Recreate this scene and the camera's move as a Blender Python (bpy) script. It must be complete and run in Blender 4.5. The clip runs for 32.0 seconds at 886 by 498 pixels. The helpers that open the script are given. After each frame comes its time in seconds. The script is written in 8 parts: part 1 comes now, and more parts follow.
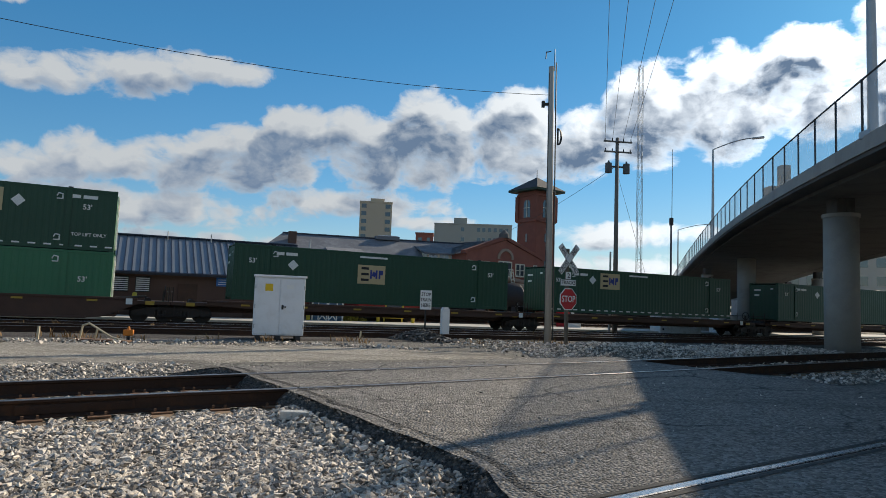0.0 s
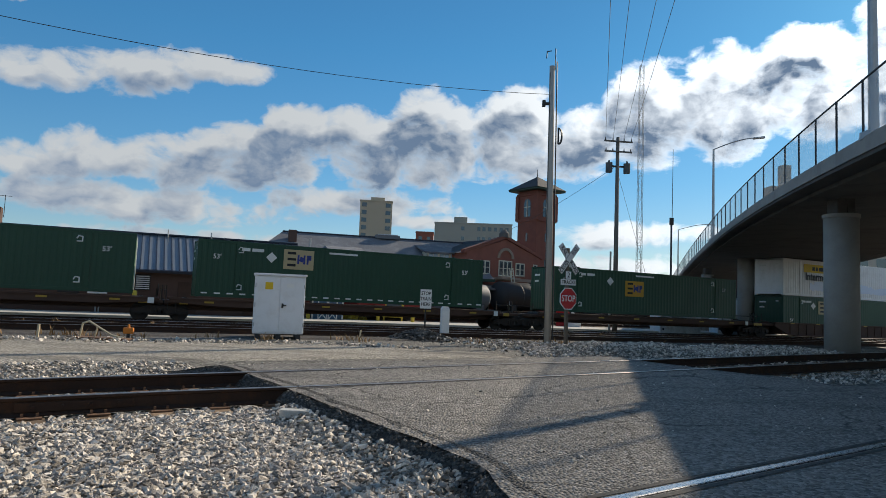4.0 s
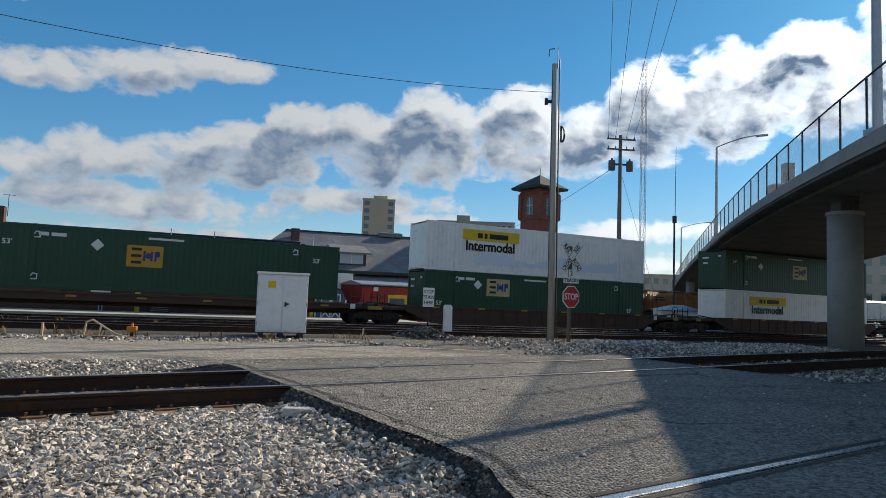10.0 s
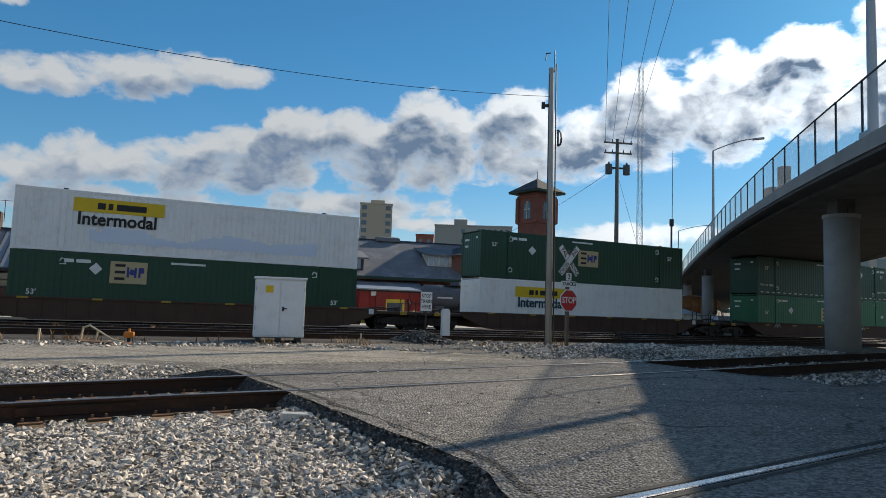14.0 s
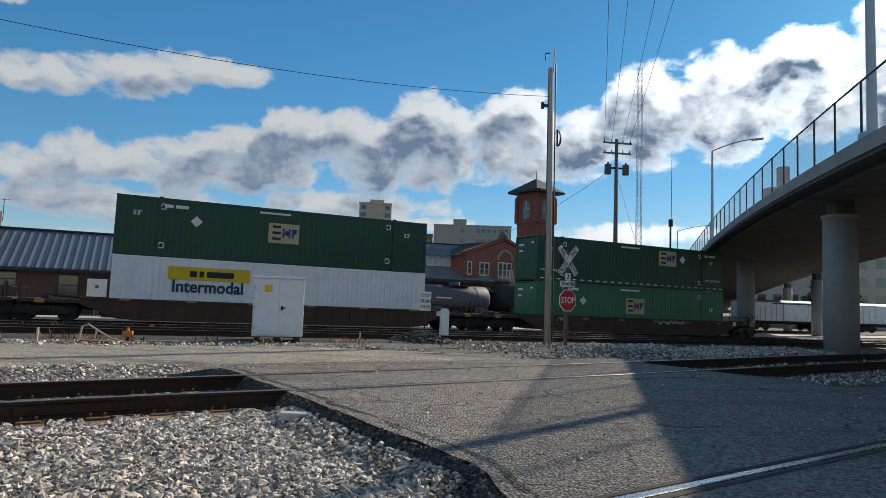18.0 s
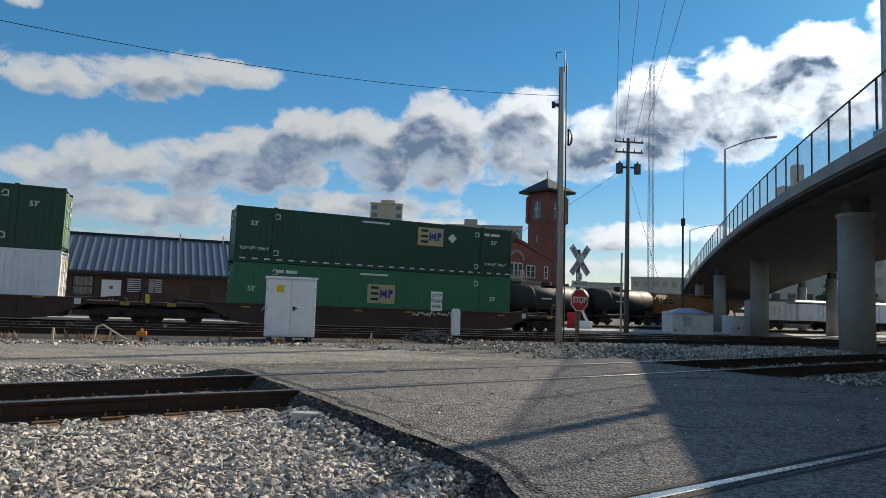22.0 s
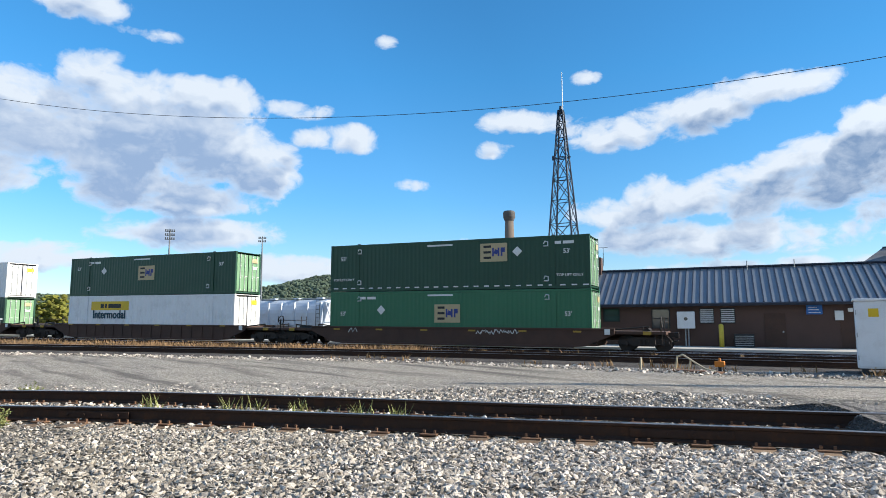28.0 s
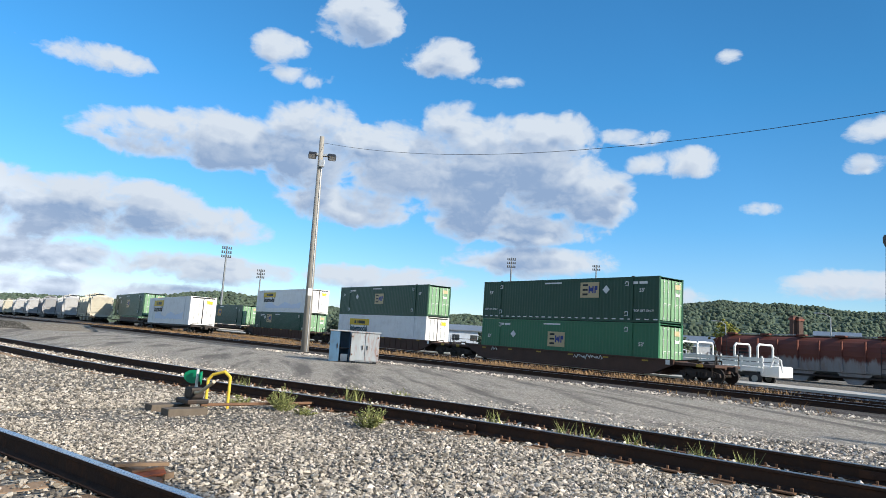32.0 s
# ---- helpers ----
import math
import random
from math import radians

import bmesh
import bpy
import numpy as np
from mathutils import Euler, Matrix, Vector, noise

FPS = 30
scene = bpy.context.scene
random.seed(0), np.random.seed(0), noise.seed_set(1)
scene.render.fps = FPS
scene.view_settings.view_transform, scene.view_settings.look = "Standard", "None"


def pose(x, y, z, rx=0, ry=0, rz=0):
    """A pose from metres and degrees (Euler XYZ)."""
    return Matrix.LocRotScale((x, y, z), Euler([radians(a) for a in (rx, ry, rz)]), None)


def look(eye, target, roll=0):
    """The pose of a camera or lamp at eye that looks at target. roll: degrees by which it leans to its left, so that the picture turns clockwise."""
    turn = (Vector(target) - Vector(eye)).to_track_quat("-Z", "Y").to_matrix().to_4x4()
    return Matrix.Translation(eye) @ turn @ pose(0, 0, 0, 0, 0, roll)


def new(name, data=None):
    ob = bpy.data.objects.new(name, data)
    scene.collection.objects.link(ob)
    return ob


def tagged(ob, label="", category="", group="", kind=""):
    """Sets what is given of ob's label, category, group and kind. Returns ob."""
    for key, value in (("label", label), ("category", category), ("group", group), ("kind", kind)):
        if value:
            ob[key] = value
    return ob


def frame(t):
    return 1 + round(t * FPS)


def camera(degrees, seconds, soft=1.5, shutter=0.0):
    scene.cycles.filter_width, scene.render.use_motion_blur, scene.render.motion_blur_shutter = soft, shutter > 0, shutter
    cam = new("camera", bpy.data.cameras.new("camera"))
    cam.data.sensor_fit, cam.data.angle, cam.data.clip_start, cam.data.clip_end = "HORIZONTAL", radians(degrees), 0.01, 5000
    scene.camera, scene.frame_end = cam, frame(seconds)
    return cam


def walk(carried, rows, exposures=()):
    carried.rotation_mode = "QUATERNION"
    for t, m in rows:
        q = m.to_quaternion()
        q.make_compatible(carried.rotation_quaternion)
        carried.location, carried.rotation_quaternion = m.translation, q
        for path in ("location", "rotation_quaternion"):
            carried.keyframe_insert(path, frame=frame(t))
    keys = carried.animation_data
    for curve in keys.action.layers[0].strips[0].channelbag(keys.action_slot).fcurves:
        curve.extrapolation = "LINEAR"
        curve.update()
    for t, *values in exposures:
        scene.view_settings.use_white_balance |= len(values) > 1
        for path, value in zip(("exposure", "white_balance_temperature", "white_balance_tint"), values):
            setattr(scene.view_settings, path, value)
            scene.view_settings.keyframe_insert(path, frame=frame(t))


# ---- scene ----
# The camera stands still at the crossing and turns: seconds, yaw, pitch, roll.
TURN = [
    (0, 0.04, 4.44, -2.00), (0.5, 0.21, 4.26, -2.07), (1, 0.11, 4.48, -1.93), (1.5, 0.12, 4.40, -1.95), (2, 0.13, 4.47, -1.94),
    (2.5, 0.13, 4.47, -1.95), (3, 0.27, 4.22, -2.12), (3.5, 0.04, 4.30, -2.19), (5.5, 0.09, 4.41, -2.14), (6, 0.06, 4.44, -2.02),
    (6.5, 0.02, 4.35, -2.14), (7, 0.03, 4.52, -1.96), (7.5, -0.04, 4.53, -1.97), (8, 0.03, 4.54, -2.02), (8.5, 0.28, 4.33, -1.97),
    (9, 0.18, 4.34, -2.02), (9.5, 0.16, 4.29, -2.10), (10, 0.28, 4.20, -2.12), (10.5, 0.29, 4.24, -2.06), (11, 0.21, 4.48, -1.90),
    (11.5, -0.04, 4.54, -2.04), (12, 0.01, 4.66, -1.89), (12.5, 0.21, 4.45, -1.86), (13, 0.31, 4.26, -1.93), (13.5, 0.20, 4.29, -2.00),
    (14, 0.08, 4.57, -1.90), (14.5, 0.05, 4.46, -2.00), (16.5, -0.06, 4.64, -2.02), (17, -0.06, 4.58, -2.02), (17.5, -0.05, 4.56, -2.03),
    (18, -0.01, 4.55, -2.01), (18.5, -0.01, 4.48, -2.03), (19, 0.02, 4.57, -2.04), (19.5, -0.01, 4.49, -2.01), (20, 0.01, 4.55, -1.95),
    (20.5, 0.27, 4.40, -2.01), (21, 0.46, 4.43, -2.09), (21.5, 0.57, 4.73, -1.82), (22, 0.98, 4.52, -1.91), (22.5, 1.60, 4.35, -2.12),
    (23, 1.52, 4.58, -2.09), (23.5, 1.10, 4.71, -2.09), (24, 1.29, 4.74, -1.95), (24.5, 2.25, 4.39, -1.87), (26.5, 27.32, 4.77, -1.15),
    (27, 34.87, 5.24, -0.65), (27.5, 41.99, 5.16, -0.53), (28, 48.57, 6.40, 0.27), (28.5, 54.72, 6.61, -0.13), (29, 60.00, 7.24, -0.03),
    (29.5, 62.90, 7.14, -1.88), (30, 67.49, 7.49, -2.12), (30.5, 70.93, 7.55, -2.61), (31, 73.16, 7.34, -3.17), (31.5, 75.58, 7.60, -3.94),
    (32, 77.25, 8.09, -3.52),
]
EYE = (0.0, 0.0, 1.25)
cam = camera(68.79, 32.0, soft=0.6)
walk(cam, [(t, pose(*EYE, 90 + p, r, y)) for t, y, p, r in TURN],
     exposures=[(0.0, 0.1, 7150, 10), (24.5, 0.07, 7150, 10), (27.5, 0.62, 6600, 10), (29.0, 0.7, 6550, 10), (30.0, 0.39, 6500, 10), (32.0, 0.48, 6550, 10)])

# ---- plan ----
ANG = 25.0                                   # heading of the main line
U = Vector((math.cos(radians(ANG)), math.sin(radians(ANG))))
N = Vector((-U.y, U.x))
ANB = 33.7                                   # heading of the two near sidings
UB = Vector((math.cos(radians(ANB)), math.sin(radians(ANB))))
NB = Vector((-UB.y, UB.x))
SLOPE = -0.009                               # grade of the main line
MAIN = 35.62                                 # its centre line


def mainxy(s, n):
    return (U.x * s + N.x * n, U.y * s + N.y * n)


def sidexy(s, n):
    return (UB.x * s + NB.x * n, UB.y * s + NB.y * n)


def rail_z(s):
    return -0.35 + SLOPE * max(-120, min(60, s))


def ease(a, b, x):
    k = max(0.0, min(1.0, (x - a) / (b - a)))
    return k * k * (3 - 2 * k)


def ground_z(x, y):
    s, n, nb = x * U.x + y * U.y, x * N.x + y * N.y, x * NB.x + y * NB.y
    zm = rail_z(s)
    low = zm + 0.2 + (-0.33) * ease(24, 33, n)
    return ease(8.9, 11.5, nb) * low


def bend(s):
    """How far the near sidings swing towards the camera's side."""
    return -1.7 * ease(1.0, -20.0, s) if s < 1 else 0.0


def swing(s, side):
    """How far each rail of the farther siding stands off towards its turnout."""
    return 0.15 * ease(4.0, 1.0, s) + 0.3 * ease(0.0, -6.0, s) if side < 0 else 0.7 * ease(0.0, -8.0, s)


# ---- world and sun ----
SUN_AZ, SUN_EL = -45.0, 27.0
sun_dir = Vector((math.sin(radians(-SUN_AZ)) * math.cos(radians(SUN_EL)), math.cos(radians(SUN_AZ)) * math.cos(radians(SUN_EL)), math.sin(radians(SUN_EL))))
sun = new("sun", bpy.data.lights.new("sun", "SUN"))
sun.data.energy, sun.data.angle, sun.data.color = 5.0, radians(0.6), (1.0, 0.91, 0.77)
sun.matrix_world = look(sun_dir * 100, (0, 0, 0))


class Graph:
    """Short-hand for a node tree."""

    def __init__(self, tree):
        self.t = tree
        tree.nodes.clear()

    def n(self, kind, **inputs):
        node = self.t.nodes.new(kind)
        for k, v in inputs.items():
            self.set(node, k, v)
        return node

    def set(self, node, key, value):
        if key.startswith("i") and key[1:].isdigit():
            sock = node.inputs[int(key[1:])]
        else:
            sock = node.inputs[key.replace("_", " ")]
        if isinstance(value, bpy.types.NodeSocket):
            self.t.links.new(value, sock)
        else:
            sock.default_value = value

    def math(self, op, a, b=0.0, c=None, clamp=False):
        node = self.t.nodes.new("ShaderNodeMath")
        node.operation, node.use_clamp = op, clamp
        for i, v in enumerate((a, b) if c is None else (a, b, c)):
            self.set(node, f"i{i}", v)
        return node.outputs[0]

    def ramp(self, fac, stops):
        node = self.t.nodes.new("ShaderNodeValToRGB")
        els = node.color_ramp.elements
        while len(els) < len(stops):
            els.new(0.5)
        for e, (p, c) in zip(els, stops):
            e.position = p
            e.color = (c, c, c, 1) if isinstance(c, (int, float)) else (*c, 1)
        self.set(node, "i0", fac)
        return node.outputs[0]

    def mix(self, fac, a, b, kind="MIX"):
        node = self.t.nodes.new("ShaderNodeMix")
        node.data_type, node.blend_type = "RGBA", kind
        self.set(node, "i0", fac)
        for i, v in ((6, a), (7, b)):
            self.set(node, f"i{i}", v if isinstance(v, bpy.types.NodeSocket) else (*v, 1))
        return node.outputs[2]

    def noise(self, vec, scale, detail=6.0, rough=0.6, dims="3D"):
        node = self.t.nodes.new("ShaderNodeTexNoise")
        node.noise_dimensions = dims
        self.set(node, "Vector", vec)
        for k, v in (("Scale", scale), ("Detail", detail), ("Roughness", rough)):
            node.inputs[k].default_value = v
        return node.outputs[0]


def make_sky():
    world = bpy.data.worlds.new("sky")
    scene.world = world
    world.use_nodes = True
    g = Graph(world.node_tree)
    sky = g.n("ShaderNodeTexSky")
    sky.sky_type, sky.sun_disc = "NISHITA", False
    sky.sun_elevation, sky.sun_rotation = radians(SUN_EL), radians(-SUN_AZ)
    sky.air_density, sky.dust_density, sky.ozone_density, sky.altitude = 1.0, 0.2, 4.0, 200
    co = g.n("ShaderNodeTexCoord").outputs["Generated"]
    sep = g.n("ShaderNodeSeparateXYZ", Vector=co)
    x, y, z = sep.outputs
    az0 = g.math("MULTIPLY", g.math("ARCTAN2", g.math("MULTIPLY", x, -1.0), y), 57.29578)      # degrees, to the left of straight ahead
    el0 = g.math("MULTIPLY", g.math("ARCSINE", z), 57.29578)

    def cloud(daz, delv, detail):
        """How much cloud there is in a direction, a few degrees aside."""
        az, el = g.math("ADD", az0, daz), g.math("ADD", el0, delv)
        at = g.n("ShaderNodeCombineXYZ", X=g.math("MULTIPLY", az, 0.088), Y=g.math("MULTIPLY", el, 0.125), Z=0.0).outputs[0]
        warp = g.n("ShaderNodeTexNoise", Vector=at)
        warp.inputs["Scale"].default_value, warp.inputs["Detail"].default_value = 2.2, 3.0
        bent = g.n("ShaderNodeVectorMath")
        bent.operation = "MULTIPLY_ADD"
        g.set(bent, "i0", warp.outputs["Color"])
        bent.inputs[1].default_value = (0.3, 0.3, 0.0)
        g.set(bent, "i2", at)
        puff = g.noise(bent.outputs[0], 2.3, detail, 0.63)
        lump = g.n("ShaderNodeTexVoronoi", Vector=bent.outputs[0])
        lump.feature = "SMOOTH_F1"
        lump.inputs["Scale"].default_value, lump.inputs["Smoothness"].default_value = 4.2, 0.35
        lump.inputs["Detail"].default_value, lump.inputs["Roughness"].default_value = 2.0, 0.5
        cover = None
        for a, e, w, h, k in BANK + LAYERS + HEAP + PUFFS + FILL_CLOUDS:
            dx = g.math("MULTIPLY_ADD", az, 1.0 / w, -a / w)
            dy = g.math("MULTIPLY_ADD", el, 1.0 / h, -e / h)
            r2 = g.math("MULTIPLY_ADD", dy, dy, g.math("MULTIPLY", dx, dx))
            blob = g.math("MULTIPLY_ADD", r2, -k, k)
            cover = blob if cover is None else g.math("SMOOTH_MAX", cover, blob, 0.2)
        # scattered cumulus overhead, out of view, added to whiten the ambient light
        high = g.ramp(g.math("DIVIDE", el0, 90.0), [(0.38, 0.0), (0.52, 1.0)])
        cover = g.math("MAXIMUM", cover, g.math("MULTIPLY_ADD", high, 0.95, -0.9))
        body = g.math("MULTIPLY", g.math("MINIMUM", cover, 1.0), 0.9)
        return g.math("ADD", g.math("ADD", body, g.math("MULTIPLY_ADD", puff, 2.9, -1.45)), g.math("MULTIPLY_ADD", lump.outputs["Distance"], -0.6, 0.5))

    dens = cloud(0.0, 0.0, 9.0)
    above = cloud(-1.1, 2.2, 2.0)
    rim = cloud(-0.5, 0.9, 6.0)
    mask = g.ramp(dens, [(0.0, 0.0), (0.15, 0.22), (0.4, 0.75), (0.72, 1.0)])
    # thick parts are grey; slopes that face the sun stay bright
    slope = g.math("MULTIPLY", g.math("SUBTRACT", rim, dens), 0.38)
    thick = g.math("MULTIPLY_ADD", g.ramp(above, [(0.0, 0.0), (0.6, 1.0)]), 0.8, g.math("MULTIPLY", g.ramp(rim, [(0.2, 0.0), (1.0, 1.0)]), 0.25))
    patch = g.noise(g.n("ShaderNodeCombineXYZ", X=g.math("MULTIPLY", az0, 0.06), Y=g.math("MULTIPLY", el0, 0.17), Z=3.0).outputs[0], 1.3, 4.0, 0.5)
    thick = g.math("MULTIPLY", thick, g.math("MULTIPLY_ADD", g.ramp(patch, [(0.34, 0.0), (0.56, 1.0)]), 0.4, 0.6))
    thick = g.math("MULTIPLY", thick, g.ramp(dens, [(0.25, 0.1), (0.9, 1.0)]))
    belly = g.math("ADD", thick, slope, clamp=True)
    # bellies are darker against the sun, brighter towards it
    s = sun_dir.normalized()
    toward = g.n("ShaderNodeVectorMath")
    toward.operation = "DOT_PRODUCT"
    g.set(toward, "i0", co)
    toward.inputs[1].default_value = s
    glow = g.math("POWER", g.math("MAXIMUM", toward.outputs["Value"], 0.0), 7.0)
    shade = g.mix(g.ramp(toward.outputs["Value"], [(0.1, 0.0), (0.7, 1.0)]), (2.05, 2.95, 4.5), (1.2, 1.95, 3.25))
    # the unseen clouds opposite the sun are brightened to fill shaded sides
    behind = g.math("MULTIPLY_ADD", toward.outputs["Value"], -3.4, -2.45, clamp=True)
    shade = g.mix(behind, shade, (7.2, 7.2, 7.2))
    up = g.math("ADD", g.math("MULTIPLY_ADD", glow, 2.8, 1.0), g.math("MULTIPLY", behind, 1.7))
    bright = g.mix(1.0, (4.9, 5.5, 6.25), g.n("ShaderNodeCombineXYZ", X=up, Y=up, Z=up).outputs[0], "MULTIPLY")
    lit = g.mix(belly, bright, shade)
    low = g.ramp(z, [(0.0, (0.95, 0.92, 0.98)), (0.09, (0.74, 0.93, 1.05)), (0.18, (0.53, 0.95, 1.13)), (0.36, (0.38, 1.0, 1.22))])
    blue = g.mix(1.0, sky.outputs[0], low, "MULTIPLY")
    blue = g.mix(1.0, blue, g.ramp(toward.outputs["Value"], [(0.0, 1.0), (0.2, 0.86), (0.45, 0.84), (0.85, 0.72)]), "MULTIPLY")
    blue = g.mix(1.0, blue, (1.22, 1.22, 1.22), "MULTIPLY")
    col = g.mix(mask, blue, lit)
    bg = g.n("ShaderNodeBackground", Color=col, Strength=0.1)
    g.t.links.new(bg.outputs[0], g.n("ShaderNodeOutputWorld").inputs[0])


# cumulus in the sky: azimuth, elevation, half-width, half-height in degrees, strength
BANK = [(34, 9.2, 3.6, 1.7, 1.2), (30, 10.2, 3.4, 2.3, 1.4), (24, 10.2, 5, 2.5, 1.5), (18, 11.2, 4.6, 3.3, 1.6), (13.5, 12.6, 4, 3.8, 1.7), (7.5, 12.8, 4.5, 4.0, 1.7),
        (1.5, 13.7, 5, 4.5, 1.7), (-6, 14.4, 5, 4.6, 1.7), (-11.8, 13.9, 3.6, 3.5, 1.4), (-17.5, 15.7, 4.6, 4.8, 1.7), (-23.5, 16.4, 4.6, 4.8, 1.7), (-29.5, 17.4, 5, 4.6, 1.6),
        (-36, 18, 5, 5, 1.6), (-46, 18, 9, 6, 1.5)]
LAYERS = [(26, 6.7, 13, 1.7, 1.0), (8, 8.0, 10, 1.5, 1.0), (22, 4.0, 16, 0.9, 0.7), (2, 6.7, 7, 0.8, 0.8), (-15.5, 6.0, 7, 1.3, 1.0), (-2, 3.2, 30, 1.0, 0.7), (-30, 4, 12, 1.4, 0.9),
          (41, 17.3, 4.2, 1.1, 0.9), (33.5, 15.9, 5.2, 1.6, 1.0), (27, 16.8, 5.4, 2.0, 1.1), (20.5, 18.2, 5.0, 1.3, 0.9)]
HEAP = [(104, 15, 5.6, 2.2, 1.5), (97, 15.6, 5.6, 2.8, 1.6), (90, 16, 5.6, 4.2, 1.7), (83, 15.4, 5, 4, 1.7), (76, 15.4, 6, 5.6, 1.8), (69, 15.6, 5.5, 5.2, 1.8), (64.5, 13, 4, 2.7, 1.5),
        (61, 18.1, 3.4, 0.9, 0.9), (72, 10.3, 8.5, 1.9, 1.3), (86, 11.4, 7, 2, 1.3), (113, 8.2, 8, 3.0, 1.6), (104, 8.9, 7, 2.7, 1.6), (97.5, 8.4, 5, 1.7, 1.3), (110, 4.6, 11, 1.6, 1.2),
        (98, 4.7, 9, 1.4, 1.1), (70, 7.4, 8.5, 1.5, 1.1), (83, 5.0, 10, 1.3, 1.0), (104, 2.2, 22, 1.2, 1.0), (63, 4.6, 9, 1.4, 1.0)]
PUFFS = [(57.6, 15.9, 4.2, 1.4, 1.1), (43.6, 15.0, 2.2, 0.9, 0.9), (86.7, 27, 4.4, 2.6, 1.3), (93.8, 23.6, 2.7, 1.3, 1.0), (92, 21.7, 3, 1.0, 0.8), (79, 24.4, 4.2, 1.7, 1.1), (73.8, 22.7, 2.6, 0.7, 0.8),
         (108, 20.2, 4.6, 1.1, 1.0), (53.8, 24, 1.2, 0.6, 0.7), (45, 6.2, 6, 1.3, 1.0), (35.7, 20.6, 1.4, 0.6, 0.7), (51, 12, 1.8, 0.6, 0.6)]
# unseen clouds at the camera's back, added as fill light
FILL_CLOUDS = [(152, 22, 32, 17, 1.7), (-155, 22, 42, 19, 1.7), (-105, 22, 28, 14, 1.5)]
make_sky()

# ---- materials ----
def surface(name, color, rough=0.6, metal=0.0, scale=3.0, vary=0.25, dark=None, spots=0.0, spot_color=(0.05, 0.03, 0.02), spot_scale=1.5,
            bump=0.1, bump_scale=40.0, stretch=(1, 1, 1), random_amount=0.0, spec=0.4, grain=0.15):
    """A worn surface: colour that varies at two scales, stains with a shape of their own, fine relief."""
    m = bpy.data.materials.new(name)
    m.use_nodes = True
    g = Graph(m.node_tree)
    co = g.n("ShaderNodeTexCoord").outputs["Object"]
    mp = g.n("ShaderNodeMapping", Vector=co)
    mp.inputs["Scale"].default_value = stretch
    vec = mp.outputs[0]
    dark = dark or tuple(c * 0.6 for c in color)
    big = g.noise(vec, scale, 5.0, 0.6)
    fine = g.noise(vec, bump_scale, 4.0, 0.6)
    col = g.mix(g.math("MULTIPLY", g.ramp(big, [(0.35, 0.0), (0.7, 1.0)]), vary), color, dark)
    col = g.mix(g.math("MULTIPLY", g.ramp(fine, [(0.3, 0.0), (0.75, 1.0)]), grain), col, tuple(c * 0.45 for c in color))
    if spots:
        sp = g.noise(vec, spot_scale, 9.0, 0.72)
        col = g.mix(g.math("MULTIPLY", g.ramp(sp, [(0.5, 0.0), (0.62, 1.0)]), spots), col, spot_color)
    if random_amount:
        rnd = g.n("ShaderNodeObjectInfo").outputs["Random"]
        isl = g.n("ShaderNodeNewGeometry").outputs["Random Per Island"]
        val = g.math("MULTIPLY_ADD", g.math("FRACT", g.math("ADD", rnd, isl)), 2 * random_amount, 1.0 - random_amount)
        col = g.mix(1.0, col, g.n("ShaderNodeCombineXYZ", X=val, Y=val, Z=val).outputs[0], "MULTIPLY")
    b = g.n("ShaderNodeBsdfPrincipled", Base_Color=col, Metallic=metal)
    g.set(b, "Specular IOR Level", spec)
    g.set(b, "Roughness", g.math("MULTIPLY_ADD", fine, 0.25, max(0.02, rough - 0.12)))
    bp = g.n("ShaderNodeBump", Height=fine, Strength=bump, Distance=0.02)
    g.set(b, "Normal", bp.outputs[0])
    g.t.links.new(b.outputs[0], g.n("ShaderNodeOutputMaterial").inputs[0])
    return m


def glass(name, tint=(0.05, 0.06, 0.07)):
    m = bpy.data.materials.new(name)
    m.use_nodes = True
    g = Graph(m.node_tree)
    b = g.n("ShaderNodeBsdfPrincipled", Roughness=0.06, Metallic=0.0)
    b.inputs["Base Color"].default_value = (*tint, 1)
    g.set(b, "Specular IOR Level", 0.9)
    g.t.links.new(b.outputs[0], g.n("ShaderNodeOutputMaterial").inputs[0])
    return m


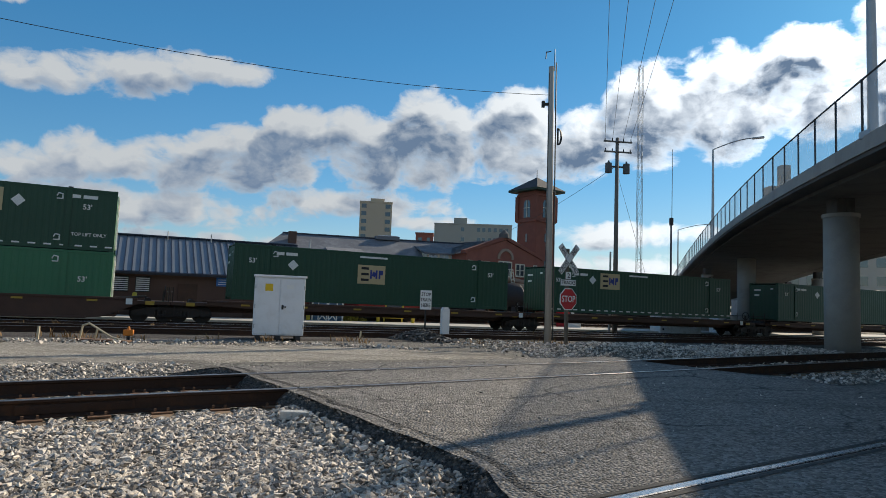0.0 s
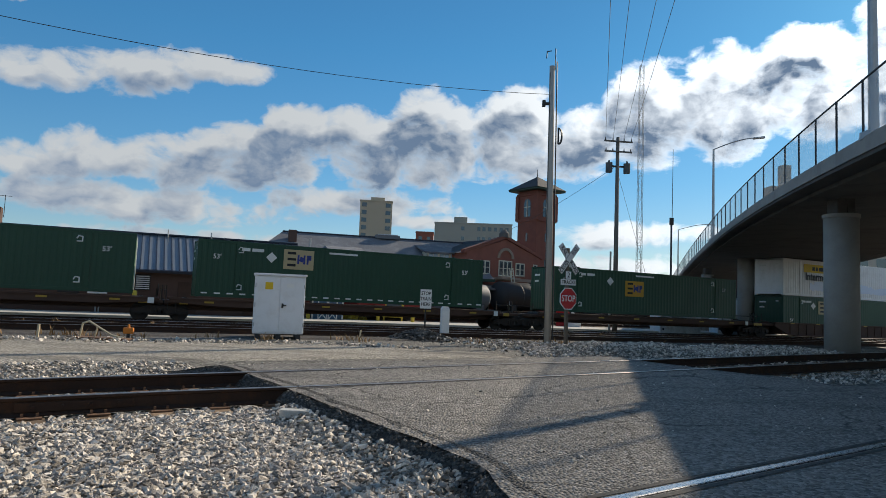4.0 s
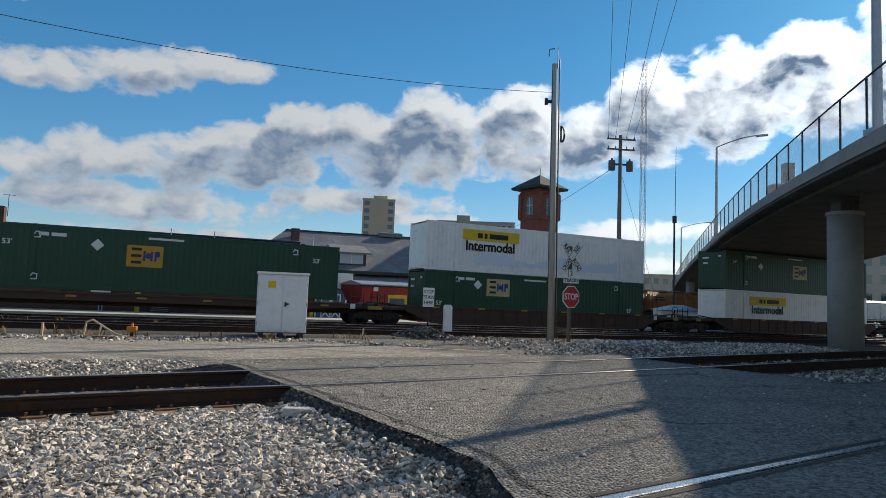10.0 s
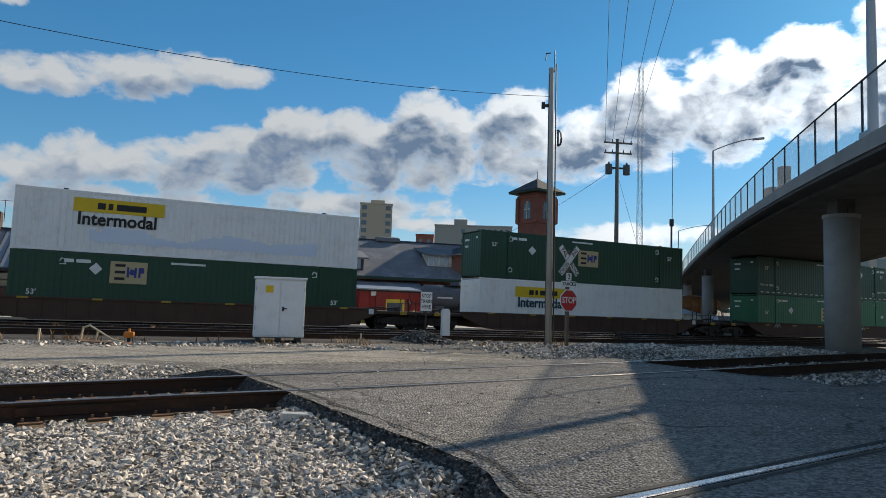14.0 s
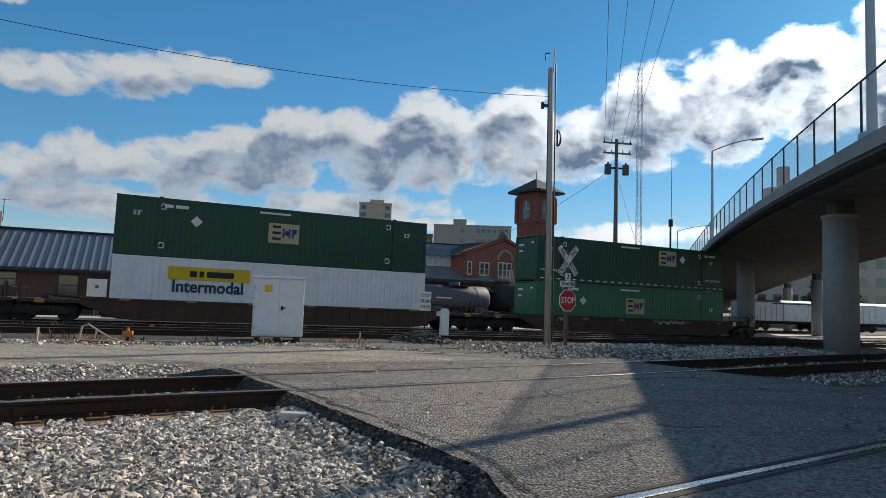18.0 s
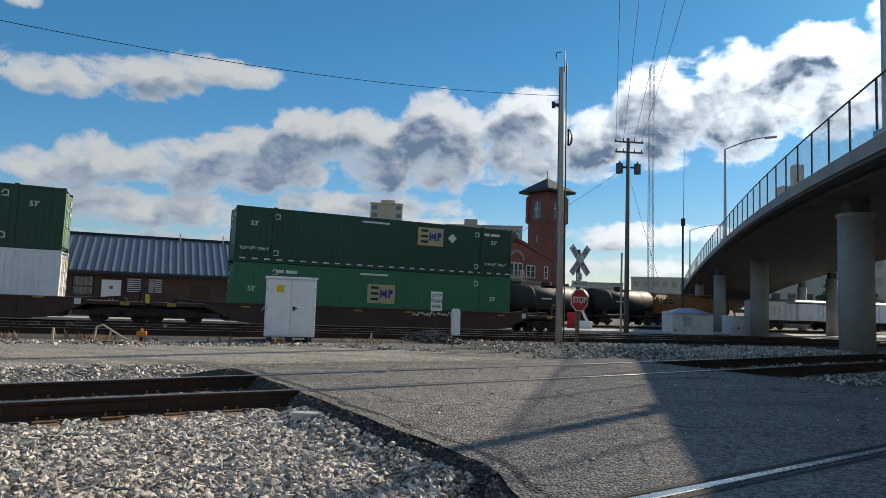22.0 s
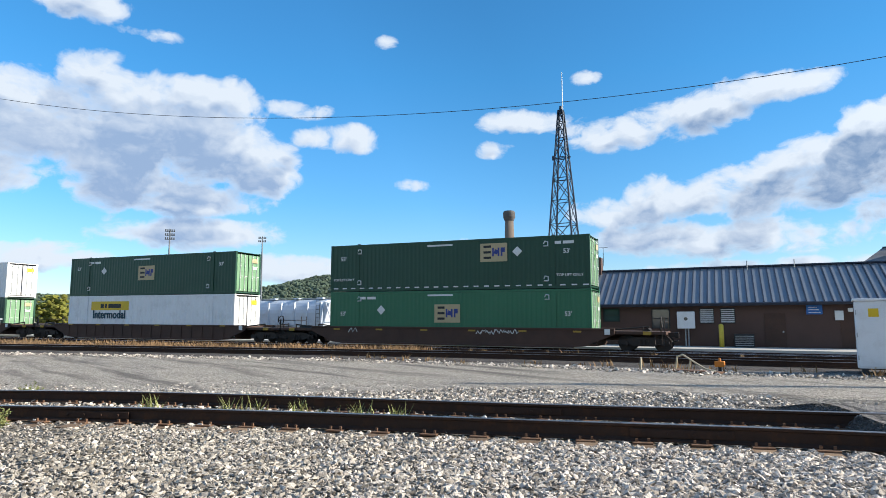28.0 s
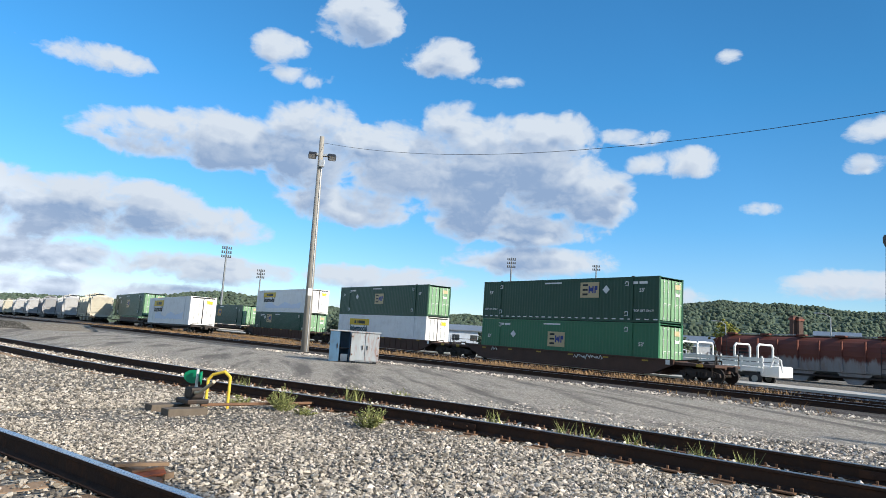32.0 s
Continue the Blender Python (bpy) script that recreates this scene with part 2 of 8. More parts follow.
M = dict(
    green_dark=surface("green_container_paint", (0.009, 0.062, 0.034), 0.42, scale=0.5, vary=0.35, spots=0.25, spot_color=(0.02, 0.07, 0.045), spot_scale=2.0, bump=0.05, bump_scale=25),
    green_light=surface("faded_green_container_paint", (0.03, 0.165, 0.08), 0.45, scale=0.5, vary=0.35, spots=0.3, spot_color=(0.05, 0.16, 0.09), spot_scale=2.0, bump=0.05, bump_scale=25),
    white_box=surface("white_container_paint", (0.86, 0.86, 0.86), 0.45, scale=0.5, vary=0.3, dark=(0.66, 0.66, 0.66), spots=0.2, spot_color=(0.4, 0.37, 0.33), spot_scale=1.2, bump=0.04, bump_scale=25),
    door_white=surface("door_hardware", (0.6, 0.62, 0.6), 0.4, scale=3),
    black_paint=surface("black_lettering", (0.012, 0.012, 0.014), 0.5),
    white_paint=surface("white_lettering", (0.78, 0.8, 0.78), 0.5, spots=0.25, spot_color=(0.3, 0.35, 0.3), spot_scale=20),
    tan_panel=surface("tan_logo_panel", (0.52, 0.42, 0.24), 0.5, scale=3),
    gold_panel=surface("gold_logo_panel", (0.55, 0.3, 0.03), 0.5, scale=3),
    blue_mark=surface("blue_logo_mark", (0.03, 0.05, 0.25), 0.5),
    yellow_panel=surface("yellow_sign_panel", (0.75, 0.5, 0.02), 0.5, scale=2),
    teal_mark=surface("teal_lettering", (0.008, 0.06, 0.09), 0.5),
    pale_blue=surface("washed_out_patch", (0.68, 0.76, 0.9), 0.5, scale=1),
    rust_brown=surface("oxide_brown_car_paint", (0.088, 0.046, 0.032), 0.75, scale=0.9, vary=0.6, spots=0.5, spot_color=(0.06, 0.036, 0.027), spot_scale=1.4, bump=0.25, bump_scale=18),
    black_car=surface("sooty_black_car_paint", (0.028, 0.024, 0.022), 0.7, scale=1.0, vary=0.5, spots=0.4, spot_color=(0.06, 0.035, 0.022), spot_scale=1.5, bump=0.2),
    steel_dark=surface("greasy_dark_steel", (0.035, 0.03, 0.028), 0.6, 0.3, scale=4, vary=0.5, spots=0.4, spot_color=(0.08, 0.04, 0.02), spot_scale=4, bump=0.2),
    wheel_tread=surface("bright_wheel_tread", (0.45, 0.44, 0.43), 0.3, 0.9, scale=6),
    reflector=surface("yellow_reflective_tape", (0.42, 0.26, 0.035), 0.4, scale=5),
    rail_side=surface("rusty_rail_side", (0.055, 0.034, 0.026), 0.88, 0.0, spec=0.15, scale=3, vary=0.5, spots=0.4, spot_color=(0.11, 0.05, 0.025), spot_scale=6, bump=0.3),
    rail_head=surface("polished_rail_head", (0.55, 0.56, 0.58), 0.28, 0.9, scale=6, spots=0.3, spot_color=(0.2, 0.13, 0.09), spot_scale=8),
    rail_head_dull=surface("dull_rail_head", (0.33, 0.3, 0.28), 0.36, 0.85, scale=5, spots=0.5, spot_color=(0.09, 0.05, 0.03), spot_scale=5),
    tie=surface("weathered_timber_tie", (0.27, 0.185, 0.12), 0.9, scale=2, vary=0.6, stretch=(1, 6, 1), bump=0.6, bump_scale=14, random_amount=0.3),
    red_rust=surface("fresh_red_rust", (0.3, 0.09, 0.045), 0.85, scale=8, vary=0.5, bump=0.3),
    yard_pole=surface("grey_yard_pole_timber", (0.36, 0.34, 0.305), 0.88, scale=2, vary=0.5, stretch=(5, 5, 0.4), bump=0.5, bump_scale=12),
    tie_plate=surface("rusty_tie_plate", (0.19, 0.105, 0.062), 0.85, scale=8, vary=0.5, bump=0.3),
    concrete=surface("weathered_concrete", (0.37, 0.355, 0.33), 0.85, scale=0.6, vary=0.45, spots=0.3, spot_color=(0.2, 0.19, 0.18), spot_scale=0.8, bump=0.3, bump_scale=30),
    # dark concrete; under the bridge deck its darkness stands in for shade
    concrete_dark=surface("shade_dark_concrete", (0.125, 0.12, 0.115), 0.9, scale=0.5, vary=0.5, spots=0.4, spot_color=(0.03, 0.028, 0.027), spot_scale=0.7, bump=0.3, bump_scale=25),
    pole_wood=surface("weathered_pole_timber", (0.44, 0.42, 0.385), 0.85, scale=2, vary=0.5, stretch=(5, 5, 0.4), bump=0.5, bump_scale=12),
    galvanized=surface("galvanized_steel", (0.42, 0.44, 0.46), 0.45, 0.6, scale=3, vary=0.4),
    dark_metal=surface("dark_painted_metal", (0.03, 0.032, 0.035), 0.5, 0.2, scale=4),
    cable=surface("black_cable", (0.03, 0.032, 0.036), 0.6),
    cabinet_paint=surface("pale_grey_cabinet_paint", (0.78, 0.8, 0.83), 0.4, scale=1.2, vary=0.15, spots=0.15, spot_color=(0.45, 0.42, 0.38), spot_scale=2.5, bump=0.03),
    sign_white=surface("white_sign_sheet", (0.8, 0.81, 0.8), 0.35, scale=3, vary=0.15),
    sign_red=surface("red_sign_sheet", (0.55, 0.02, 0.025), 0.35, scale=3, vary=0.2),
    sign_back=surface("bare_aluminium", (0.45, 0.46, 0.47), 0.4, 0.8),
    brick=surface("red_brick", (0.25, 0.09, 0.065), 0.85, scale=0.8, vary=0.4, spots=0.25, spot_color=(0.13, 0.05, 0.04), spot_scale=0.9, bump=0.3, bump_scale=22, random_amount=0.12),
    brick_brown=surface("brown_brick", (0.105, 0.062, 0.05), 0.85, scale=0.8, vary=0.4, bump=0.3, bump_scale=22, random_amount=0.15),
    mortar=surface("mortar", (0.2, 0.15, 0.13), 0.9, scale=3),
    stone_trim=surface("sandstone_trim", (0.33, 0.25, 0.2), 0.85, scale=2, vary=0.4, bump=0.3),
    slate=surface("slate_shingle", (0.16, 0.17, 0.19), 0.85, scale=0.5, vary=0.5, dark=(0.08, 0.085, 0.1), spots=0.5, spot_color=(0.25, 0.26, 0.27), spot_scale=0.9, bump=0.6, bump_scale=5, random_amount=0.2),
    roof_metal=surface("blue_grey_standing_seam", (0.24, 0.27, 0.31), 0.4, 0.3, scale=0.8, vary=0.3, random_amount=0.08),
    roof_trim=surface("dark_blue_roof_trim", (0.025, 0.035, 0.06), 0.45),
    cream=surface("cream_window_frame", (0.62, 0.58, 0.48), 0.6, scale=4),
    green_trim=surface("dark_green_timber_trim", (0.02, 0.05, 0.035), 0.6),
    pane=glass("window_pane"),
    beige=surface("beige_tower_concrete", (0.5, 0.43, 0.33), 0.85, scale=0.1, vary=0.25, bump=0.1),
    grey_block=surface("grey_green_facade", (0.33, 0.34, 0.31), 0.85, scale=0.1, vary=0.3),
    far_white=surface("far_cream_facade", (0.5, 0.45, 0.38), 0.8, scale=0.1, vary=0.3),
    red_car=surface("red_boxcar_paint", (0.3, 0.03, 0.024), 0.6, scale=0.8, vary=0.4, spots=0.3, spot_color=(0.15, 0.04, 0.03), spot_scale=1.2),
    tank_grey=surface("blue_grey_tank_paint", (0.1, 0.12, 0.145), 0.65, scale=0.6, vary=0.4, spots=0.3, spot_color=(0.05, 0.05, 0.055)),
    tank_black=surface("black_tank_paint", (0.025, 0.025, 0.027), 0.6, scale=0.6, vary=0.4),
    hopper_blue=surface("pale_blue_hopper_paint", (0.6, 0.67, 0.76), 0.5, scale=0.8, vary=0.3, spots=0.2, spot_color=(0.35, 0.3, 0.27)),
    hopper_grey=surface("light_grey_hopper_paint", (0.38, 0.385, 0.4), 0.55, scale=0.8, vary=0.4, spots=0.35, spot_color=(0.25, 0.22, 0.2)),
    hopper_cream=surface("cream_hopper_paint", (0.62, 0.58, 0.47), 0.55, scale=0.8, vary=0.3, spots=0.3, spot_color=(0.3, 0.25, 0.2)),
    hopper_pale=surface("pale_grey_hopper_paint", (0.52, 0.525, 0.53), 0.5, scale=0.8, vary=0.35, spots=0.3, spot_color=(0.3, 0.27, 0.25)),
    orange_car=surface("faded_orange_car_paint", (0.4, 0.17, 0.06), 0.6, scale=0.7, vary=0.4),
    shed_white=surface("corrugated_white_paint", (0.74, 0.76, 0.78), 0.5, scale=1.0, vary=0.3, spots=0.25, spot_color=(0.3, 0.22, 0.16), spot_scale=2),
    shed_blue=surface("faded_blue_sheet", (0.07, 0.15, 0.25), 0.55, scale=1.2, vary=0.4, spots=0.4, spot_color=(0.05, 0.07, 0.1), spot_scale=2),
    shed_rusty=surface("streaked_pale_sheet", (0.4, 0.44, 0.47), 0.55, scale=1.2, vary=0.5, spots=0.75, spot_color=(0.28, 0.12, 0.07), spot_scale=1.6, stretch=(3, 3, 0.5)),
    yellow_paint=surface("safety_yellow_paint", (0.72, 0.52, 0.06), 0.5, scale=4, spots=0.2, spot_color=(0.3, 0.2, 0.05), spot_scale=6),
    orange_paint=surface("orange_plastic", (0.65, 0.2, 0.02), 0.5, scale=4),
    target_green=surface("green_switch_target", (0.0, 0.3, 0.14), 0.45, scale=3),
    pale_tube=surface("sun_bleached_tube", (0.55, 0.47, 0.33), 0.6, scale=5, spots=0.3, spot_color=(0.3, 0.2, 0.1), spot_scale=8),
    blue_sign=surface("blue_notice_board", (0.03, 0.15, 0.45), 0.4),
    stone_slab=surface("pale_concrete_block", (0.5, 0.5, 0.48), 0.9, scale=5, bump=0.5),
    mast_paint=surface("dark_blue_mast_paint", (0.03, 0.045, 0.07), 0.5, 0.3, scale=2),
    chimney=surface("weathered_chimney_brick", (0.2, 0.165, 0.135), 0.9, scale=0.4, vary=0.5, spots=0.4, spot_color=(0.14, 0.1, 0.08), spot_scale=0.5, bump=0.3, bump_scale=8),
)


def ground_material():
    """Loose ballast and cinders: pale stones near the tracks, browner and finer elsewhere."""
    m = bpy.data.materials.new("ballast_ground")
    m.use_nodes = True
    g = Graph(m.node_tree)
    co = g.n("ShaderNodeTexCoord").outputs["Object"]
    vo = g.n("ShaderNodeTexVoronoi", Vector=co)
    vo.inputs["Scale"].default_value = 16.0
    grey = g.n("ShaderNodeSeparateColor", Color=vo.outputs["Color"]).outputs[0]
    big = g.noise(co, 0.12, 6.0, 0.65)
    mid = g.noise(co, 1.3, 6.0, 0.65)
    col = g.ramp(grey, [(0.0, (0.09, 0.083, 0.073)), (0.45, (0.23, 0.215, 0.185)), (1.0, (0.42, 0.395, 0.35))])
    # dark rims paint in the shade of the gaps between stones
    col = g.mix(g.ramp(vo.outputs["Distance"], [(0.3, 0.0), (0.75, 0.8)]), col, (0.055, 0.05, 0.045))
    col = g.mix(g.math("MULTIPLY", g.ramp(big, [(0.45, 0.0), (0.62, 1.0)]), 0.55), col, (0.2, 0.175, 0.14))
    col = g.mix(g.math("MULTIPLY", g.ramp(mid, [(0.5, 0.0), (0.75, 1.0)]), 0.5), col, (0.1, 0.088, 0.075))
    b = g.n("ShaderNodeBsdfPrincipled", Base_Color=col, Roughness=0.92)
    g.set(b, "Specular IOR Level", 0.25)
    h = g.math("ADD", g.math("MULTIPLY", vo.outputs["Distance"], -1.0), g.math("MULTIPLY", mid, 0.4))
    bp = g.n("ShaderNodeBump", Height=h, Strength=0.9, Distance=0.05)
    g.set(b, "Normal", bp.outputs[0])
    g.t.links.new(b.outputs[0], g.n("ShaderNodeOutputMaterial").inputs[0])
    return m


def paving(name, base, light, dark, scale=1.0, tracks=0.0, heading=0.0, relief=0.6, cracks=0.0):
    """Worn asphalt or a packed stone road: aggregate, patches, stains, and tyre lines along the heading."""
    m = bpy.data.materials.new(name)
    m.use_nodes = True
    g = Graph(m.node_tree)
    co = g.n("ShaderNodeTexCoord").outputs["Object"]
    mp = g.n("ShaderNodeMapping", Vector=co)
    mp.inputs["Rotation"].default_value = (0, 0, radians(-heading))
    mp.inputs["Scale"].default_value = (0.12, 1.0, 1.0)
    along = g.noise(mp.outputs[0], 1.1, 5.0, 0.6)
    agg = g.n("ShaderNodeTexVoronoi", Vector=co)
    agg.inputs["Scale"].default_value = 55.0 * scale
    spk = g.n("ShaderNodeSeparateColor", Color=agg.outputs["Color"]).outputs[0]
    mid = g.noise(co, 0.7, 7.0, 0.68)
    fine = g.noise(co, 9.0, 6.0, 0.7)
    col = g.mix(g.ramp(mid, [(0.35, 0.0), (0.68, 1.0)]), base, light)
    col = g.mix(g.math("MULTIPLY", g.ramp(spk, [(0.5, 0.0), (1.0, 1.0)]), 0.75), col, tuple(min(1, c * 2.7) for c in base))
    col = g.mix(g.math("MULTIPLY", g.ramp(spk, [(0.0, 1.0), (0.4, 0.0)]), 0.65), col, dark)
    col = g.mix(g.math("MULTIPLY", g.ramp(fine, [(0.5, 0.0), (0.72, 1.0)]), 0.35), col, dark)
    col = g.mix(g.math("MULTIPLY", g.ramp(along, [(0.49, 0.0), (0.62, 1.0)]), tracks), col, dark)
    # hairline cracks and seams
    wob = g.n("ShaderNodeVectorMath")
    wob.operation = "MULTIPLY_ADD"
    warp = g.n("ShaderNodeTexNoise", Vector=co)
    warp.inputs["Scale"].default_value, warp.inputs["Detail"].default_value = 1.1, 5.0
    g.set(wob, "i0", warp.outputs["Color"])
    wob.inputs[1].default_value = (0.9, 0.9, 0.9)
    g.set(wob, "i2", co)
    crack = g.n("ShaderNodeTexVoronoi", Vector=wob.outputs[0])
    crack.feature = "DISTANCE_TO_EDGE"
    crack.inputs["Scale"].default_value = 0.42
    line = g.math("MULTIPLY", g.ramp(crack.outputs["Distance"], [(0.0, 1.0), (0.012, 0.0)]), g.ramp(mid, [(0.4, 0.0), (0.55, 1.0)]))
    col = g.mix(g.math("MULTIPLY", line, cracks), col, tuple(c * 0.35 for c in dark))
    b = g.n("ShaderNodeBsdfPrincipled", Base_Color=col, Roughness=0.82)
    g.set(b, "Specular IOR Level", 0.35)
    bp = g.n("ShaderNodeBump", Height=g.math("ADD", g.math("MULTIPLY_ADD", agg.outputs["Distance"], -0.9, spk), g.math("MULTIPLY", fine, 0.5)), Strength=relief, Distance=0.05)
    g.set(b, "Normal", bp.outputs[0])
    g.t.links.new(b.outputs[0], g.n("ShaderNodeOutputMaterial").inputs[0])
    return m


def two_tone(name, upper, lower, level, rag):
    """Paint that has rusted from the top down: a ragged edge at a height, with streaks below it."""
    m = surface(name, lower, 0.7, scale=0.7, vary=0.4, spots=0.35, spot_color=(0.2, 0.1, 0.07), spot_scale=0.9, stretch=(1.6, 1, 0.35), bump=0.2)
    t = m.node_tree
    b = next(n for n in t.nodes if n.type == "BSDF_PRINCIPLED")
    old = b.inputs["Base Color"].links[0].from_socket
    co = t.nodes.new("ShaderNodeTexCoord")
    mp = t.nodes.new("ShaderNodeMapping")
    mp.inputs["Scale"].default_value = (1.5, 0.4, 0.25)
    t.links.new(co.outputs["Object"], mp.inputs["Vector"])
    no = t.nodes.new("ShaderNodeTexNoise")
    no.inputs["Scale"].default_value, no.inputs["Detail"].default_value, no.inputs["Roughness"].default_value = 1.2, 8.0, 0.7
    t.links.new(mp.outputs[0], no.inputs["Vector"])
    sep = t.nodes.new("ShaderNodeSeparateXYZ")
    t.links.new(co.outputs["Object"], sep.inputs[0])
    add = t.nodes.new("ShaderNodeMath")
    add.operation = "MULTIPLY_ADD"
    t.links.new(no.outputs[0], add.inputs[0])
    add.inputs[1].default_value = rag
    t.links.new(sep.outputs[2], add.inputs[2])
    edge = t.nodes.new("ShaderNodeMapRange")
    t.links.new(add.outputs[0], edge.inputs[0])
    edge.inputs[1].default_value, edge.inputs[2].default_value = level + rag * 0.5 - 0.15, level + rag * 0.5 + 0.15
    mix = t.nodes.new("ShaderNodeMix")
    mix.data_type = "RGBA"
    t.links.new(edge.outputs[0], mix.inputs[0])
    t.links.new(old, mix.inputs[6])
    mix.inputs[7].default_value = (*upper, 1)
    t.links.new(mix.outputs[2], b.inputs["Base Color"])
    return m


M["hopper_rust"] = two_tone("rust_streaked_hopper", (0.13, 0.04, 0.028), (0.3, 0.3, 0.31), 2.3, 2.4)
M["ground"] = ground_material()
M["asphalt"] = paving("worn_asphalt", (0.15, 0.138, 0.124), (0.235, 0.216, 0.194), (0.036, 0.033, 0.03), 0.75, 0.35, ANB + 40, 0.6, 0.9)
M["yard_road"] = paving("packed_stone_road", (0.28, 0.252, 0.212), (0.4, 0.362, 0.305), (0.12, 0.108, 0.093), 0.6, 0.8, ANB - 4, 0.8)
# bank asphalt, darkened because its face turns away from the sun
M["shaded_bank"] = paving("shade_dark_bank", (0.068, 0.062, 0.055), (0.11, 0.1, 0.09), (0.018, 0.017, 0.015), 0.7, 0.0, 0.0, 1.0)
# pole timber darkened in colour to read as a backlit silhouette
M["dark_pole"] = surface("silhouette_dark_pole", (0.16, 0.15, 0.14), 0.85, scale=2, vary=0.5, stretch=(5, 5, 0.4), bump=0.4)
M["post_wood"] = surface("dark_weathered_post", (0.14, 0.115, 0.09), 0.85, scale=2, vary=0.5, stretch=(5, 5, 0.4), bump=0.4)
# darker slate copy; the backlit tower roof's shade is in its colour
M["slate_dark"] = surface("dark_backlit_slate", (0.06, 0.062, 0.068), 0.8, scale=1.0, vary=0.5, bump=0.5, bump_scale=8)
M["mast_dark"] = surface("dark_grey_tower_steel", (0.09, 0.1, 0.11), 0.6, 0.2, scale=2)
M["mast_grey"] = surface("grey_lattice_paint", (0.2, 0.22, 0.24), 0.5, 0.3, scale=2)
M["stone"] = surface("ballast_stone", (0.53, 0.475, 0.415), 0.9, scale=12, vary=0.5, bump=0.5, bump_scale=70, random_amount=0.72)
M["stone_dirty"] = surface("dusty_ballast_stone", (0.38, 0.345, 0.295), 0.92, scale=12, vary=0.5, bump=0.5, bump_scale=70, random_amount=0.7)
# faded door green, lightened further to carry the sun on the ends
M["green_door"] = surface("sunlit_faded_green_door", (0.19, 0.36, 0.2), 0.5, scale=1.2, vary=0.4, spots=0.3, spot_color=(0.2, 0.34, 0.22), spot_scale=3)
M["stone_dark"] = surface("dark_ballast_stone", (0.13, 0.125, 0.12), 0.9, scale=12, vary=0.4, bump=0.3, bump_scale=70, random_amount=0.6)
M["dry_grass"] = surface("dry_grass", (0.3, 0.185, 0.09), 0.9, scale=2, vary=0.5, random_amount=0.35)
M["green_grass"] = surface("green_weed", (0.25, 0.27, 0.095), 0.8, scale=2, vary=0.5, random_amount=0.35)
# foliage green dulled and paled to stand in for haze over the hill
M["leaf"] = surface("haze_dulled_foliage", (0.075, 0.105, 0.07), 0.8, scale=0.05, vary=0.5, dark=(0.045, 0.07, 0.04), bump=0.2, bump_scale=0.4, random_amount=0.35)
M["leaf_yellow"] = surface("yellow_green_foliage", (0.2, 0.2, 0.03), 0.8, scale=0.3, vary=0.4, random_amount=0.3)
M["yellow_flower"] = surface("yellow_flowering_weed", (0.5, 0.38, 0.05), 0.85, scale=3, vary=0.6, dark=(0.2, 0.2, 0.05), random_amount=0.3)
M["bark"] = surface("bark", (0.1, 0.075, 0.055), 0.9, scale=3, bump=0.5)


# ---- mesh helpers ----
def part(name, bm, material, parent=None, label="", smooth=False):
    """Links a bmesh as one mesh object, under a thing or a part."""
    me = bpy.data.meshes.new(name)
    bm.normal_update()
    bm.to_mesh(me)
    bm.free()
    if smooth:
        for p in me.polygons:
            p.use_smooth = True
    me.materials.append(M[material] if isinstance(material, str) else material)
    ob = new(name, me)
    if parent:
        ob.parent = parent
    if label:
        ob["label"] = label
    return ob


def shared(name, me, parent, m=None):
    ob = new(name, me)
    ob.parent = parent
    if m is not None:
        ob.matrix_local = m
    return ob


def thing(name, m, label, category, group="", kind=""):
    ob = new(name)
    ob.matrix_world = m
    ob.empty_display_size = 0.2
    return tagged(ob, label, category, group, kind)


def xf(x=0, y=0, z=0, rx=0, ry=0, rz=0):
    return pose(x, y, z, rx, ry, rz)


def box(bm, x0, x1, y0, y1, z0, z1, bevel=0.0, m=None):
    mm = Matrix.Translation(((x0 + x1) / 2, (y0 + y1) / 2, (z0 + z1) / 2)) @ Matrix.Diagonal((abs(x1 - x0), abs(y1 - y0), abs(z1 - z0), 1))
    if m is not None:
        mm = m @ mm
    r = bmesh.ops.create_cube(bm, size=1.0, matrix=mm)
    if bevel:
        es = {e for v in r["verts"] for e in v.link_edges}
        bmesh.ops.bevel(bm, geom=list(es), offset=bevel, segments=2, profile=0.6, affect="EDGES")
    return bm


def rod(bm, a, b, r0, r1=None, seg=10, caps=True):
    a, b = Vector(a), Vector(b)
    d = b - a
    if d.length < 1e-6:
        return bm
    q = d.to_track_quat("Z", "Y").to_matrix().to_4x4()
    bmesh.ops.create_cone(bm, cap_ends=caps, segments=seg, radius1=r0, radius2=r0 if r1 is None else r1, depth=d.length, matrix=Matrix.Translation((a + b) / 2) @ q)
    return bm


def pipe(bm, pts, r, seg=8):
    """One bent tube through the points."""
    pts = [Vector(p) for p in pts]
    rings, side = [], None
    for i, p in enumerate(pts):
        a, b = (p - pts[i - 1]).normalized() if i else None, (pts[i + 1] - p).normalized() if i < len(pts) - 1 else None
        d = ((a or b) + (b or a)).normalized()
        if side is None:
            side = d.cross(Vector((0.3, 0.2, 1))).normalized()
        side = (side - d * side.dot(d)).normalized()
        up = d.cross(side)
        wide = r / max(0.5, d.dot(a or b))
        rings.append([bm.verts.new(p + (side * math.cos(k * 2 * math.pi / seg) + up * math.sin(k * 2 * math.pi / seg)) * wide) for k in range(seg)])
    for u, v in zip(rings, rings[1:]):
        for k in range(seg):
            bm.faces.new((u[k], u[(k + 1) % seg], v[(k + 1) % seg], v[k]))
    bm.faces.new(rings[0][::-1])
    bm.faces.new(rings[-1])
    return bm


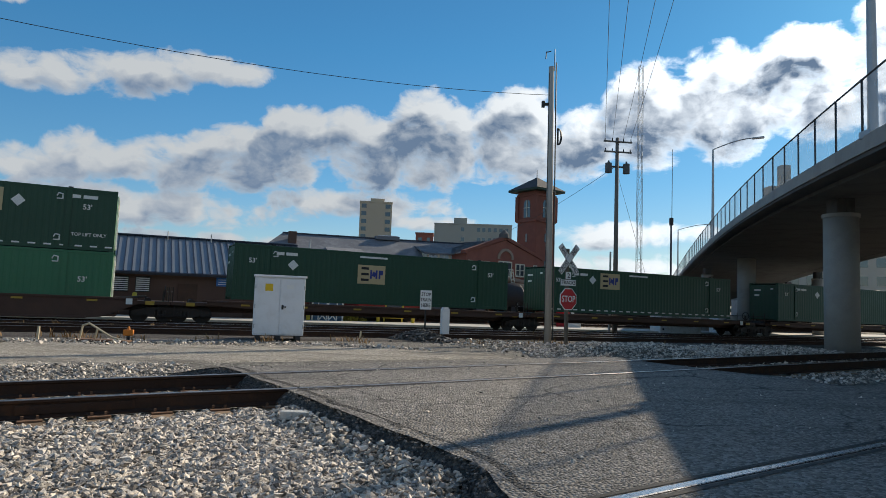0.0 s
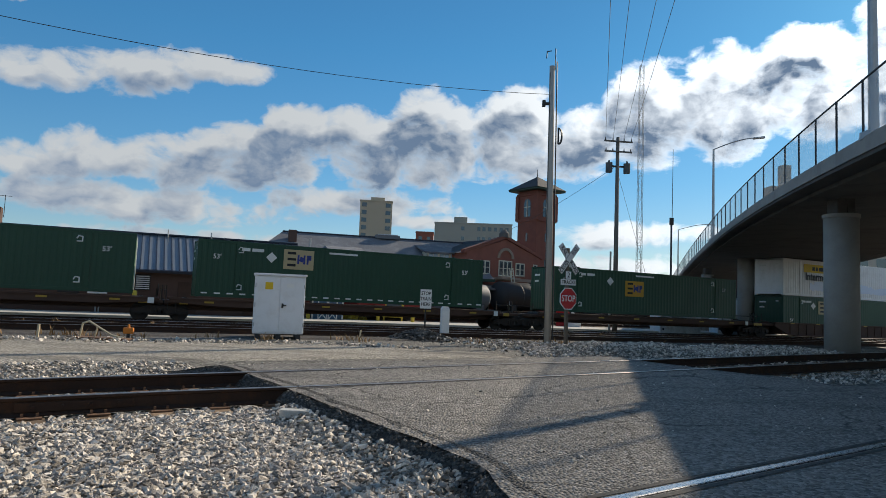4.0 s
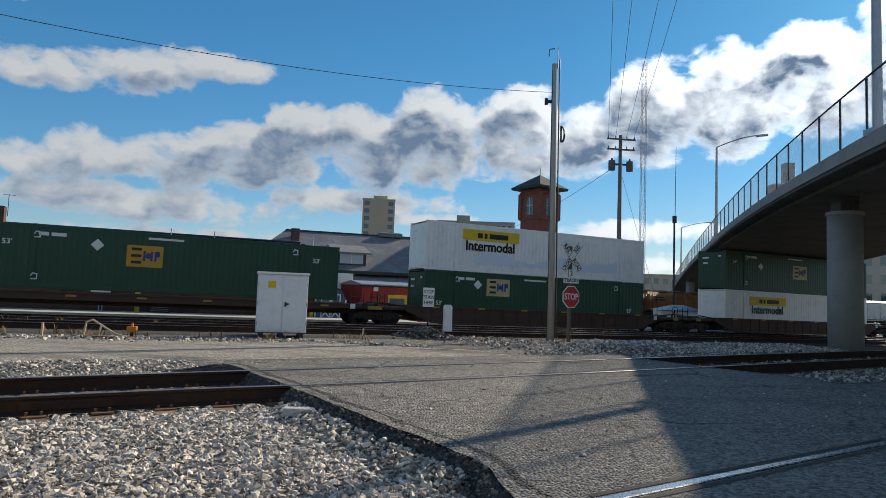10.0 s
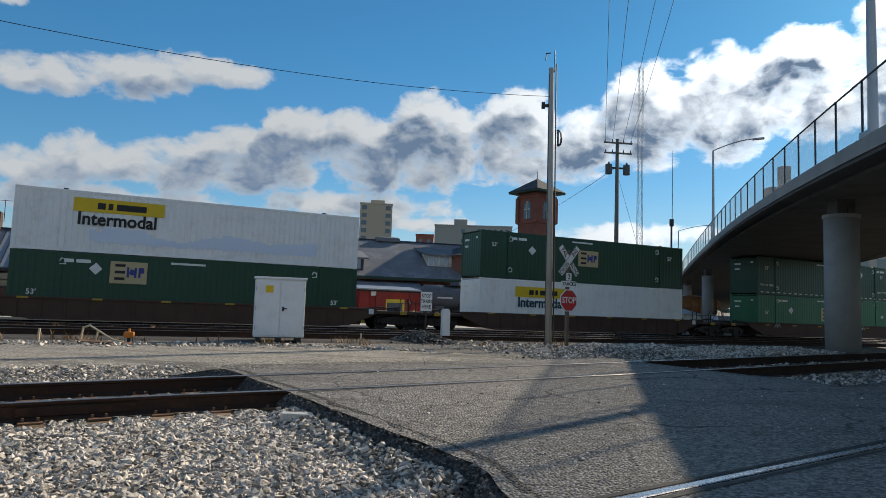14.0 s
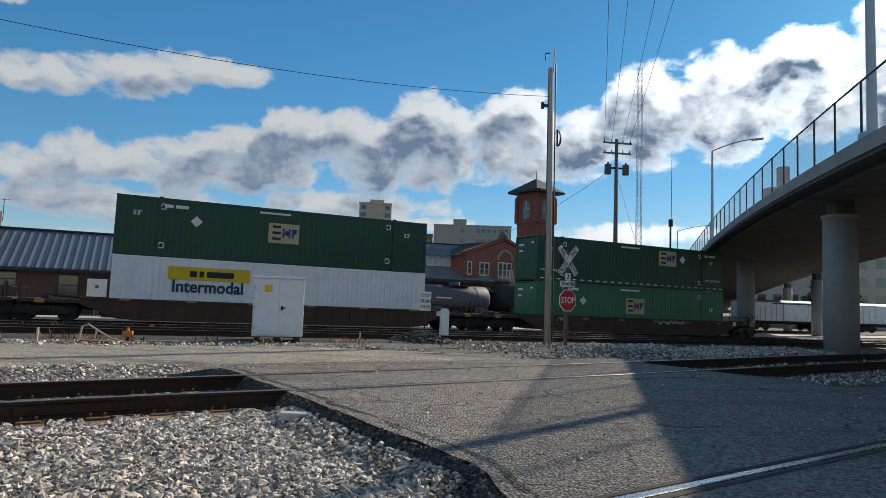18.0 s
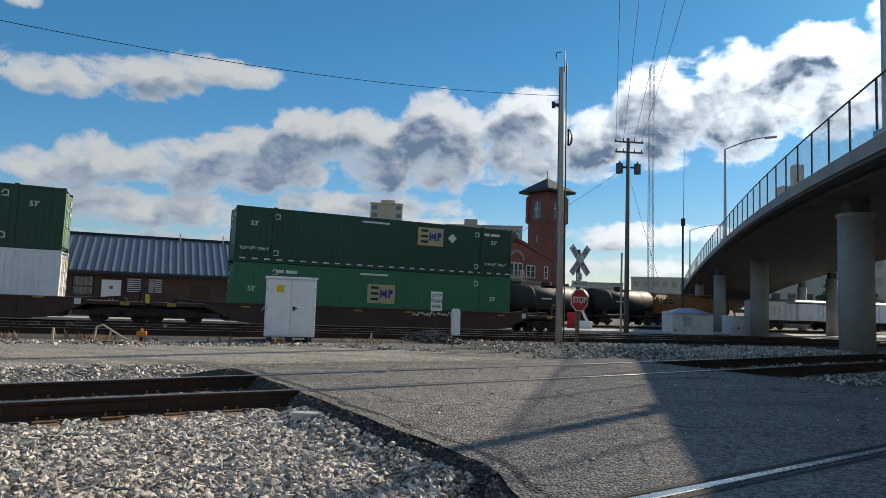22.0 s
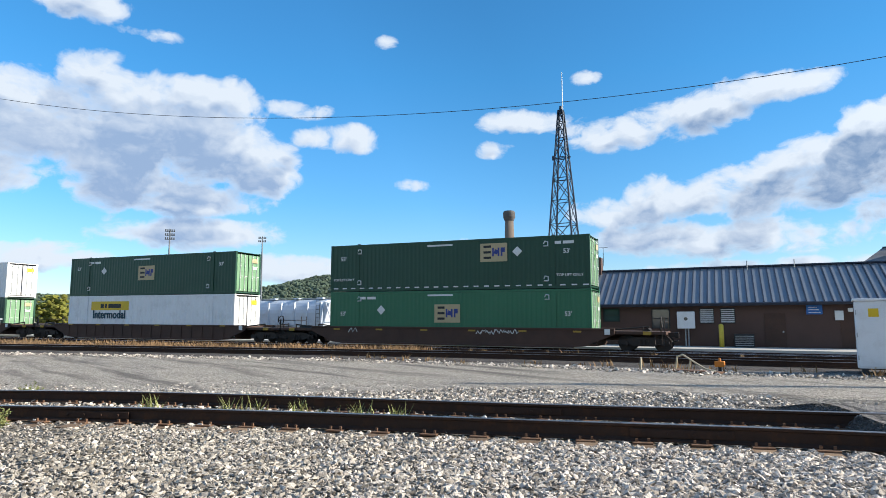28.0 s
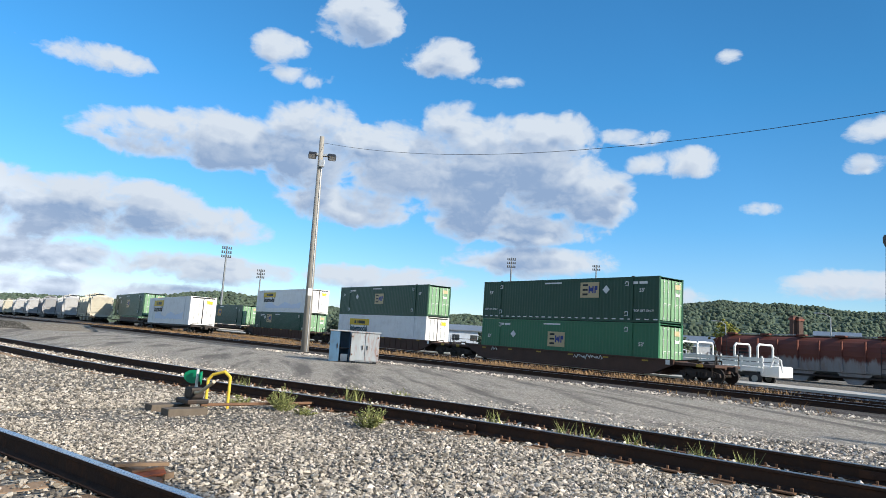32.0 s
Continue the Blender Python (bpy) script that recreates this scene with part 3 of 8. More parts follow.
def prism(bm, outline, y0, y1, axis="y"):
    """Extrudes an outline of (x, z) from y0 to y1 (or of (x, y) from z0 to z1 with axis z)."""
    if axis == "y":
        a = [bm.verts.new((x, y0, z)) for x, z in outline]
        b = [bm.verts.new((x, y1, z)) for x, z in outline]
    elif axis == "x":
        a = [bm.verts.new((y0, x, z)) for x, z in outline]
        b = [bm.verts.new((y1, x, z)) for x, z in outline]
    else:
        a = [bm.verts.new((x, z, y0)) for x, z in outline]
        b = [bm.verts.new((x, z, y1)) for x, z in outline]
    n = len(outline)
    bm.faces.new(a)
    bm.faces.new(b[::-1])
    for i in range(n):
        bm.faces.new((a[i], b[i], b[(i + 1) % n], a[(i + 1) % n]))
    bmesh.ops.recalc_face_normals(bm, faces=bm.faces[:])
    return bm


def lettering(name, text, size, material, parent, m, depth=0.004, align="CENTER", squeeze=1.0, bold=0.014):
    cu = bpy.data.curves.new(name, "FONT")
    cu.body, cu.size, cu.extrude, cu.align_x, cu.align_y, cu.resolution_u = text, size, depth, align, "CENTER", 3
    cu.offset = bold * size
    tmp = bpy.data.objects.new(name, cu)
    scene.collection.objects.link(tmp)
    me = bpy.data.meshes.new_from_object(tmp.evaluated_get(bpy.context.evaluated_depsgraph_get()))
    bpy.data.objects.remove(tmp)
    me.materials.clear()
    me.materials.append(M[material])
    ob = new(name, me)
    ob.parent = parent
    ob.matrix_local = m @ Matrix.Diagonal((squeeze, 1, 1, 1))
    return ob


B = bmesh.new
FRONT = pose(0, 0, 0, 90, 0, 0)              # turns a flat sign to face -y


def mesh_from(name, verts, faces, material, smooth=False):
    me = bpy.data.meshes.new(name)
    me.from_pydata([tuple(v) for v in verts], [], faces)
    me.update()
    if smooth:
        for p in me.polygons:
            p.use_smooth = True
    me.materials.append(M[material])
    return me

# ---- ground ----
def axis_steps(fine, reach):
    out, x, d = [0.0], 0.0, fine
    while x < reach:
        if x > 62:
            d *= 1.18
        x += d
        out.append(x)
    return [-v for v in out[:0:-1]] + out


def build_ground():
    xs, ys = axis_steps(0.8, 4500), axis_steps(0.8, 4500)
    verts = [(x - 10, y + 15, ground_z(x - 10, y + 15) if abs(x) < 300 and abs(y) < 300 else -0.6) for y in ys for x in xs]
    w = len(xs)
    faces = [(j * w + i, j * w + i + 1, (j + 1) * w + i + 1, (j + 1) * w + i) for j in range(len(ys) - 1) for i in range(w - 1)]
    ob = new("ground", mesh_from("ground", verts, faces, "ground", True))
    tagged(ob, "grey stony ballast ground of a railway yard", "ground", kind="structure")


def strip(name, rows, material, label, category, cols=10, lift=0.03, skirt=0.0, z_of=None, kind="structure"):
    """A paved strip: rows of ((x0, y0), (x1, y1)) from edge to edge, laid on the ground."""
    verts, faces = [], []
    for (x0, y0), (x1, y1) in rows:
        line = [(x0 + (x1 - x0) * i / cols, y0 + (y1 - y0) * i / cols) for i in range(cols + 1)]
        pts = [(x, y, (z_of or ground_z)(x, y) + lift) for x, y in line]
        if skirt:
            d = Vector((x1 - x0, y1 - y0)).normalized() * skirt
            pts = [(x0 - d.x, y0 - d.y, ground_z(x0 - d.x, y0 - d.y) - 0.03)] + pts + [(x1 + d.x, y1 + d.y, ground_z(x1 + d.x, y1 + d.y) - 0.03)]
        verts += pts
    w = len(verts) // len(rows)
    for j in range(len(rows) - 1):
        for i in range(w - 1):
            faces.append((j * w + i, j * w + i + 1, (j + 1) * w + i + 1, (j + 1) * w + i))
    ob = new(name, mesh_from(name, verts, faces, material, False))
    bm = B()
    bm.from_mesh(ob.data)
    bmesh.ops.recalc_face_normals(bm, faces=bm.faces[:])
    if sum(f.normal.z for f in bm.faces) < 0:
        bmesh.ops.reverse_faces(bm, faces=bm.faces[:])
    bm.to_mesh(ob.data)
    bm.free()
    return tagged(ob, label, category, kind=kind)


def crossing_z(x, y):
    nb = x * NB.x + y * NB.y
    return 0.187 * (1 - ease(8.9, 12.0, nb)) + ground_z(x, y) * ease(8.9, 12.0, nb)


def build_roads():
    rows = []
    for k in range(0, 102):
        s = -90 + k
        far = 18.4 + 1.6 * ease(-40, -14, s) - 2.4 * ease(-8, 6, s) - 3.0 * ease(6, 12, s) - (2.6 * ease(10.5, 12, s))
        far += 0.35 * noise.noise((s * 0.35, 3, 0))
        near = 10.0 + bend(s) * 0.9 + 3.4 * ease(-9, -2, s) + 0.3 * noise.noise((s * 0.4, 9, 0))
        rows.append((sidexy(s, near), sidexy(s, far)))
    strip("yard_road", rows, "yard_road", "pale packed stone yard road with tyre marks", "road", 14, 0.03, 0.3)
    rows = []
    for k in range(0, 124):
        n = -18 + k * 0.25
        left = 2.62 - 0.35 * (1 - ease(2.7, 3.5, n)) + 0.1 * noise.noise((n * 0.9, 1, 0)) - 0.7 * ease(10.0, 12.4, n)
        right = 10.3 + 11 * (1 - ease(3.2, 4.8, n)) + 0.3 * noise.noise((n * 0.8, 5, 0)) + 0.8 * ease(8, 12, n)
        if n <= 12.4:
            rows.append((sidexy(left, n), sidexy(right, n)))
    road = strip("crossing_road", rows, "asphalt", "dark worn asphalt road over the level crossing", "road", 40, 0.004, 0.0, crossing_z)
    # broken banks at both edges of the raised asphalt, their shade painted in
    for side in (0, 1):
        verts, faces = [], []
        for r in rows:
            (x0, y0), (x1, y1) = r[side], r[1 - side]
            d = Vector((x0 - x1, y0 - y1)).normalized()
            top = crossing_z(x0, y0) + 0.003
            for k in range(8):
                u = k / 7
                w = (0.36 * u - 0.18) * (1 + 0.25 * noise.noise((x0 * 2.1, y0 * 2.1, k * 0.3)))
                x, y = x0 + d.x * w, y0 + d.y * w
                low = ground_z(x, y) - 0.05
                verts.append((x, y, top + 0.004 * (k < 6) + (low - top) * u ** 2.6 + 0.012 * noise.noise((x * 7, y * 7, 1)) * (0 < k < 7)))
        for i in range(len(rows) - 1):
            for k in range(7):
                q = (i * 8 + k, i * 8 + k + 1, i * 8 + k + 9, i * 8 + k + 8)
                faces.append(q if side else q[::-1])
        shared("asphalt_edge", mesh_from("asphalt_edge", verts, faces, "shaded_bank", True), road)
    rows = [(mainxy(s, 20.4 + min(0, (s + 8) * 0.17) + 0.4 * noise.noise((s * 0.3, 0, 0))), mainxy(s, 38.6 + 0.3 * noise.noise((s * 0.3, 7, 0)))) for s in range(-150, 90, 2)]
    strip("track_bed", rows, "cinder", "dark cinder bed under the main line tracks", "track bed", 18, 0.045, 0.3)
    rows = [(mainxy(s, 39.6), mainxy(s, 43.9)) for s in range(-120, 90, 2)]
    strip("station_platform", rows, "concrete_pale", "pale concrete platform paving beside the main line", "pavement", 4, 0.12, 0.02)


# dark cinders; the shadow lying on the ballast is in the colour too
M["cinder"] = paving("shaded_dark_cinders", (0.06, 0.052, 0.046), (0.1, 0.085, 0.07), (0.02, 0.018, 0.016), 0.5, 0.5, ANG)
M["concrete_pale"] = surface("pale_platform_concrete", (0.5, 0.48, 0.44), 0.85, scale=0.4, vary=0.3, bump=0.2)
build_ground()
build_roads()


# ---- tracks ----
RAIL = [(-0.07, 0), (0.07, 0), (0.07, 0.012), (0.012, 0.035), (0.012, 0.13), (0.036, 0.145), (0.036, 0.168), (0.03, 0.173), (-0.03, 0.173), (-0.036, 0.168),
        (-0.036, 0.145), (-0.012, 0.13), (-0.012, 0.035), (-0.07, 0.012)]


def sweep_rail(name, pts, parent, head="rail_head"):
    """One rail along points (x, y, z of its foot); the running surface has its own polish."""
    verts, faces, n = [], [], len(RAIL)
    for i, p in enumerate(pts):
        a, b = pts[max(0, i - 1)], pts[min(len(pts) - 1, i + 1)]
        d = Vector((b[0] - a[0], b[1] - a[1])).normalized()
        for w, z in RAIL:
            verts.append((p[0] - d.y * w, p[1] + d.x * w, p[2] + z))
    for i in range(len(pts) - 1):
        for k in range(n):
            q = (k + 1) % n
            faces.append((i * n + k, (i + 1) * n + k, (i + 1) * n + q, i * n + q))
    me = mesh_from(name, verts, faces, "rail_side")
    me.materials.append(M[head])
    for i, p in enumerate(me.polygons):
        if i % n in (6, 7, 8):
            p.material_index = 1
    return shared(name, me, parent)


def tie_mesh(w=0.23, l=2.55, h=0.16):
    bm = box(B(), -w / 2, w / 2, -l / 2, l / 2, -h, 0, 0.012)
    me = bpy.data.meshes.new("tie")
    bm.to_mesh(me)
    bm.free()
    me.materials.append(M["tie"])
    return me


def plate_mesh():
    bm = box(B(), -0.1, 0.1, -0.17, 0.17, 0, 0.016, 0.004)
    for x in (-0.06, 0.06):
        for y in (-0.1, 0.1):
            box(bm, x - 0.012, x + 0.012, y - 0.012, y + 0.012, 0.01, 0.05)
    me = bpy.data.meshes.new("tie_plate")
    bm.to_mesh(me)
    bm.free()
    me.materials.append(M["tie_plate"])
    return me


def near_track(label, centre, s0, s1, skip, head, joints, plates=True, drift=0.0, spread=0.0):
    veer = lambda s: bend(s) - drift * ease(2.0, -5.0, s) + spread * 0.5 * (swing(s, -1) + swing(s, 1))
    rng = random.Random(int(centre * 10))
    root = thing("railway_track", Matrix(), label, "railway track", "near sidings", "structure")
    steps = [s0 + (s1 - s0) * i / 120 for i in range(121)]
    for side in (-0.755, 0.755):
        sweep_rail("rail", [(*sidexy(s, centre + side + bend(s) - drift * ease(2.0, -5.0, s) + spread * swing(s, side)), 0.027) for s in steps], root, head)
    tm, pm = tie_mesh(), plate_mesh()
    s = s0 + 0.3
    while s < s1:
        if not skip[0] < s < skip[1]:
            x, y = sidexy(s, centre + veer(s) + rng.uniform(-0.05, 0.05))
            slope = math.degrees(math.atan2(veer(s + 0.5) - veer(s - 0.5), 1.0))
            shared("tie", tm, root, pose(x, y, 0.012 + rng.uniform(-0.012, 0.006), 0, rng.uniform(-1, 1), ANB + slope + rng.uniform(-1.5, 1.5)))
            if plates and -14 < s < 6:
                for side in (-0.755, 0.755):
                    px, py = sidexy(s, centre + side + bend(s) - drift * ease(2.0, -5.0, s) + spread * swing(s, side))
                    shared("tie_plate", pm, root, pose(px, py, 0.014, 0, 0, ANB + slope))
        s += 0.56
    for s, side in joints:
        bm = B()
        for f in (-1, 1):
            box(bm, -0.5, 0.5, f * 0.016, f * 0.038, 0.035, 0.12, 0.006)
            for k in range(4):
                rod(bm, (-0.36 + 0.24 * k, f * 0.03, 0.08), (-0.36 + 0.24 * k, f * 0.062, 0.08), 0.016, 0.016, 6)
        x, y = sidexy(s, centre + side + bend(s) - drift * ease(2.0, -5.0, s) + spread * swing(s, side))
        slope = math.degrees(math.atan2(veer(s + 0.5) - veer(s - 0.5), 1.0))
        part("joint_bar", bm, "rail_side", root).matrix_local = pose(x, y, 0.027, 0, 0, ANB + slope)
    return root


near_track("rusty siding track with weathered timber ties in pale ballast", 7.74, -60, 32, (2.7, 10.0), "rail_head_dull", [(0.6, -0.755), (-1.2, 0.755), (-6.4, -0.755)], True, 0.0, 1.0)
near_track("siding track with polished rails beside the camera", 1.72, -26, 24, (2.7, 20), "rail_head", [], False, 0.23)


def flangeways():
    """Dark grooves beside the rails where the road crosses them."""
    rows = []
    for centre, s1 in ((7.74, 10.2), (1.72, 20.0)):
        for side in (-0.755, 0.755):
            for off in (-0.085, 0.085):
                a, b = sidexy(2.7, centre + side + off), sidexy(s1, centre + side + off)
                bm = B()
                d = NB * 0.022
                vs = [bm.verts.new((p[0] + k * d.x, p[1] + k * d.y, 0.1955)) for p, k in ((a, -1), (b, -1), (b, 1), (a, 1))]
                bm.faces.new(vs)
                part("flangeway", bm, "black_car", groove)


groove = thing("crossing_flangeways", Matrix(), "dark flangeway grooves beside the rails in the asphalt", "flangeway", kind="structure")
flangeways()


def far_track(label, centre, s0, s1, curve=0.0, head="rail_head", z_add=0.0):
    rng = random.Random(int(centre * 7))
    root = thing("railway_track", Matrix(), label, "railway track", "main line tracks", "structure")
    off = lambda s: centre - curve * max(0, -8 - s)
    steps = list(range(s0, s1 + 1, 3))
    for side in (-0.755, 0.755):
        pts = []
        for s in steps:
            x, y = mainxy(s, off(s) + side)
            pts.append((x, y, (rail_z(s) if centre == MAIN else ground_z(x, y) + 0.22 + z_add) - 0.173))
        sweep_rail("rail", pts, root, head)
    bm = B()
    s = s0
    while s < s1:
        x, y = mainxy(s, off(s))
        z = (rail_z(s) if centre == MAIN else ground_z(x, y) + 0.22 + z_add) - 0.18
        box(bm, -0.12, 0.12, -1.28, 1.28, -0.15, 0, 0, pose(x, y, z, 0, 0, ANG + rng.uniform(-1.5, 1.5)))
        s += 0.56
    tagged(part("ties", bm, "tie", root), kind="stuff")


far_track("main line track carrying the container train", MAIN, -170, 75)
far_track("secondary track with dark rails beside the yard road", 22.4, -150, 75, 0.17, "rail_head_dull")
far_track("middle track between the yard road and the main line", 28.6, -60, 75, 0.0, "rail_head")
far_track("storage track behind the main line", 45.5 + 4.2, 14, 75, 0.0, "rail_head_dull")

# ---- container train ----
CACHE = {}


def cached(key, make, material):
    if key not in CACHE:
        bm = make()
        bm.normal_update()
        me = bpy.data.meshes.new(key[0])
        bm.to_mesh(me)
        bm.free()
        me.materials.append(M[material])
        CACHE[key] = me
    return CACHE[key]


L, W, H = 16.154, 2.59, 2.896


def ribbed(length, z0, z1, pitch=0.27, depth=0.009):
    """A corrugated wall along x, its ridges towards -y."""
    bm = B()
    n = int(length / pitch)
    pitch = length / n
    cols = []
    for i in range(n):
        x = -length / 2 + i * pitch
        for f, d in ((0, 0), (0.3, 0), (0.45, depth), (0.85, depth)):
            cols.append((x + f * pitch, d))
    cols.append((length / 2, 0))
    a = [bm.verts.new((x, d, z0)) for x, d in cols]
    b = [bm.verts.new((x, d, z1)) for x, d in cols]
    for i in range(len(cols) - 1):
        bm.faces.new((a[i], a[i + 1], b[i + 1], b[i]))
    return bm


def beam(x0, x1, y0, y1, z0, z1, bev=0.012):
    return lambda: box(B(), x0, x1, y0, y1, z0, z1, bev)


def container(paint, marks, label):
    root = thing("shipping_container", Matrix(), label, "shipping container", "containers of the train")
    near, far = -W / 2, W / 2
    shared("side_wall", cached(("side_wall", paint), lambda: ribbed(L - 0.2, 0.16, H - 0.12, 0.27, 0.02 if paint == "white_box" else 0.011), paint), root, pose(0, near + 0.012, 0))
    shared("side_wall", CACHE[("side_wall", paint)], root, pose(0, far - 0.012, 0, 0, 0, 180))
    shared("roof", cached(("roof", paint), beam(-L / 2 + 0.05, L / 2 - 0.05, near + 0.05, far - 0.05, H - 0.06, H - 0.02), paint), root)
    shared("floor", cached(("floor", paint), beam(-L / 2 + 0.05, L / 2 - 0.05, near + 0.05, far - 0.05, 0.08, 0.16), paint), root)
    shared("front_wall", cached(("front_wall", paint), lambda: ribbed(W - 0.2, 0.16, H - 0.12), paint), root, pose(-L / 2 + 0.02, 0, 0, 0, 0, -90))
    for y in (near, far):
        s = -1 if y < 0 else 1
        shared("top_rail", cached(("top_rail", paint), beam(-L / 2 + 0.1, L / 2 - 0.1, -0.04, 0.04, -0.06, 0.06), paint), root, pose(0, y - s * 0.04, H - 0.07))
        shared("bottom_rail", cached(("bottom_rail", paint), beam(-L / 2 + 0.1, L / 2 - 0.1, -0.04, 0.04, -0.08, 0.08), paint), root, pose(0, y - s * 0.04, 0.1))
        for x in (-L / 2, L / 2):
            k = -1 if x < 0 else 1
            shared("corner_post", cached(("corner_post", paint), beam(-0.08, 0.08, -0.08, 0.08, 0.12, H - 0.12), paint), root, pose(x - k * 0.08, y - s * 0.08, 0))
            for z in (0.0, H - 0.12):
                shared("corner_casting", cached(("corner_casting", paint), beam(-0.09, 0.09, -0.09, 0.09, 0, 0.12), paint), root, pose(x - k * 0.088, y - s * 0.088, z))
        for x in (-6.1, 6.1):
            shared("lift_post", cached(("lift_post", paint), beam(-0.1, 0.1, -0.02, 0.02, 0.14, H - 0.1, 0.006), paint), root, pose(x, y + s * 0.004, 0))
            shared("lift_casting", cached(("lift_casting", paint), lambda: box(B(), -0.1, 0.1, -0.03, 0.03, H - 0.02, H + 0.05, 0.01), "dark_metal"), root, pose(x, y - s * 0.1, 0))
    for k, (yy, zz, ww) in enumerate(((0.55, 2.35, 0.3), (0.6, 1.95, 0.22), (-0.75, 2.45, 0.12))):
        shared("end_mark", cached(("end_mark", k), lambda: box(B(), -0.004, 0.004, -ww, ww, -0.06, 0.06), "white_paint" if paint != "white_box" else "black_paint"), root, pose(-L / 2 - 0.004, yy, zz))
    # doors at the trailing end
    for y in (-0.61, 0.61):
        def door_mesh():
            bm = box(B(), -0.03, 0.03, -0.56, 0.56, 0.2, H - 0.18, 0.01)
            for k in range(4):
                box(bm, 0.02, 0.045, -0.5, 0.5, 0.35 + 0.6 * k, 0.72 + 0.6 * k, 0.008)
            return bm
        door = shared("door", cached(("door", paint), door_mesh, "green_door" if paint.startswith("green") else paint), root, pose(L / 2 - 0.05, y, 0))
        for yy in (-0.22, 0.22):
            def bar_mesh():
                bm = rod(B(), (0.075, 0, 0.18), (0.075, 0, H - 0.16), 0.02, 0.02, 8)
                for z in (0.3, 1.1, 1.9, 2.55):
                    box(bm, 0.03, 0.1, -0.06, 0.06, z, z + 0.06, 0.006)
                box(bm, 0.07, 0.1, -0.02, 0.24, 1.2, 1.25, 0.005)
                return bm
            shared("locking_bar", cached(("locking_bar",), bar_mesh, "door_white"), door, pose(0, yy, 0))
    shared("door_label", cached(("door_label", marks), lambda: box(B(), -0.006, 0.006, -0.3, 0.3, 2.2, 2.5), "yellow_panel" if marks[0] == "w" else "tan_panel"), root, pose(L / 2 + 0.032, 0.62, 0))
    shared("door_label", cached(("door_plate",), lambda: box(B(), -0.006, 0.006, -0.22, 0.22, 0, 0.16), "white_paint"), root, pose(L / 2 + 0.032, 0.62, 1.75))
    y = near - 0.008
    if marks[0] == "g":                                   # green boxes: tan or gold logo panel, diamond, small lettering
        lx, lz, dx, dz = {"gu": (2.71, 2.09, 4.09, 2.1), "gl": (-0.15, 1.57, -4.47, 1.78), "gs": (-0.11, 1.61, -4.44, 1.85), "gt": (-0.7, 1.67, -5.06, 1.94),
                          "gm": (-3.03, 2.15, -4.45, 2.18), "ga": (-1.5, 1.74, -3.56, 2.15), "gw": (-3.23, 2.06, -4.63, 2.18)}[marks]
        panel_mat = "gold_panel" if marks == "ga" else "tan_panel"
        shared("logo_panel", cached(("logo_panel", panel_mat), lambda: box(B(), -0.8, 0.8, -0.004, 0.004, -0.52, 0.52, 0.002), panel_mat), root, pose(lx, y - 0.004, lz))
        def block():
            bm = B()
            for z in (-0.36, -0.05, 0.27):
                box(bm, -0.6, -0.16, -0.004, 0.004, z, z + 0.13)
            return bm
        shared("logo_mark", cached(("logo_mark", "a"), block, "black_paint"), root, pose(lx, y - 0.012, lz))
        def block2():
            bm = B()
            for x in (-0.08, 0.24, 0.42):
                box(bm, x, x + 0.1, -0.004, 0.004, -0.22, 0.26)
            box(bm, 0.5, 0.66, -0.004, 0.004, 0.0, 0.26)
            box(bm, 0.02, 0.24, -0.004, 0.004, -0.05, 0.2, 0, pose(0, 0, 0, 0, 20, 0))
            return bm
        shared("logo_mark", cached(("logo_mark", "b"), block2, "blue_mark"), root, pose(lx, y - 0.012, lz))
        shared("diamond_placard", cached(("diamond_placard",), lambda: box(B(), -0.2, 0.2, -0.004, 0.004, -0.2, 0.2, 0, pose(0, 0, 0, 0, 45, 0)), "white_paint"), root, pose(dx, y - 0.004, dz))
        for x in (-7.14, 6.85):
            lettering("length_mark", "53'", 0.34, "white_paint", root, pose(x, y, {"gu": 2.02, "gl": 1.55, "gw": 1.0}.get(marks, 2.05)) @ FRONT)
        if marks == "gu":
            for x in (-7.1, 7.0):
                lettering("lift_notice", "TOP LIFT ONLY", 0.21, "white_paint", root, pose(x, y, 0.73) @ FRONT)
        for x in (-6.0, 5.7):
            shared("lift_symbol", cached(("lift_symbol",), lambda: pipe(B(), [(-0.12, 0, -0.12), (0.12, 0, -0.12), (0.12, 0, 0.1), (-0.05, 0, 0.14), (-0.12, 0, 0.0)], 0.03, 5), "white_paint"), root, pose(x, y, 0.55))
            shared("lift_symbol", CACHE[("lift_symbol",)], root, pose(x, y, 2.45))
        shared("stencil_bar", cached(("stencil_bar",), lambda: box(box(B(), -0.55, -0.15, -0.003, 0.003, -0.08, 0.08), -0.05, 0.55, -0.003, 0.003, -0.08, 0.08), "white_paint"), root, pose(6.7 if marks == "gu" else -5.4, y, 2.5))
        shared("caption_bar", cached(("caption_bar",), lambda: box(B(), -0.8, 0.8, -0.003, 0.003, -0.05, 0.05), "white_paint"), root, pose(-0.6, y, 2.62))
        if marks in ("gu", "gm"):
            for k in range(26):
                shared("reflective_tape", cached(("reflective_tape",), lambda: box(B(), 0, 0.3, -0.004, 0.004, 0.05, 0.12), "white_paint"), root, pose(-7.8 + k * 0.62, near - 0.006, 0.12))
    else:                                                 # white boxes: yellow board over a word
        wx, wz = (-3.79, 2.25) if marks == "wu" else (-3.65, 2.15)
        shared("sign_board", cached(("sign_board",), lambda: box(B(), -1.95, 1.95, -0.004, 0.004, -0.32, 0.32, 0.002), "yellow_panel"), root, pose(wx, y - 0.006, wz))
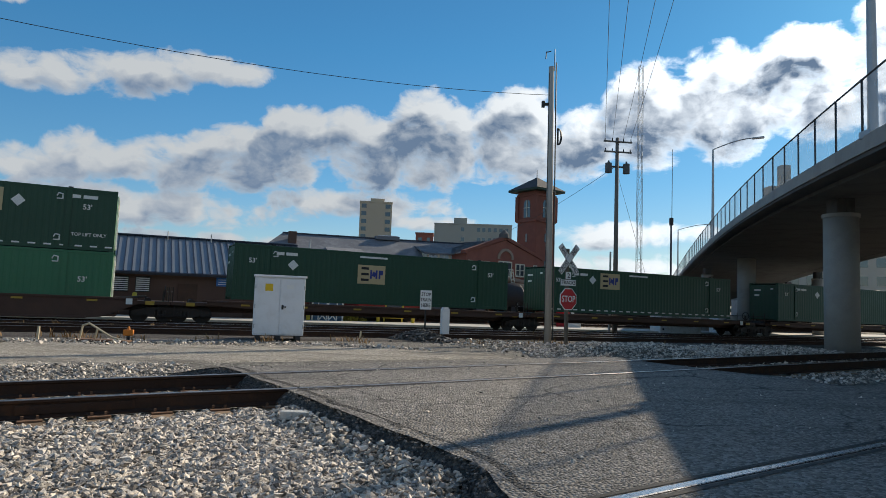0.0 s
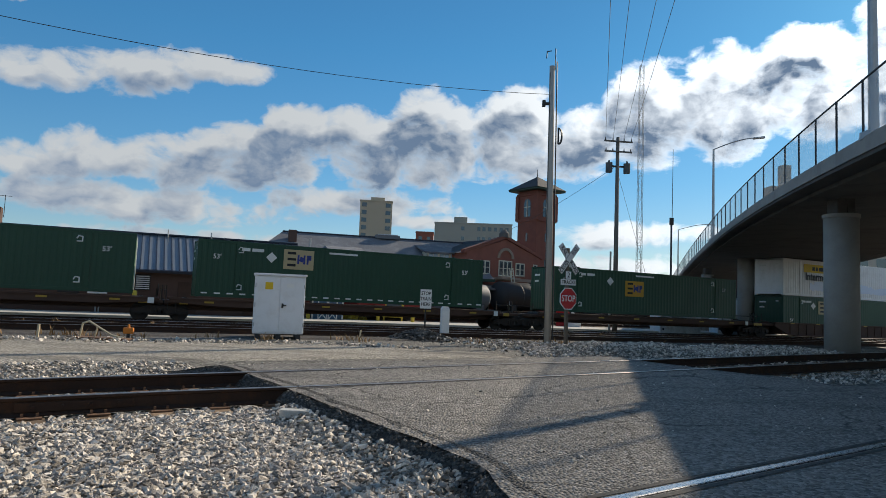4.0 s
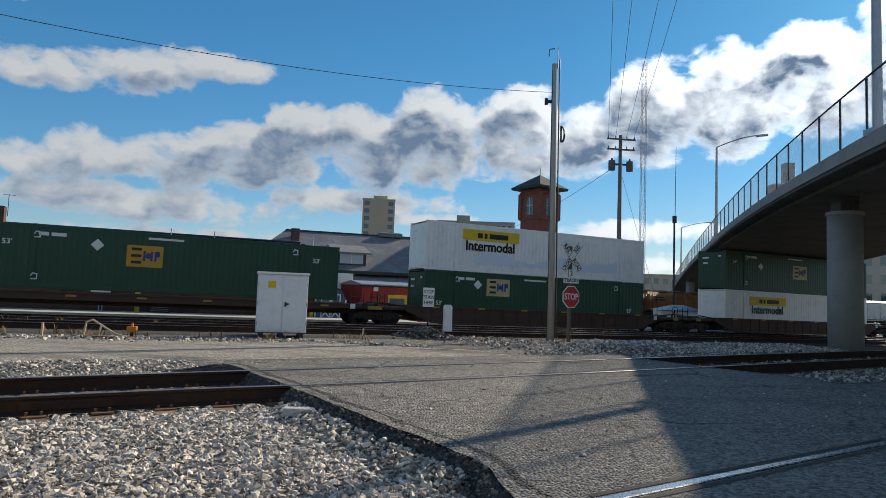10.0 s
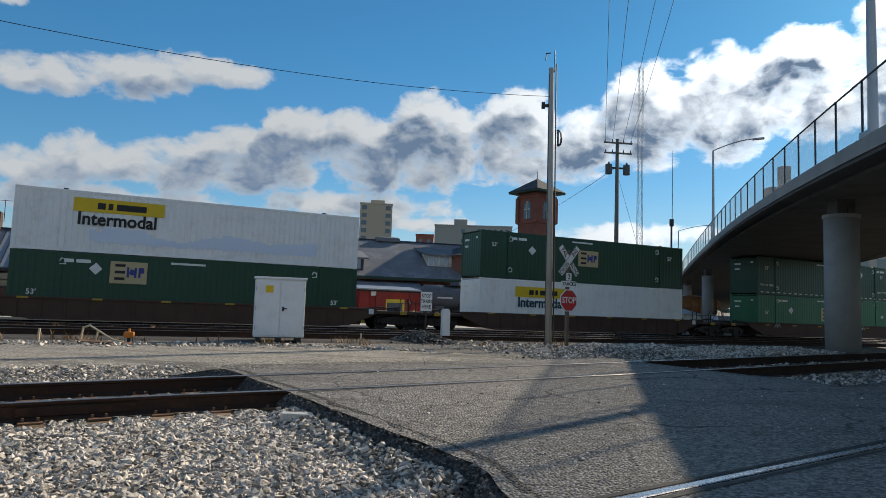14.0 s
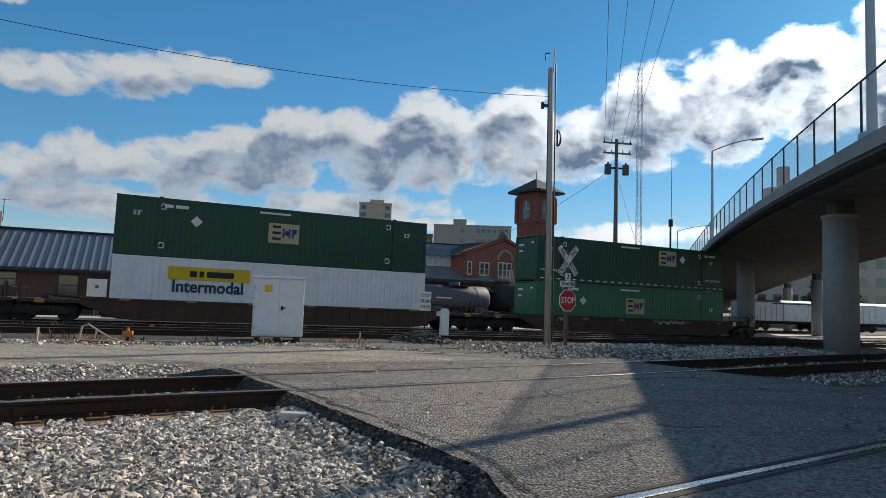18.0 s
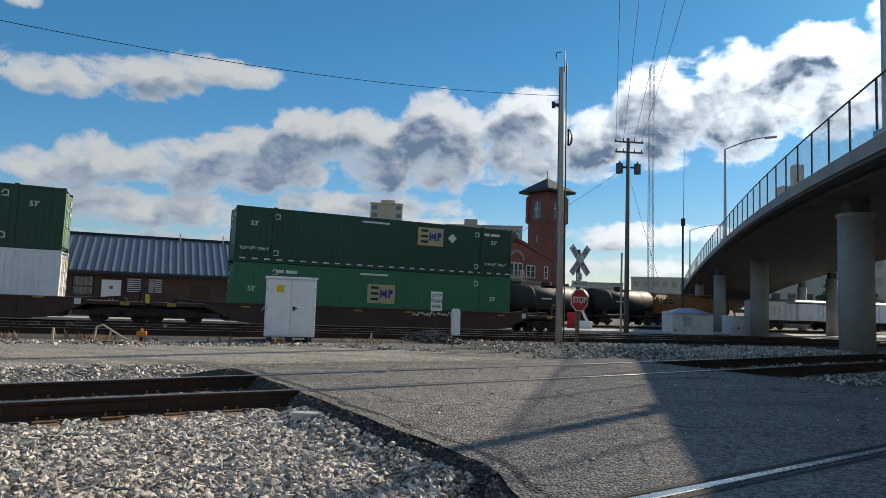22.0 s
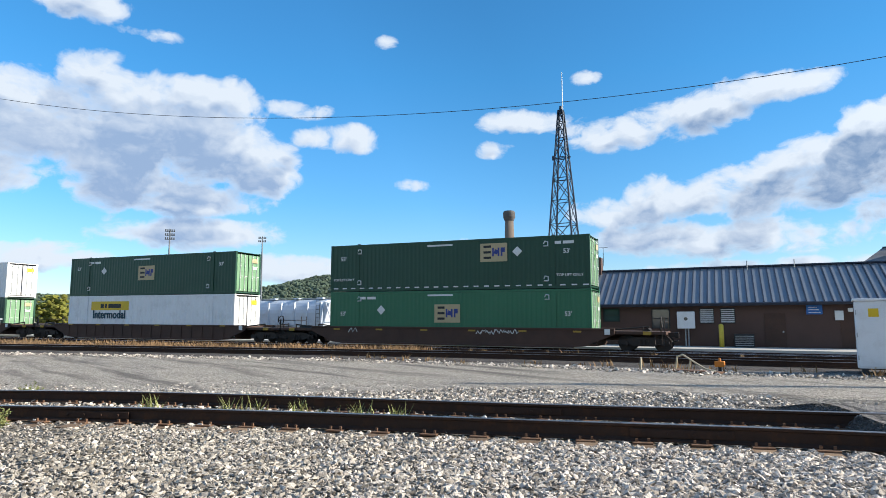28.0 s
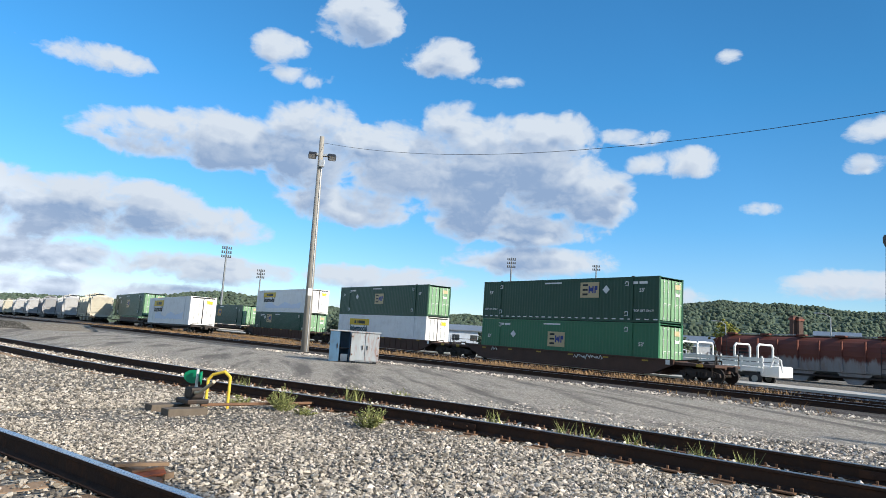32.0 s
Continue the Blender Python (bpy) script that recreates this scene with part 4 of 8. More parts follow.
        shared("sign_bar", cached(("sign_bar",), lambda: box(box(box(B(), -0.95, -0.62, -0.004, 0.004, -0.15, 0.15), -0.5, -0.3, -0.004, 0.004, -0.15, 0.15), -0.15, 1.15, -0.004, 0.004, -0.15, 0.15), "black_paint"), root, pose(wx, y - 0.016, wz - 0.02))
        lettering("word", "Intermodal", 0.83, "black_paint" if marks == "wu" else "teal_mark", root, pose(wx - 0.05, y - 0.012, wz - 0.67) @ FRONT, 0.006, squeeze=0.93, bold=0.026)
        if marks == "wu":
            rng = random.Random(2)
            for k in range(40):
                top = 1.02 + 0.22 * math.sin(k * 0.33) + rng.uniform(-0.1, 0.1) + (0.2 if k > 30 else 0)
                low = 0.48 + rng.uniform(0, 0.1)
                shared("washed_patch", cached(("washed_patch", k), lambda: box(B(), 0, 0.27, -0.003, 0.003, low, max(0.7, top)), "pale_blue"), root, pose(-5.0 + k * 0.27, near + 0.004, 0))
    return root


def truck(parent, x):
    """A two-axle truck: side frames, bolster, wheelsets that turn."""
    t = shared("truck", cached(("truck",), lambda: box(box(B(), -0.25, 0.25, -1.0, 1.0, 0.45, 0.75, 0.03), -0.2, 0.2, -1.12, 1.12, 0.36, 0.5, 0.02), "steel_dark"), parent, pose(x, 0, 0))
    def frame_mesh():
        bm = prism(B(), [(-1.25, 0.36), (-1.2, 0.55), (-0.5, 0.72), (0.5, 0.72), (1.2, 0.55), (1.25, 0.36), (0.98, 0.34), (0.9, 0.44), (0.45, 0.26), (-0.45, 0.26), (-0.9, 0.44), (-0.98, 0.34)], -0.07, 0.07)
        for xx in (-0.89, 0.89):
            rod(bm, (xx, -0.14, 0.42), (xx, 0.1, 0.42), 0.12, 0.12, 12)
        for xx in (-0.18, 0, 0.18):
            rod(bm, (xx, -0.09, 0.32), (xx, -0.09, 0.58), 0.06, 0.06, 8)
        return bm
    for y in (-1.05, 1.05):
        shared("side_frame", cached(("side_frame",), frame_mesh, "steel_dark"), t, pose(0, y, 0, 0, 0, 0 if y < 0 else 180))
    def set_mesh():
        bm = rod(B(), (0, -1.0, 0), (0, 1.0, 0), 0.08, 0.08, 10)
        for y in (-0.755, 0.755):
            k = -1 if y < 0 else 1
            rod(bm, (0, y - 0.05, 0), (0, y + 0.05, 0), 0.42, 0.42, 28)
            rod(bm, (0, y - k * 0.07, 0), (0, y - k * 0.05, 0), 0.445, 0.445, 28)
            for a in range(5):
                c, s = math.cos(a * 1.2566) * 0.26, math.sin(a * 1.2566) * 0.26
                rod(bm, (c, y + k * 0.05, s), (c, y + k * 0.058, s), 0.05, 0.05, 8)
        return bm
    sets = []
    for xx in (-0.89, 0.89):
        sets.append(shared("wheelset", cached(("wheelset",), set_mesh, "steel_dark"), t, pose(xx, 0, 0.42)))
    return sets


def well_car(paint, left_truck, right_truck, left_end, right_end, label, graffiti=False, ribs=False, flat=False):
    """A car whose well holds containers: deep side sills, end platforms, trucks, couplers."""
    root = thing("flat_car" if flat else "well_car", Matrix(), label, "freight car", "cars of the container train")
    half = 8.35
    for y in (-1.47, 1.47):
        k = -1 if y < 0 else 1
        def sill():
            if flat:
                bm = prism(B(), [(-half - 0.9, 1.13), (half + 0.9, 1.13), (half + 0.9, 0.95), (half - 1.5, 0.78), (-half + 1.5, 0.78), (-half - 0.9, 0.95)], -0.05, 0.05)
                return box(bm, -half - 0.9, half + 0.9, -0.1, 0.1, 1.06, 1.14, 0.015)
            bm = prism(B(), [(-half - 0.9, 1.12), (half + 0.9, 1.12), (half + 0.9, 0.85), (half - 0.6, 0.22), (half - 1.4, 0.16), (-half + 1.4, 0.16), (-half + 0.6, 0.22), (-half - 0.9, 0.85)], -0.05, 0.05)
            box(bm, -half - 0.9, half + 0.9, -0.1, 0.1, 1.06, 1.16, 0.02)
            box(bm, -half + 1.2, half - 1.2, -0.1, 0.1, 0.14, 0.24, 0.02)
            if ribs:
                for i in range(17):
                    box(bm, -half + 0.7 + i * 0.94, -half + 0.78 + i * 0.94, -0.1, 0.1, 0.24, 1.06, 0.01)
            return bm
        shared("side_sill", cached(("side_sill", paint, ribs, flat), sill, paint), root, pose(0, y, 0))
        for i in range(6):
            shared("reflector", cached(("reflector",), lambda: box(B(), -0.22, 0.22, -0.006, 0.006, -0.045, 0.045), "reflector"), root, pose(-7.4 + i * 2.95, y + k * 0.108, 1.11 if ribs else 0.98))
    if flat:
        shared("centre_sill", cached(("centre_sill", paint), lambda: box(box(B(), -half, half, -0.4, 0.4, 0.55, 1.05, 0.02), -half, half, -1.4, 1.4, 1.03, 1.12, 0.01), paint), root)
    else:
        shared("well_floor", cached(("well_floor", paint), lambda: box(B(), -half, half, -1.4, 1.4, 0.24, 0.34), paint), root)
    sets = []
    for sgn, end, has in ((-1, left_end, left_truck), (1, right_end, right_truck)):
        x0, x1 = sgn * half, sgn * end
        a, b = min(x0, x1), max(x0, x1)
        bm = box(B(), a, b - 0.0, -1.35, 1.35, 0.86, 1.02, 0.02)
        box(bm, a, b, -0.3, 0.3, 0.55, 0.9, 0.02)
        if not flat:
            box(bm, x0 - 0.05, x0 + 0.05, -1.4, 1.4, 0.34, 1.1, 0.01)
        part("end_platform", bm, paint, root)
        bm = B()
        e = sgn * (end - 0.08)
        for y in (-1.25, 1.25):
            rod(bm, (e, y, 0.95), (e, y, 1.75), 0.025, 0.025, 6)
        pipe(bm, [(e, -1.25, 1.5), (e, 1.25, 1.5)], 0.022, 6)
        part("handrail", bm, "steel_dark", root)
        bm = rod(B(), (sgn * (end - 1.0), -0.55, 1.02), (sgn * (end - 1.0), 0.55, 1.02), 0.16, 0.16, 12)
        part("air_reservoir", bm, "steel_dark", root)
        for y in (-1.4, 1.4):
            k = -1 if y < 0 else 1
            shared("sill_step", cached(("sill_step",), lambda: pipe(B(), [(-0.18, 0, 0.9), (-0.18, 0, 0.38), (0.18, 0, 0.38), (0.18, 0, 0.9)], 0.02, 6), "steel_dark"), root, pose(sgn * (end - 0.35), y, 0))
            shared("corner_panel", cached(("corner_panel",), lambda: box(B(), -0.2, 0.2, -0.02, 0.02, 0.84, 1.02, 0.01), "reflector"), root, pose(sgn * (end - 0.9), y + k * 0.04, 0))
            if not flat:
                shared("slant_brace", cached(("slant_brace",), lambda: rod(rod(B(), (-0.95, 0, 1.08), (0.6, 0, 1.24), 0.04, 0.04, 6), (0.6, 0, 1.26), (0.6, 0, 1.0), 0.035, 0.035, 6), "steel_dark"), root, pose(sgn * (end - 1.7), y * 0.9, 0, 0, 0, 0 if sgn > 0 else 180))
        if sgn > 0:
            wheel = shared("brake_wheel", cached(("brake_wheel",), lambda: pipe(B(), [(0, 0.28 * math.cos(a * 0.5236), 0.28 * math.sin(a * 0.5236)) for a in range(13)], 0.022, 6), "steel_dark"), root, pose(end - 0.25, -0.7, 1.5))
            shared("brake_post", cached(("brake_post",), lambda: rod(B(), (0, 0, -0.5), (0, 0, 0.05), 0.05, 0.05, 6), "steel_dark"), root, pose(end - 0.3, -0.7, 1.5))
            shared("spoke", cached(("spoke",), lambda: rod(rod(B(), (0, -0.27, 0), (0, 0.27, 0), 0.014, 0.014, 5), (0, 0, -0.27), (0, 0, 0.27), 0.014, 0.014, 5), "galvanized"), wheel)
        bm = box(B(), sgn * end, sgn * (end + 0.42), -0.1, 0.1, 0.72, 0.95, 0.02)
        box(bm, sgn * (end + 0.34), sgn * (end + 0.52), -0.16, 0.1, 0.68, 0.98, 0.03)
        part("coupler", bm, "steel_dark", root)
        bm = pipe(B(), [(sgn * (end - 0.1), 0.35, 0.8), (sgn * (end + 0.18), 0.38, 0.45), (sgn * (end + 0.45), 0.3, 0.55)], 0.03, 6)
        part("air_hose", bm, "cable", root)
        if has:
            sets += truck(root, sgn * (half + has))
    if graffiti:
        def scrawl():
            bm = B()
            rng = random.Random(4)
            for k in range(9):
                x = k * 0.27
                pipe(bm, [(x, 0, rng.uniform(-0.16, 0)), (x + 0.1, 0, rng.uniform(0.02, 0.2)), (x + 0.2, 0, rng.uniform(-0.2, 0.05)), (x + 0.3, 0, rng.uniform(-0.05, 0.15))], 0.025, 4)
            return bm
        shared("painted_scrawl", cached(("painted_scrawl",), scrawl, "white_paint"), root, pose(1.7, -1.525, 0.92))
        shared("painted_scrawl", cached(("painted_scrawl_b",), lambda: pipe(B(), [(0, 0, -0.15), (0.2, 0, 0.15), (0.3, 0, -0.12), (0.5, 0, 0.12), (0.62, 0, -0.1)], 0.025, 4), "white_paint"), root, pose(-6.6, -1.525, 0.95))
    shared("data_plate", cached(("data_plate",), lambda: box(B(), -0.14, 0.14, -0.005, 0.005, -0.14, 0.14), "white_paint"), root, pose(half + 0.55, -1.575, 0.98))
    return root, sets


# cars from the last to the first: place of the box's trailing end behind the last car's, paint, truck places, half lengths, boxes
CARS = [
    (0.0, "rust_brown", 2.3, 2.3, 11.75, 11.75, "oxide-brown well car with white scrawl on its sill", True, False,
     [("green_light", "gl", "faded green ribbed container with tan logo panel"), ("green_dark", "gu", "dark green ribbed container stacked on another")]),
    (-23.75, "rust_brown", 2.3, 2.3, 11.75, 11.75, "oxide-brown well car with ribbed side sills", False, True,
     [("white_box", "wl", "white container with yellow sign board, low in the well"), ("green_dark", "gs", "dark green container stacked on a white one")]),
    (-47.57, "rust_brown", 2.3, 2.3, 11.75, 11.75, "oxide-brown well car with faded yellow reflectors", False, True,
     [("green_dark", "gw", "dark green container under a white one"), ("white_box", "wu", "white container with yellow sign board and washed-out blue patch")]),
    (-68.84, "rust_brown", 1.25, 1.9, 9.6, 10.9, "oxide-brown articulated flat car unit", False, False,
     [("green_dark", "ga", "dark green container with gold logo panel")]),
    (-90.08, "rust_brown", 1.25, 1.9, 9.45, 10.6, "oxide-brown articulated flat car unit", False, False,
     [("green_dark", "gm", "dark green container with a row of reflective dashes")]),
    (-109.02, "rust_brown", 1.9, 0.0, 10.9, 9.45, "oxide-brown articulated flat car unit", False, False,
     [("green_dark", "gt", "dark green container riding alone on its car")]),
    (-130.64, "rust_brown", 1.9, 1.9, 10.9, 10.7, "oxide-brown well car with yellow reflectors", False, False,
     [("green_light", "gl", "faded green container under another"), ("green_dark", "gu", "dark green ribbed container stacked on another")]),
]
MOVERS, WHEELS = [], []
for back, paint, lt, rt, le, re_, label, graf, ribs, boxes in CARS:
    single = len(boxes) == 1
    car, sets = well_car(paint, lt, rt, le, re_, label, graf, ribs, single)
    MOVERS.append((car, back, 0.0))
    WHEELS += sets
    for k, (bp, marks, lab) in enumerate(boxes):
        MOVERS.append((container(bp, marks, lab), back, (1.25 if single else 0.36) + k * H))


def trailing_end(t):
    """Where the trailing end of the last box is along the main line."""
    u = (t - 16) / 16
    return 48.317 - 78.772 * u + 5.075 * u ** 2 + 4.979 * u ** 3 - 0.33 * u ** 4 - 2.465 * u ** 5


def motions():
    times = [k for k in range(0, 33)]
    for ob, back, up in MOVERS:
        rows = []
        for t in times:
            s = trailing_end(t) + back - L / 2
            x, y = mainxy(s, MAIN)
            rows.append((t, pose(x, y, -0.35 + SLOPE * s + up, 0, math.degrees(math.atan(-SLOPE)), ANG)))
        walk(ob, rows)
    ticks = [k * 0.1 for k in range(0, 321)]
    for ob in WHEELS:
        base = ob.matrix_local.translation.copy()
        walk(ob, [(t, pose(*base, 0, math.degrees((trailing_end(t) - trailing_end(0)) / 0.42), 0)) for t in ticks])

# ---- road bridge ----
def mesh_screen():
    m = bpy.data.materials.new("fine_wire_screen")
    m.use_nodes = True
    g = Graph(m.node_tree)
    co = g.n("ShaderNodeTexCoord").outputs["Object"]
    b = g.n("ShaderNodeBsdfPrincipled", Roughness=0.5, Metallic=0.2)
    b.inputs["Base Color"].default_value = (0.55, 0.57, 0.6, 1)
    tr = g.n("ShaderNodeBsdfTransparent")
    fac = g.math("MULTIPLY_ADD", g.noise(co, 0.6, 3.0), 0.2, 0.26)
    mx = g.n("ShaderNodeMixShader", Fac=fac)
    g.t.links.new(tr.outputs[0], mx.inputs[1])
    g.t.links.new(b.outputs[0], mx.inputs[2])
    g.t.links.new(mx.outputs[0], g.n("ShaderNodeOutputMaterial").inputs[0])
    return m


M["screen"] = mesh_screen()
BRIDGE0, BRIDGED = Vector((11.4, 21.4)), Vector((0.29, 0.957)).normalized()
BRIDGEN = Vector((BRIDGED.y, -BRIDGED.x))


def bridge_z(m):
    """Top of the kerb along the bridge."""
    return 6.08 - (0.00105 if m < 22 else 0.0004) * (m - 22) ** 2


def bridge_pt(m, w, dz=0.0):
    p = BRIDGE0 + BRIDGED * m + BRIDGEN * w
    return (p.x, p.y, bridge_z(m) + dz)


def build_bridge():
    root = thing("road_bridge", Matrix(), "long concrete road bridge on round piers over the tracks", "bridge")
    ms = [-34 + 3 * k for k in range(53)]
    def ribbon(name, prof, mat, label=""):
        bm = B()
        rings = [[bm.verts.new(bridge_pt(m, w, z)) for w, z in prof] for m in ms]
        for a, b in zip(rings, rings[1:]):
            for i in range(len(prof)):
                j = (i + 1) % len(prof)
                bm.faces.new((a[i], a[j], b[j], b[i]))
        for r in (rings[0], rings[-1]):
            bm.faces.new(r)
        bmesh.ops.recalc_face_normals(bm, faces=bm.faces[:])
        part(name, bm, mat, root, label)
    ribbon("kerb", [(-0.05, -0.36), (-0.05, 0.0), (0.35, 0.0), (0.35, -0.28)], "concrete", "pale concrete kerb")
    ribbon("kerb", [(12.4, -0.28), (12.4, 0.0), (12.8, 0.0), (12.8, -0.28)], "concrete")
    # parts below the deck are coloured darker to deepen the shade there
    ribbon("deck", [(0.0, -0.45), (0.0, -0.28), (12.75, -0.28), (12.75, -0.42), (11.6, -0.48), (1.1, -0.48)], "concrete_dark", "underside of the deck, darkened for its shade")
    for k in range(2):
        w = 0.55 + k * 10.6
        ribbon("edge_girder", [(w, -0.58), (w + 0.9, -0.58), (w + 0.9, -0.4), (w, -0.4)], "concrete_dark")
    ribbon("soffit", [(1.45, -0.55), (11.15, -0.55), (11.15, -0.4), (1.45, -0.4)], "concrete_dark", "smooth soffit darkened for its shade")
    # piers
    for (x, y, z0, z1) in ((13.12, 21.4, -0.3, 4.4), (23.4, 18.3, -0.3, 4.3), (25.0, 53.6, -1.2, 5.62), (30.0, 38.5, -0.7, 4.8), (25.2, 62.1, -1.5, 4.35), (35.9, 62.3, -1.3, 4.35), (31.5, 84, -1.5, 4.2), (43, 81, -1.5, 4.2)):
        r = 0.69 if y == 53.6 else 0.52
        bm = rod(B(), (x, y, z0), (x, y, z1 + 0.08), r, r, 40, True)
        pier = part("pier", bm, "concrete", root, "round concrete pier", True)
        for p in pier.data.polygons:
            p.use_smooth = abs(p.normal.z) < 0.5
        bm = rod(B(), (x, y, z1), (x, y, z1 + 0.12), r + 0.04, r + 0.04, 40)
        part("pier_cap", bm, "concrete", pier)
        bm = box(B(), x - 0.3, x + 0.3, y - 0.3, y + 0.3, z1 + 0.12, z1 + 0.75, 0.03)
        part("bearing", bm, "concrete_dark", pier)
        bm = rod(B(), (x - 0.1, y - 0.5, z1 + 0.1), (x - 0.14, y - 0.55, z1 + 0.42), 0.02, 0.012, 6)
        part("rebar_stub", bm, "steel_dark", pier)
    # fence
    screen = thing("bridge_fence", Matrix(), "tall wire screen fence with dark posts along the bridge kerb", "fence")
    m = -30.0
    while m < 96:
        step = 2.05
        a, b = bridge_pt(m, 0.02), bridge_pt(m + step, 0.02)
        bm = rod(B(), a, (a[0], a[1], a[2] + 1.36), 0.027, 0.027, 6)
        part("fence_post", bm, "dark_metal", screen)
        bm = B()
        vs = [bm.verts.new(v) for v in ((a[0], a[1], a[2] + 0.05), (b[0], b[1], b[2] + 0.05), (b[0], b[1], b[2] + 1.32), (a[0], a[1], a[2] + 1.32))]
        bm.faces.new(vs)
        part("fence_screen", bm, "screen", screen).visible_shadow = True
        bm = rod(B(), (a[0], a[1], a[2] + 1.34), (b[0], b[1], b[2] + 1.34), 0.025, 0.025, 6)
        part("top_tube", bm, "dark_metal", screen)
        m += step
    # lamps on the bridge
    for m, height, arm in ((-7.7, 9.2, 3.2), (25.3, 7.0, 2.6), (70, 7.2, 3.6)):
        base = bridge_pt(m, 0.15)
        lamp = thing("street_lamp", pose(*base), "slender grey street lamp with a long arm on the bridge", "street lamp", "lamps on the bridge")
        part("pole", rod(B(), (0, 0, -0.2), (0, 0, height - 0.5), 0.11, 0.065, 12), "galvanized", lamp)
        part("base_plate", box(B(), -0.2, 0.2, -0.2, 0.2, -0.05, 0.12, 0.02), "galvanized", lamp)
        pts = [(BRIDGEN.x * arm * k / 6, BRIDGEN.y * arm * k / 6, height - 0.5 + 0.75 * math.sin(k / 6 * 1.45)) for k in range(7)]
        cu = bpy.data.curves.new("arm", "CURVE")
        cu.dimensions, cu.bevel_depth, cu.bevel_resolution = "3D", 0.04, 2
        line = cu.splines.new("POLY")
        line.points.add(len(pts) - 1)
        for q, p in zip(line.points, pts):
            q.co = (*p, 1)
        cu.materials.append(M["galvanized"])
        shared("arm", cu, lamp)
        e = pts[-1]
        part("lamp_head", box(B(), -0.38, 0.38, -0.14, 0.14, -0.07, 0.06, 0.04, pose(e[0] + BRIDGEN.x * 0.35, e[1] + BRIDGEN.y * 0.35, e[2], 0, -4, math.degrees(math.atan2(BRIDGEN.y, BRIDGEN.x)))), "galvanized", lamp)
    p = bridge_pt(7.0, 1.2)
    pil = thing("concrete_pillar", pose(*p), "square buff concrete pillar standing on the bridge", "pillar")
    part("shaft", box(B(), -0.2, 0.2, -0.2, 0.2, -0.4, 1.7, 0.02), "beige", pil)
    part("base", box(B(), -0.75, 0.2, -0.3, 0.3, -0.4, 0.75, 0.02), "beige", pil)


build_bridge()


# ---- poles and wires ----
def wire(name, a, b, sag, r, label, n=28):
    a, b = Vector(a), Vector(b)
    cu = bpy.data.curves.new(name, "CURVE")
    cu.dimensions, cu.bevel_depth, cu.bevel_resolution = "3D", r, 1
    sp = cu.splines.new("POLY")
    sp.points.add(n)
    for k in range(n + 1):
        p = a.lerp(b, k / n) - Vector((0, 0, sag * 4 * (k / n) * (1 - k / n)))
        sp.points[k].co = (*p, 1)
    cu.materials.append(M["cable"])
    return tagged(new(name, cu), label, "overhead wire", "overhead wires")


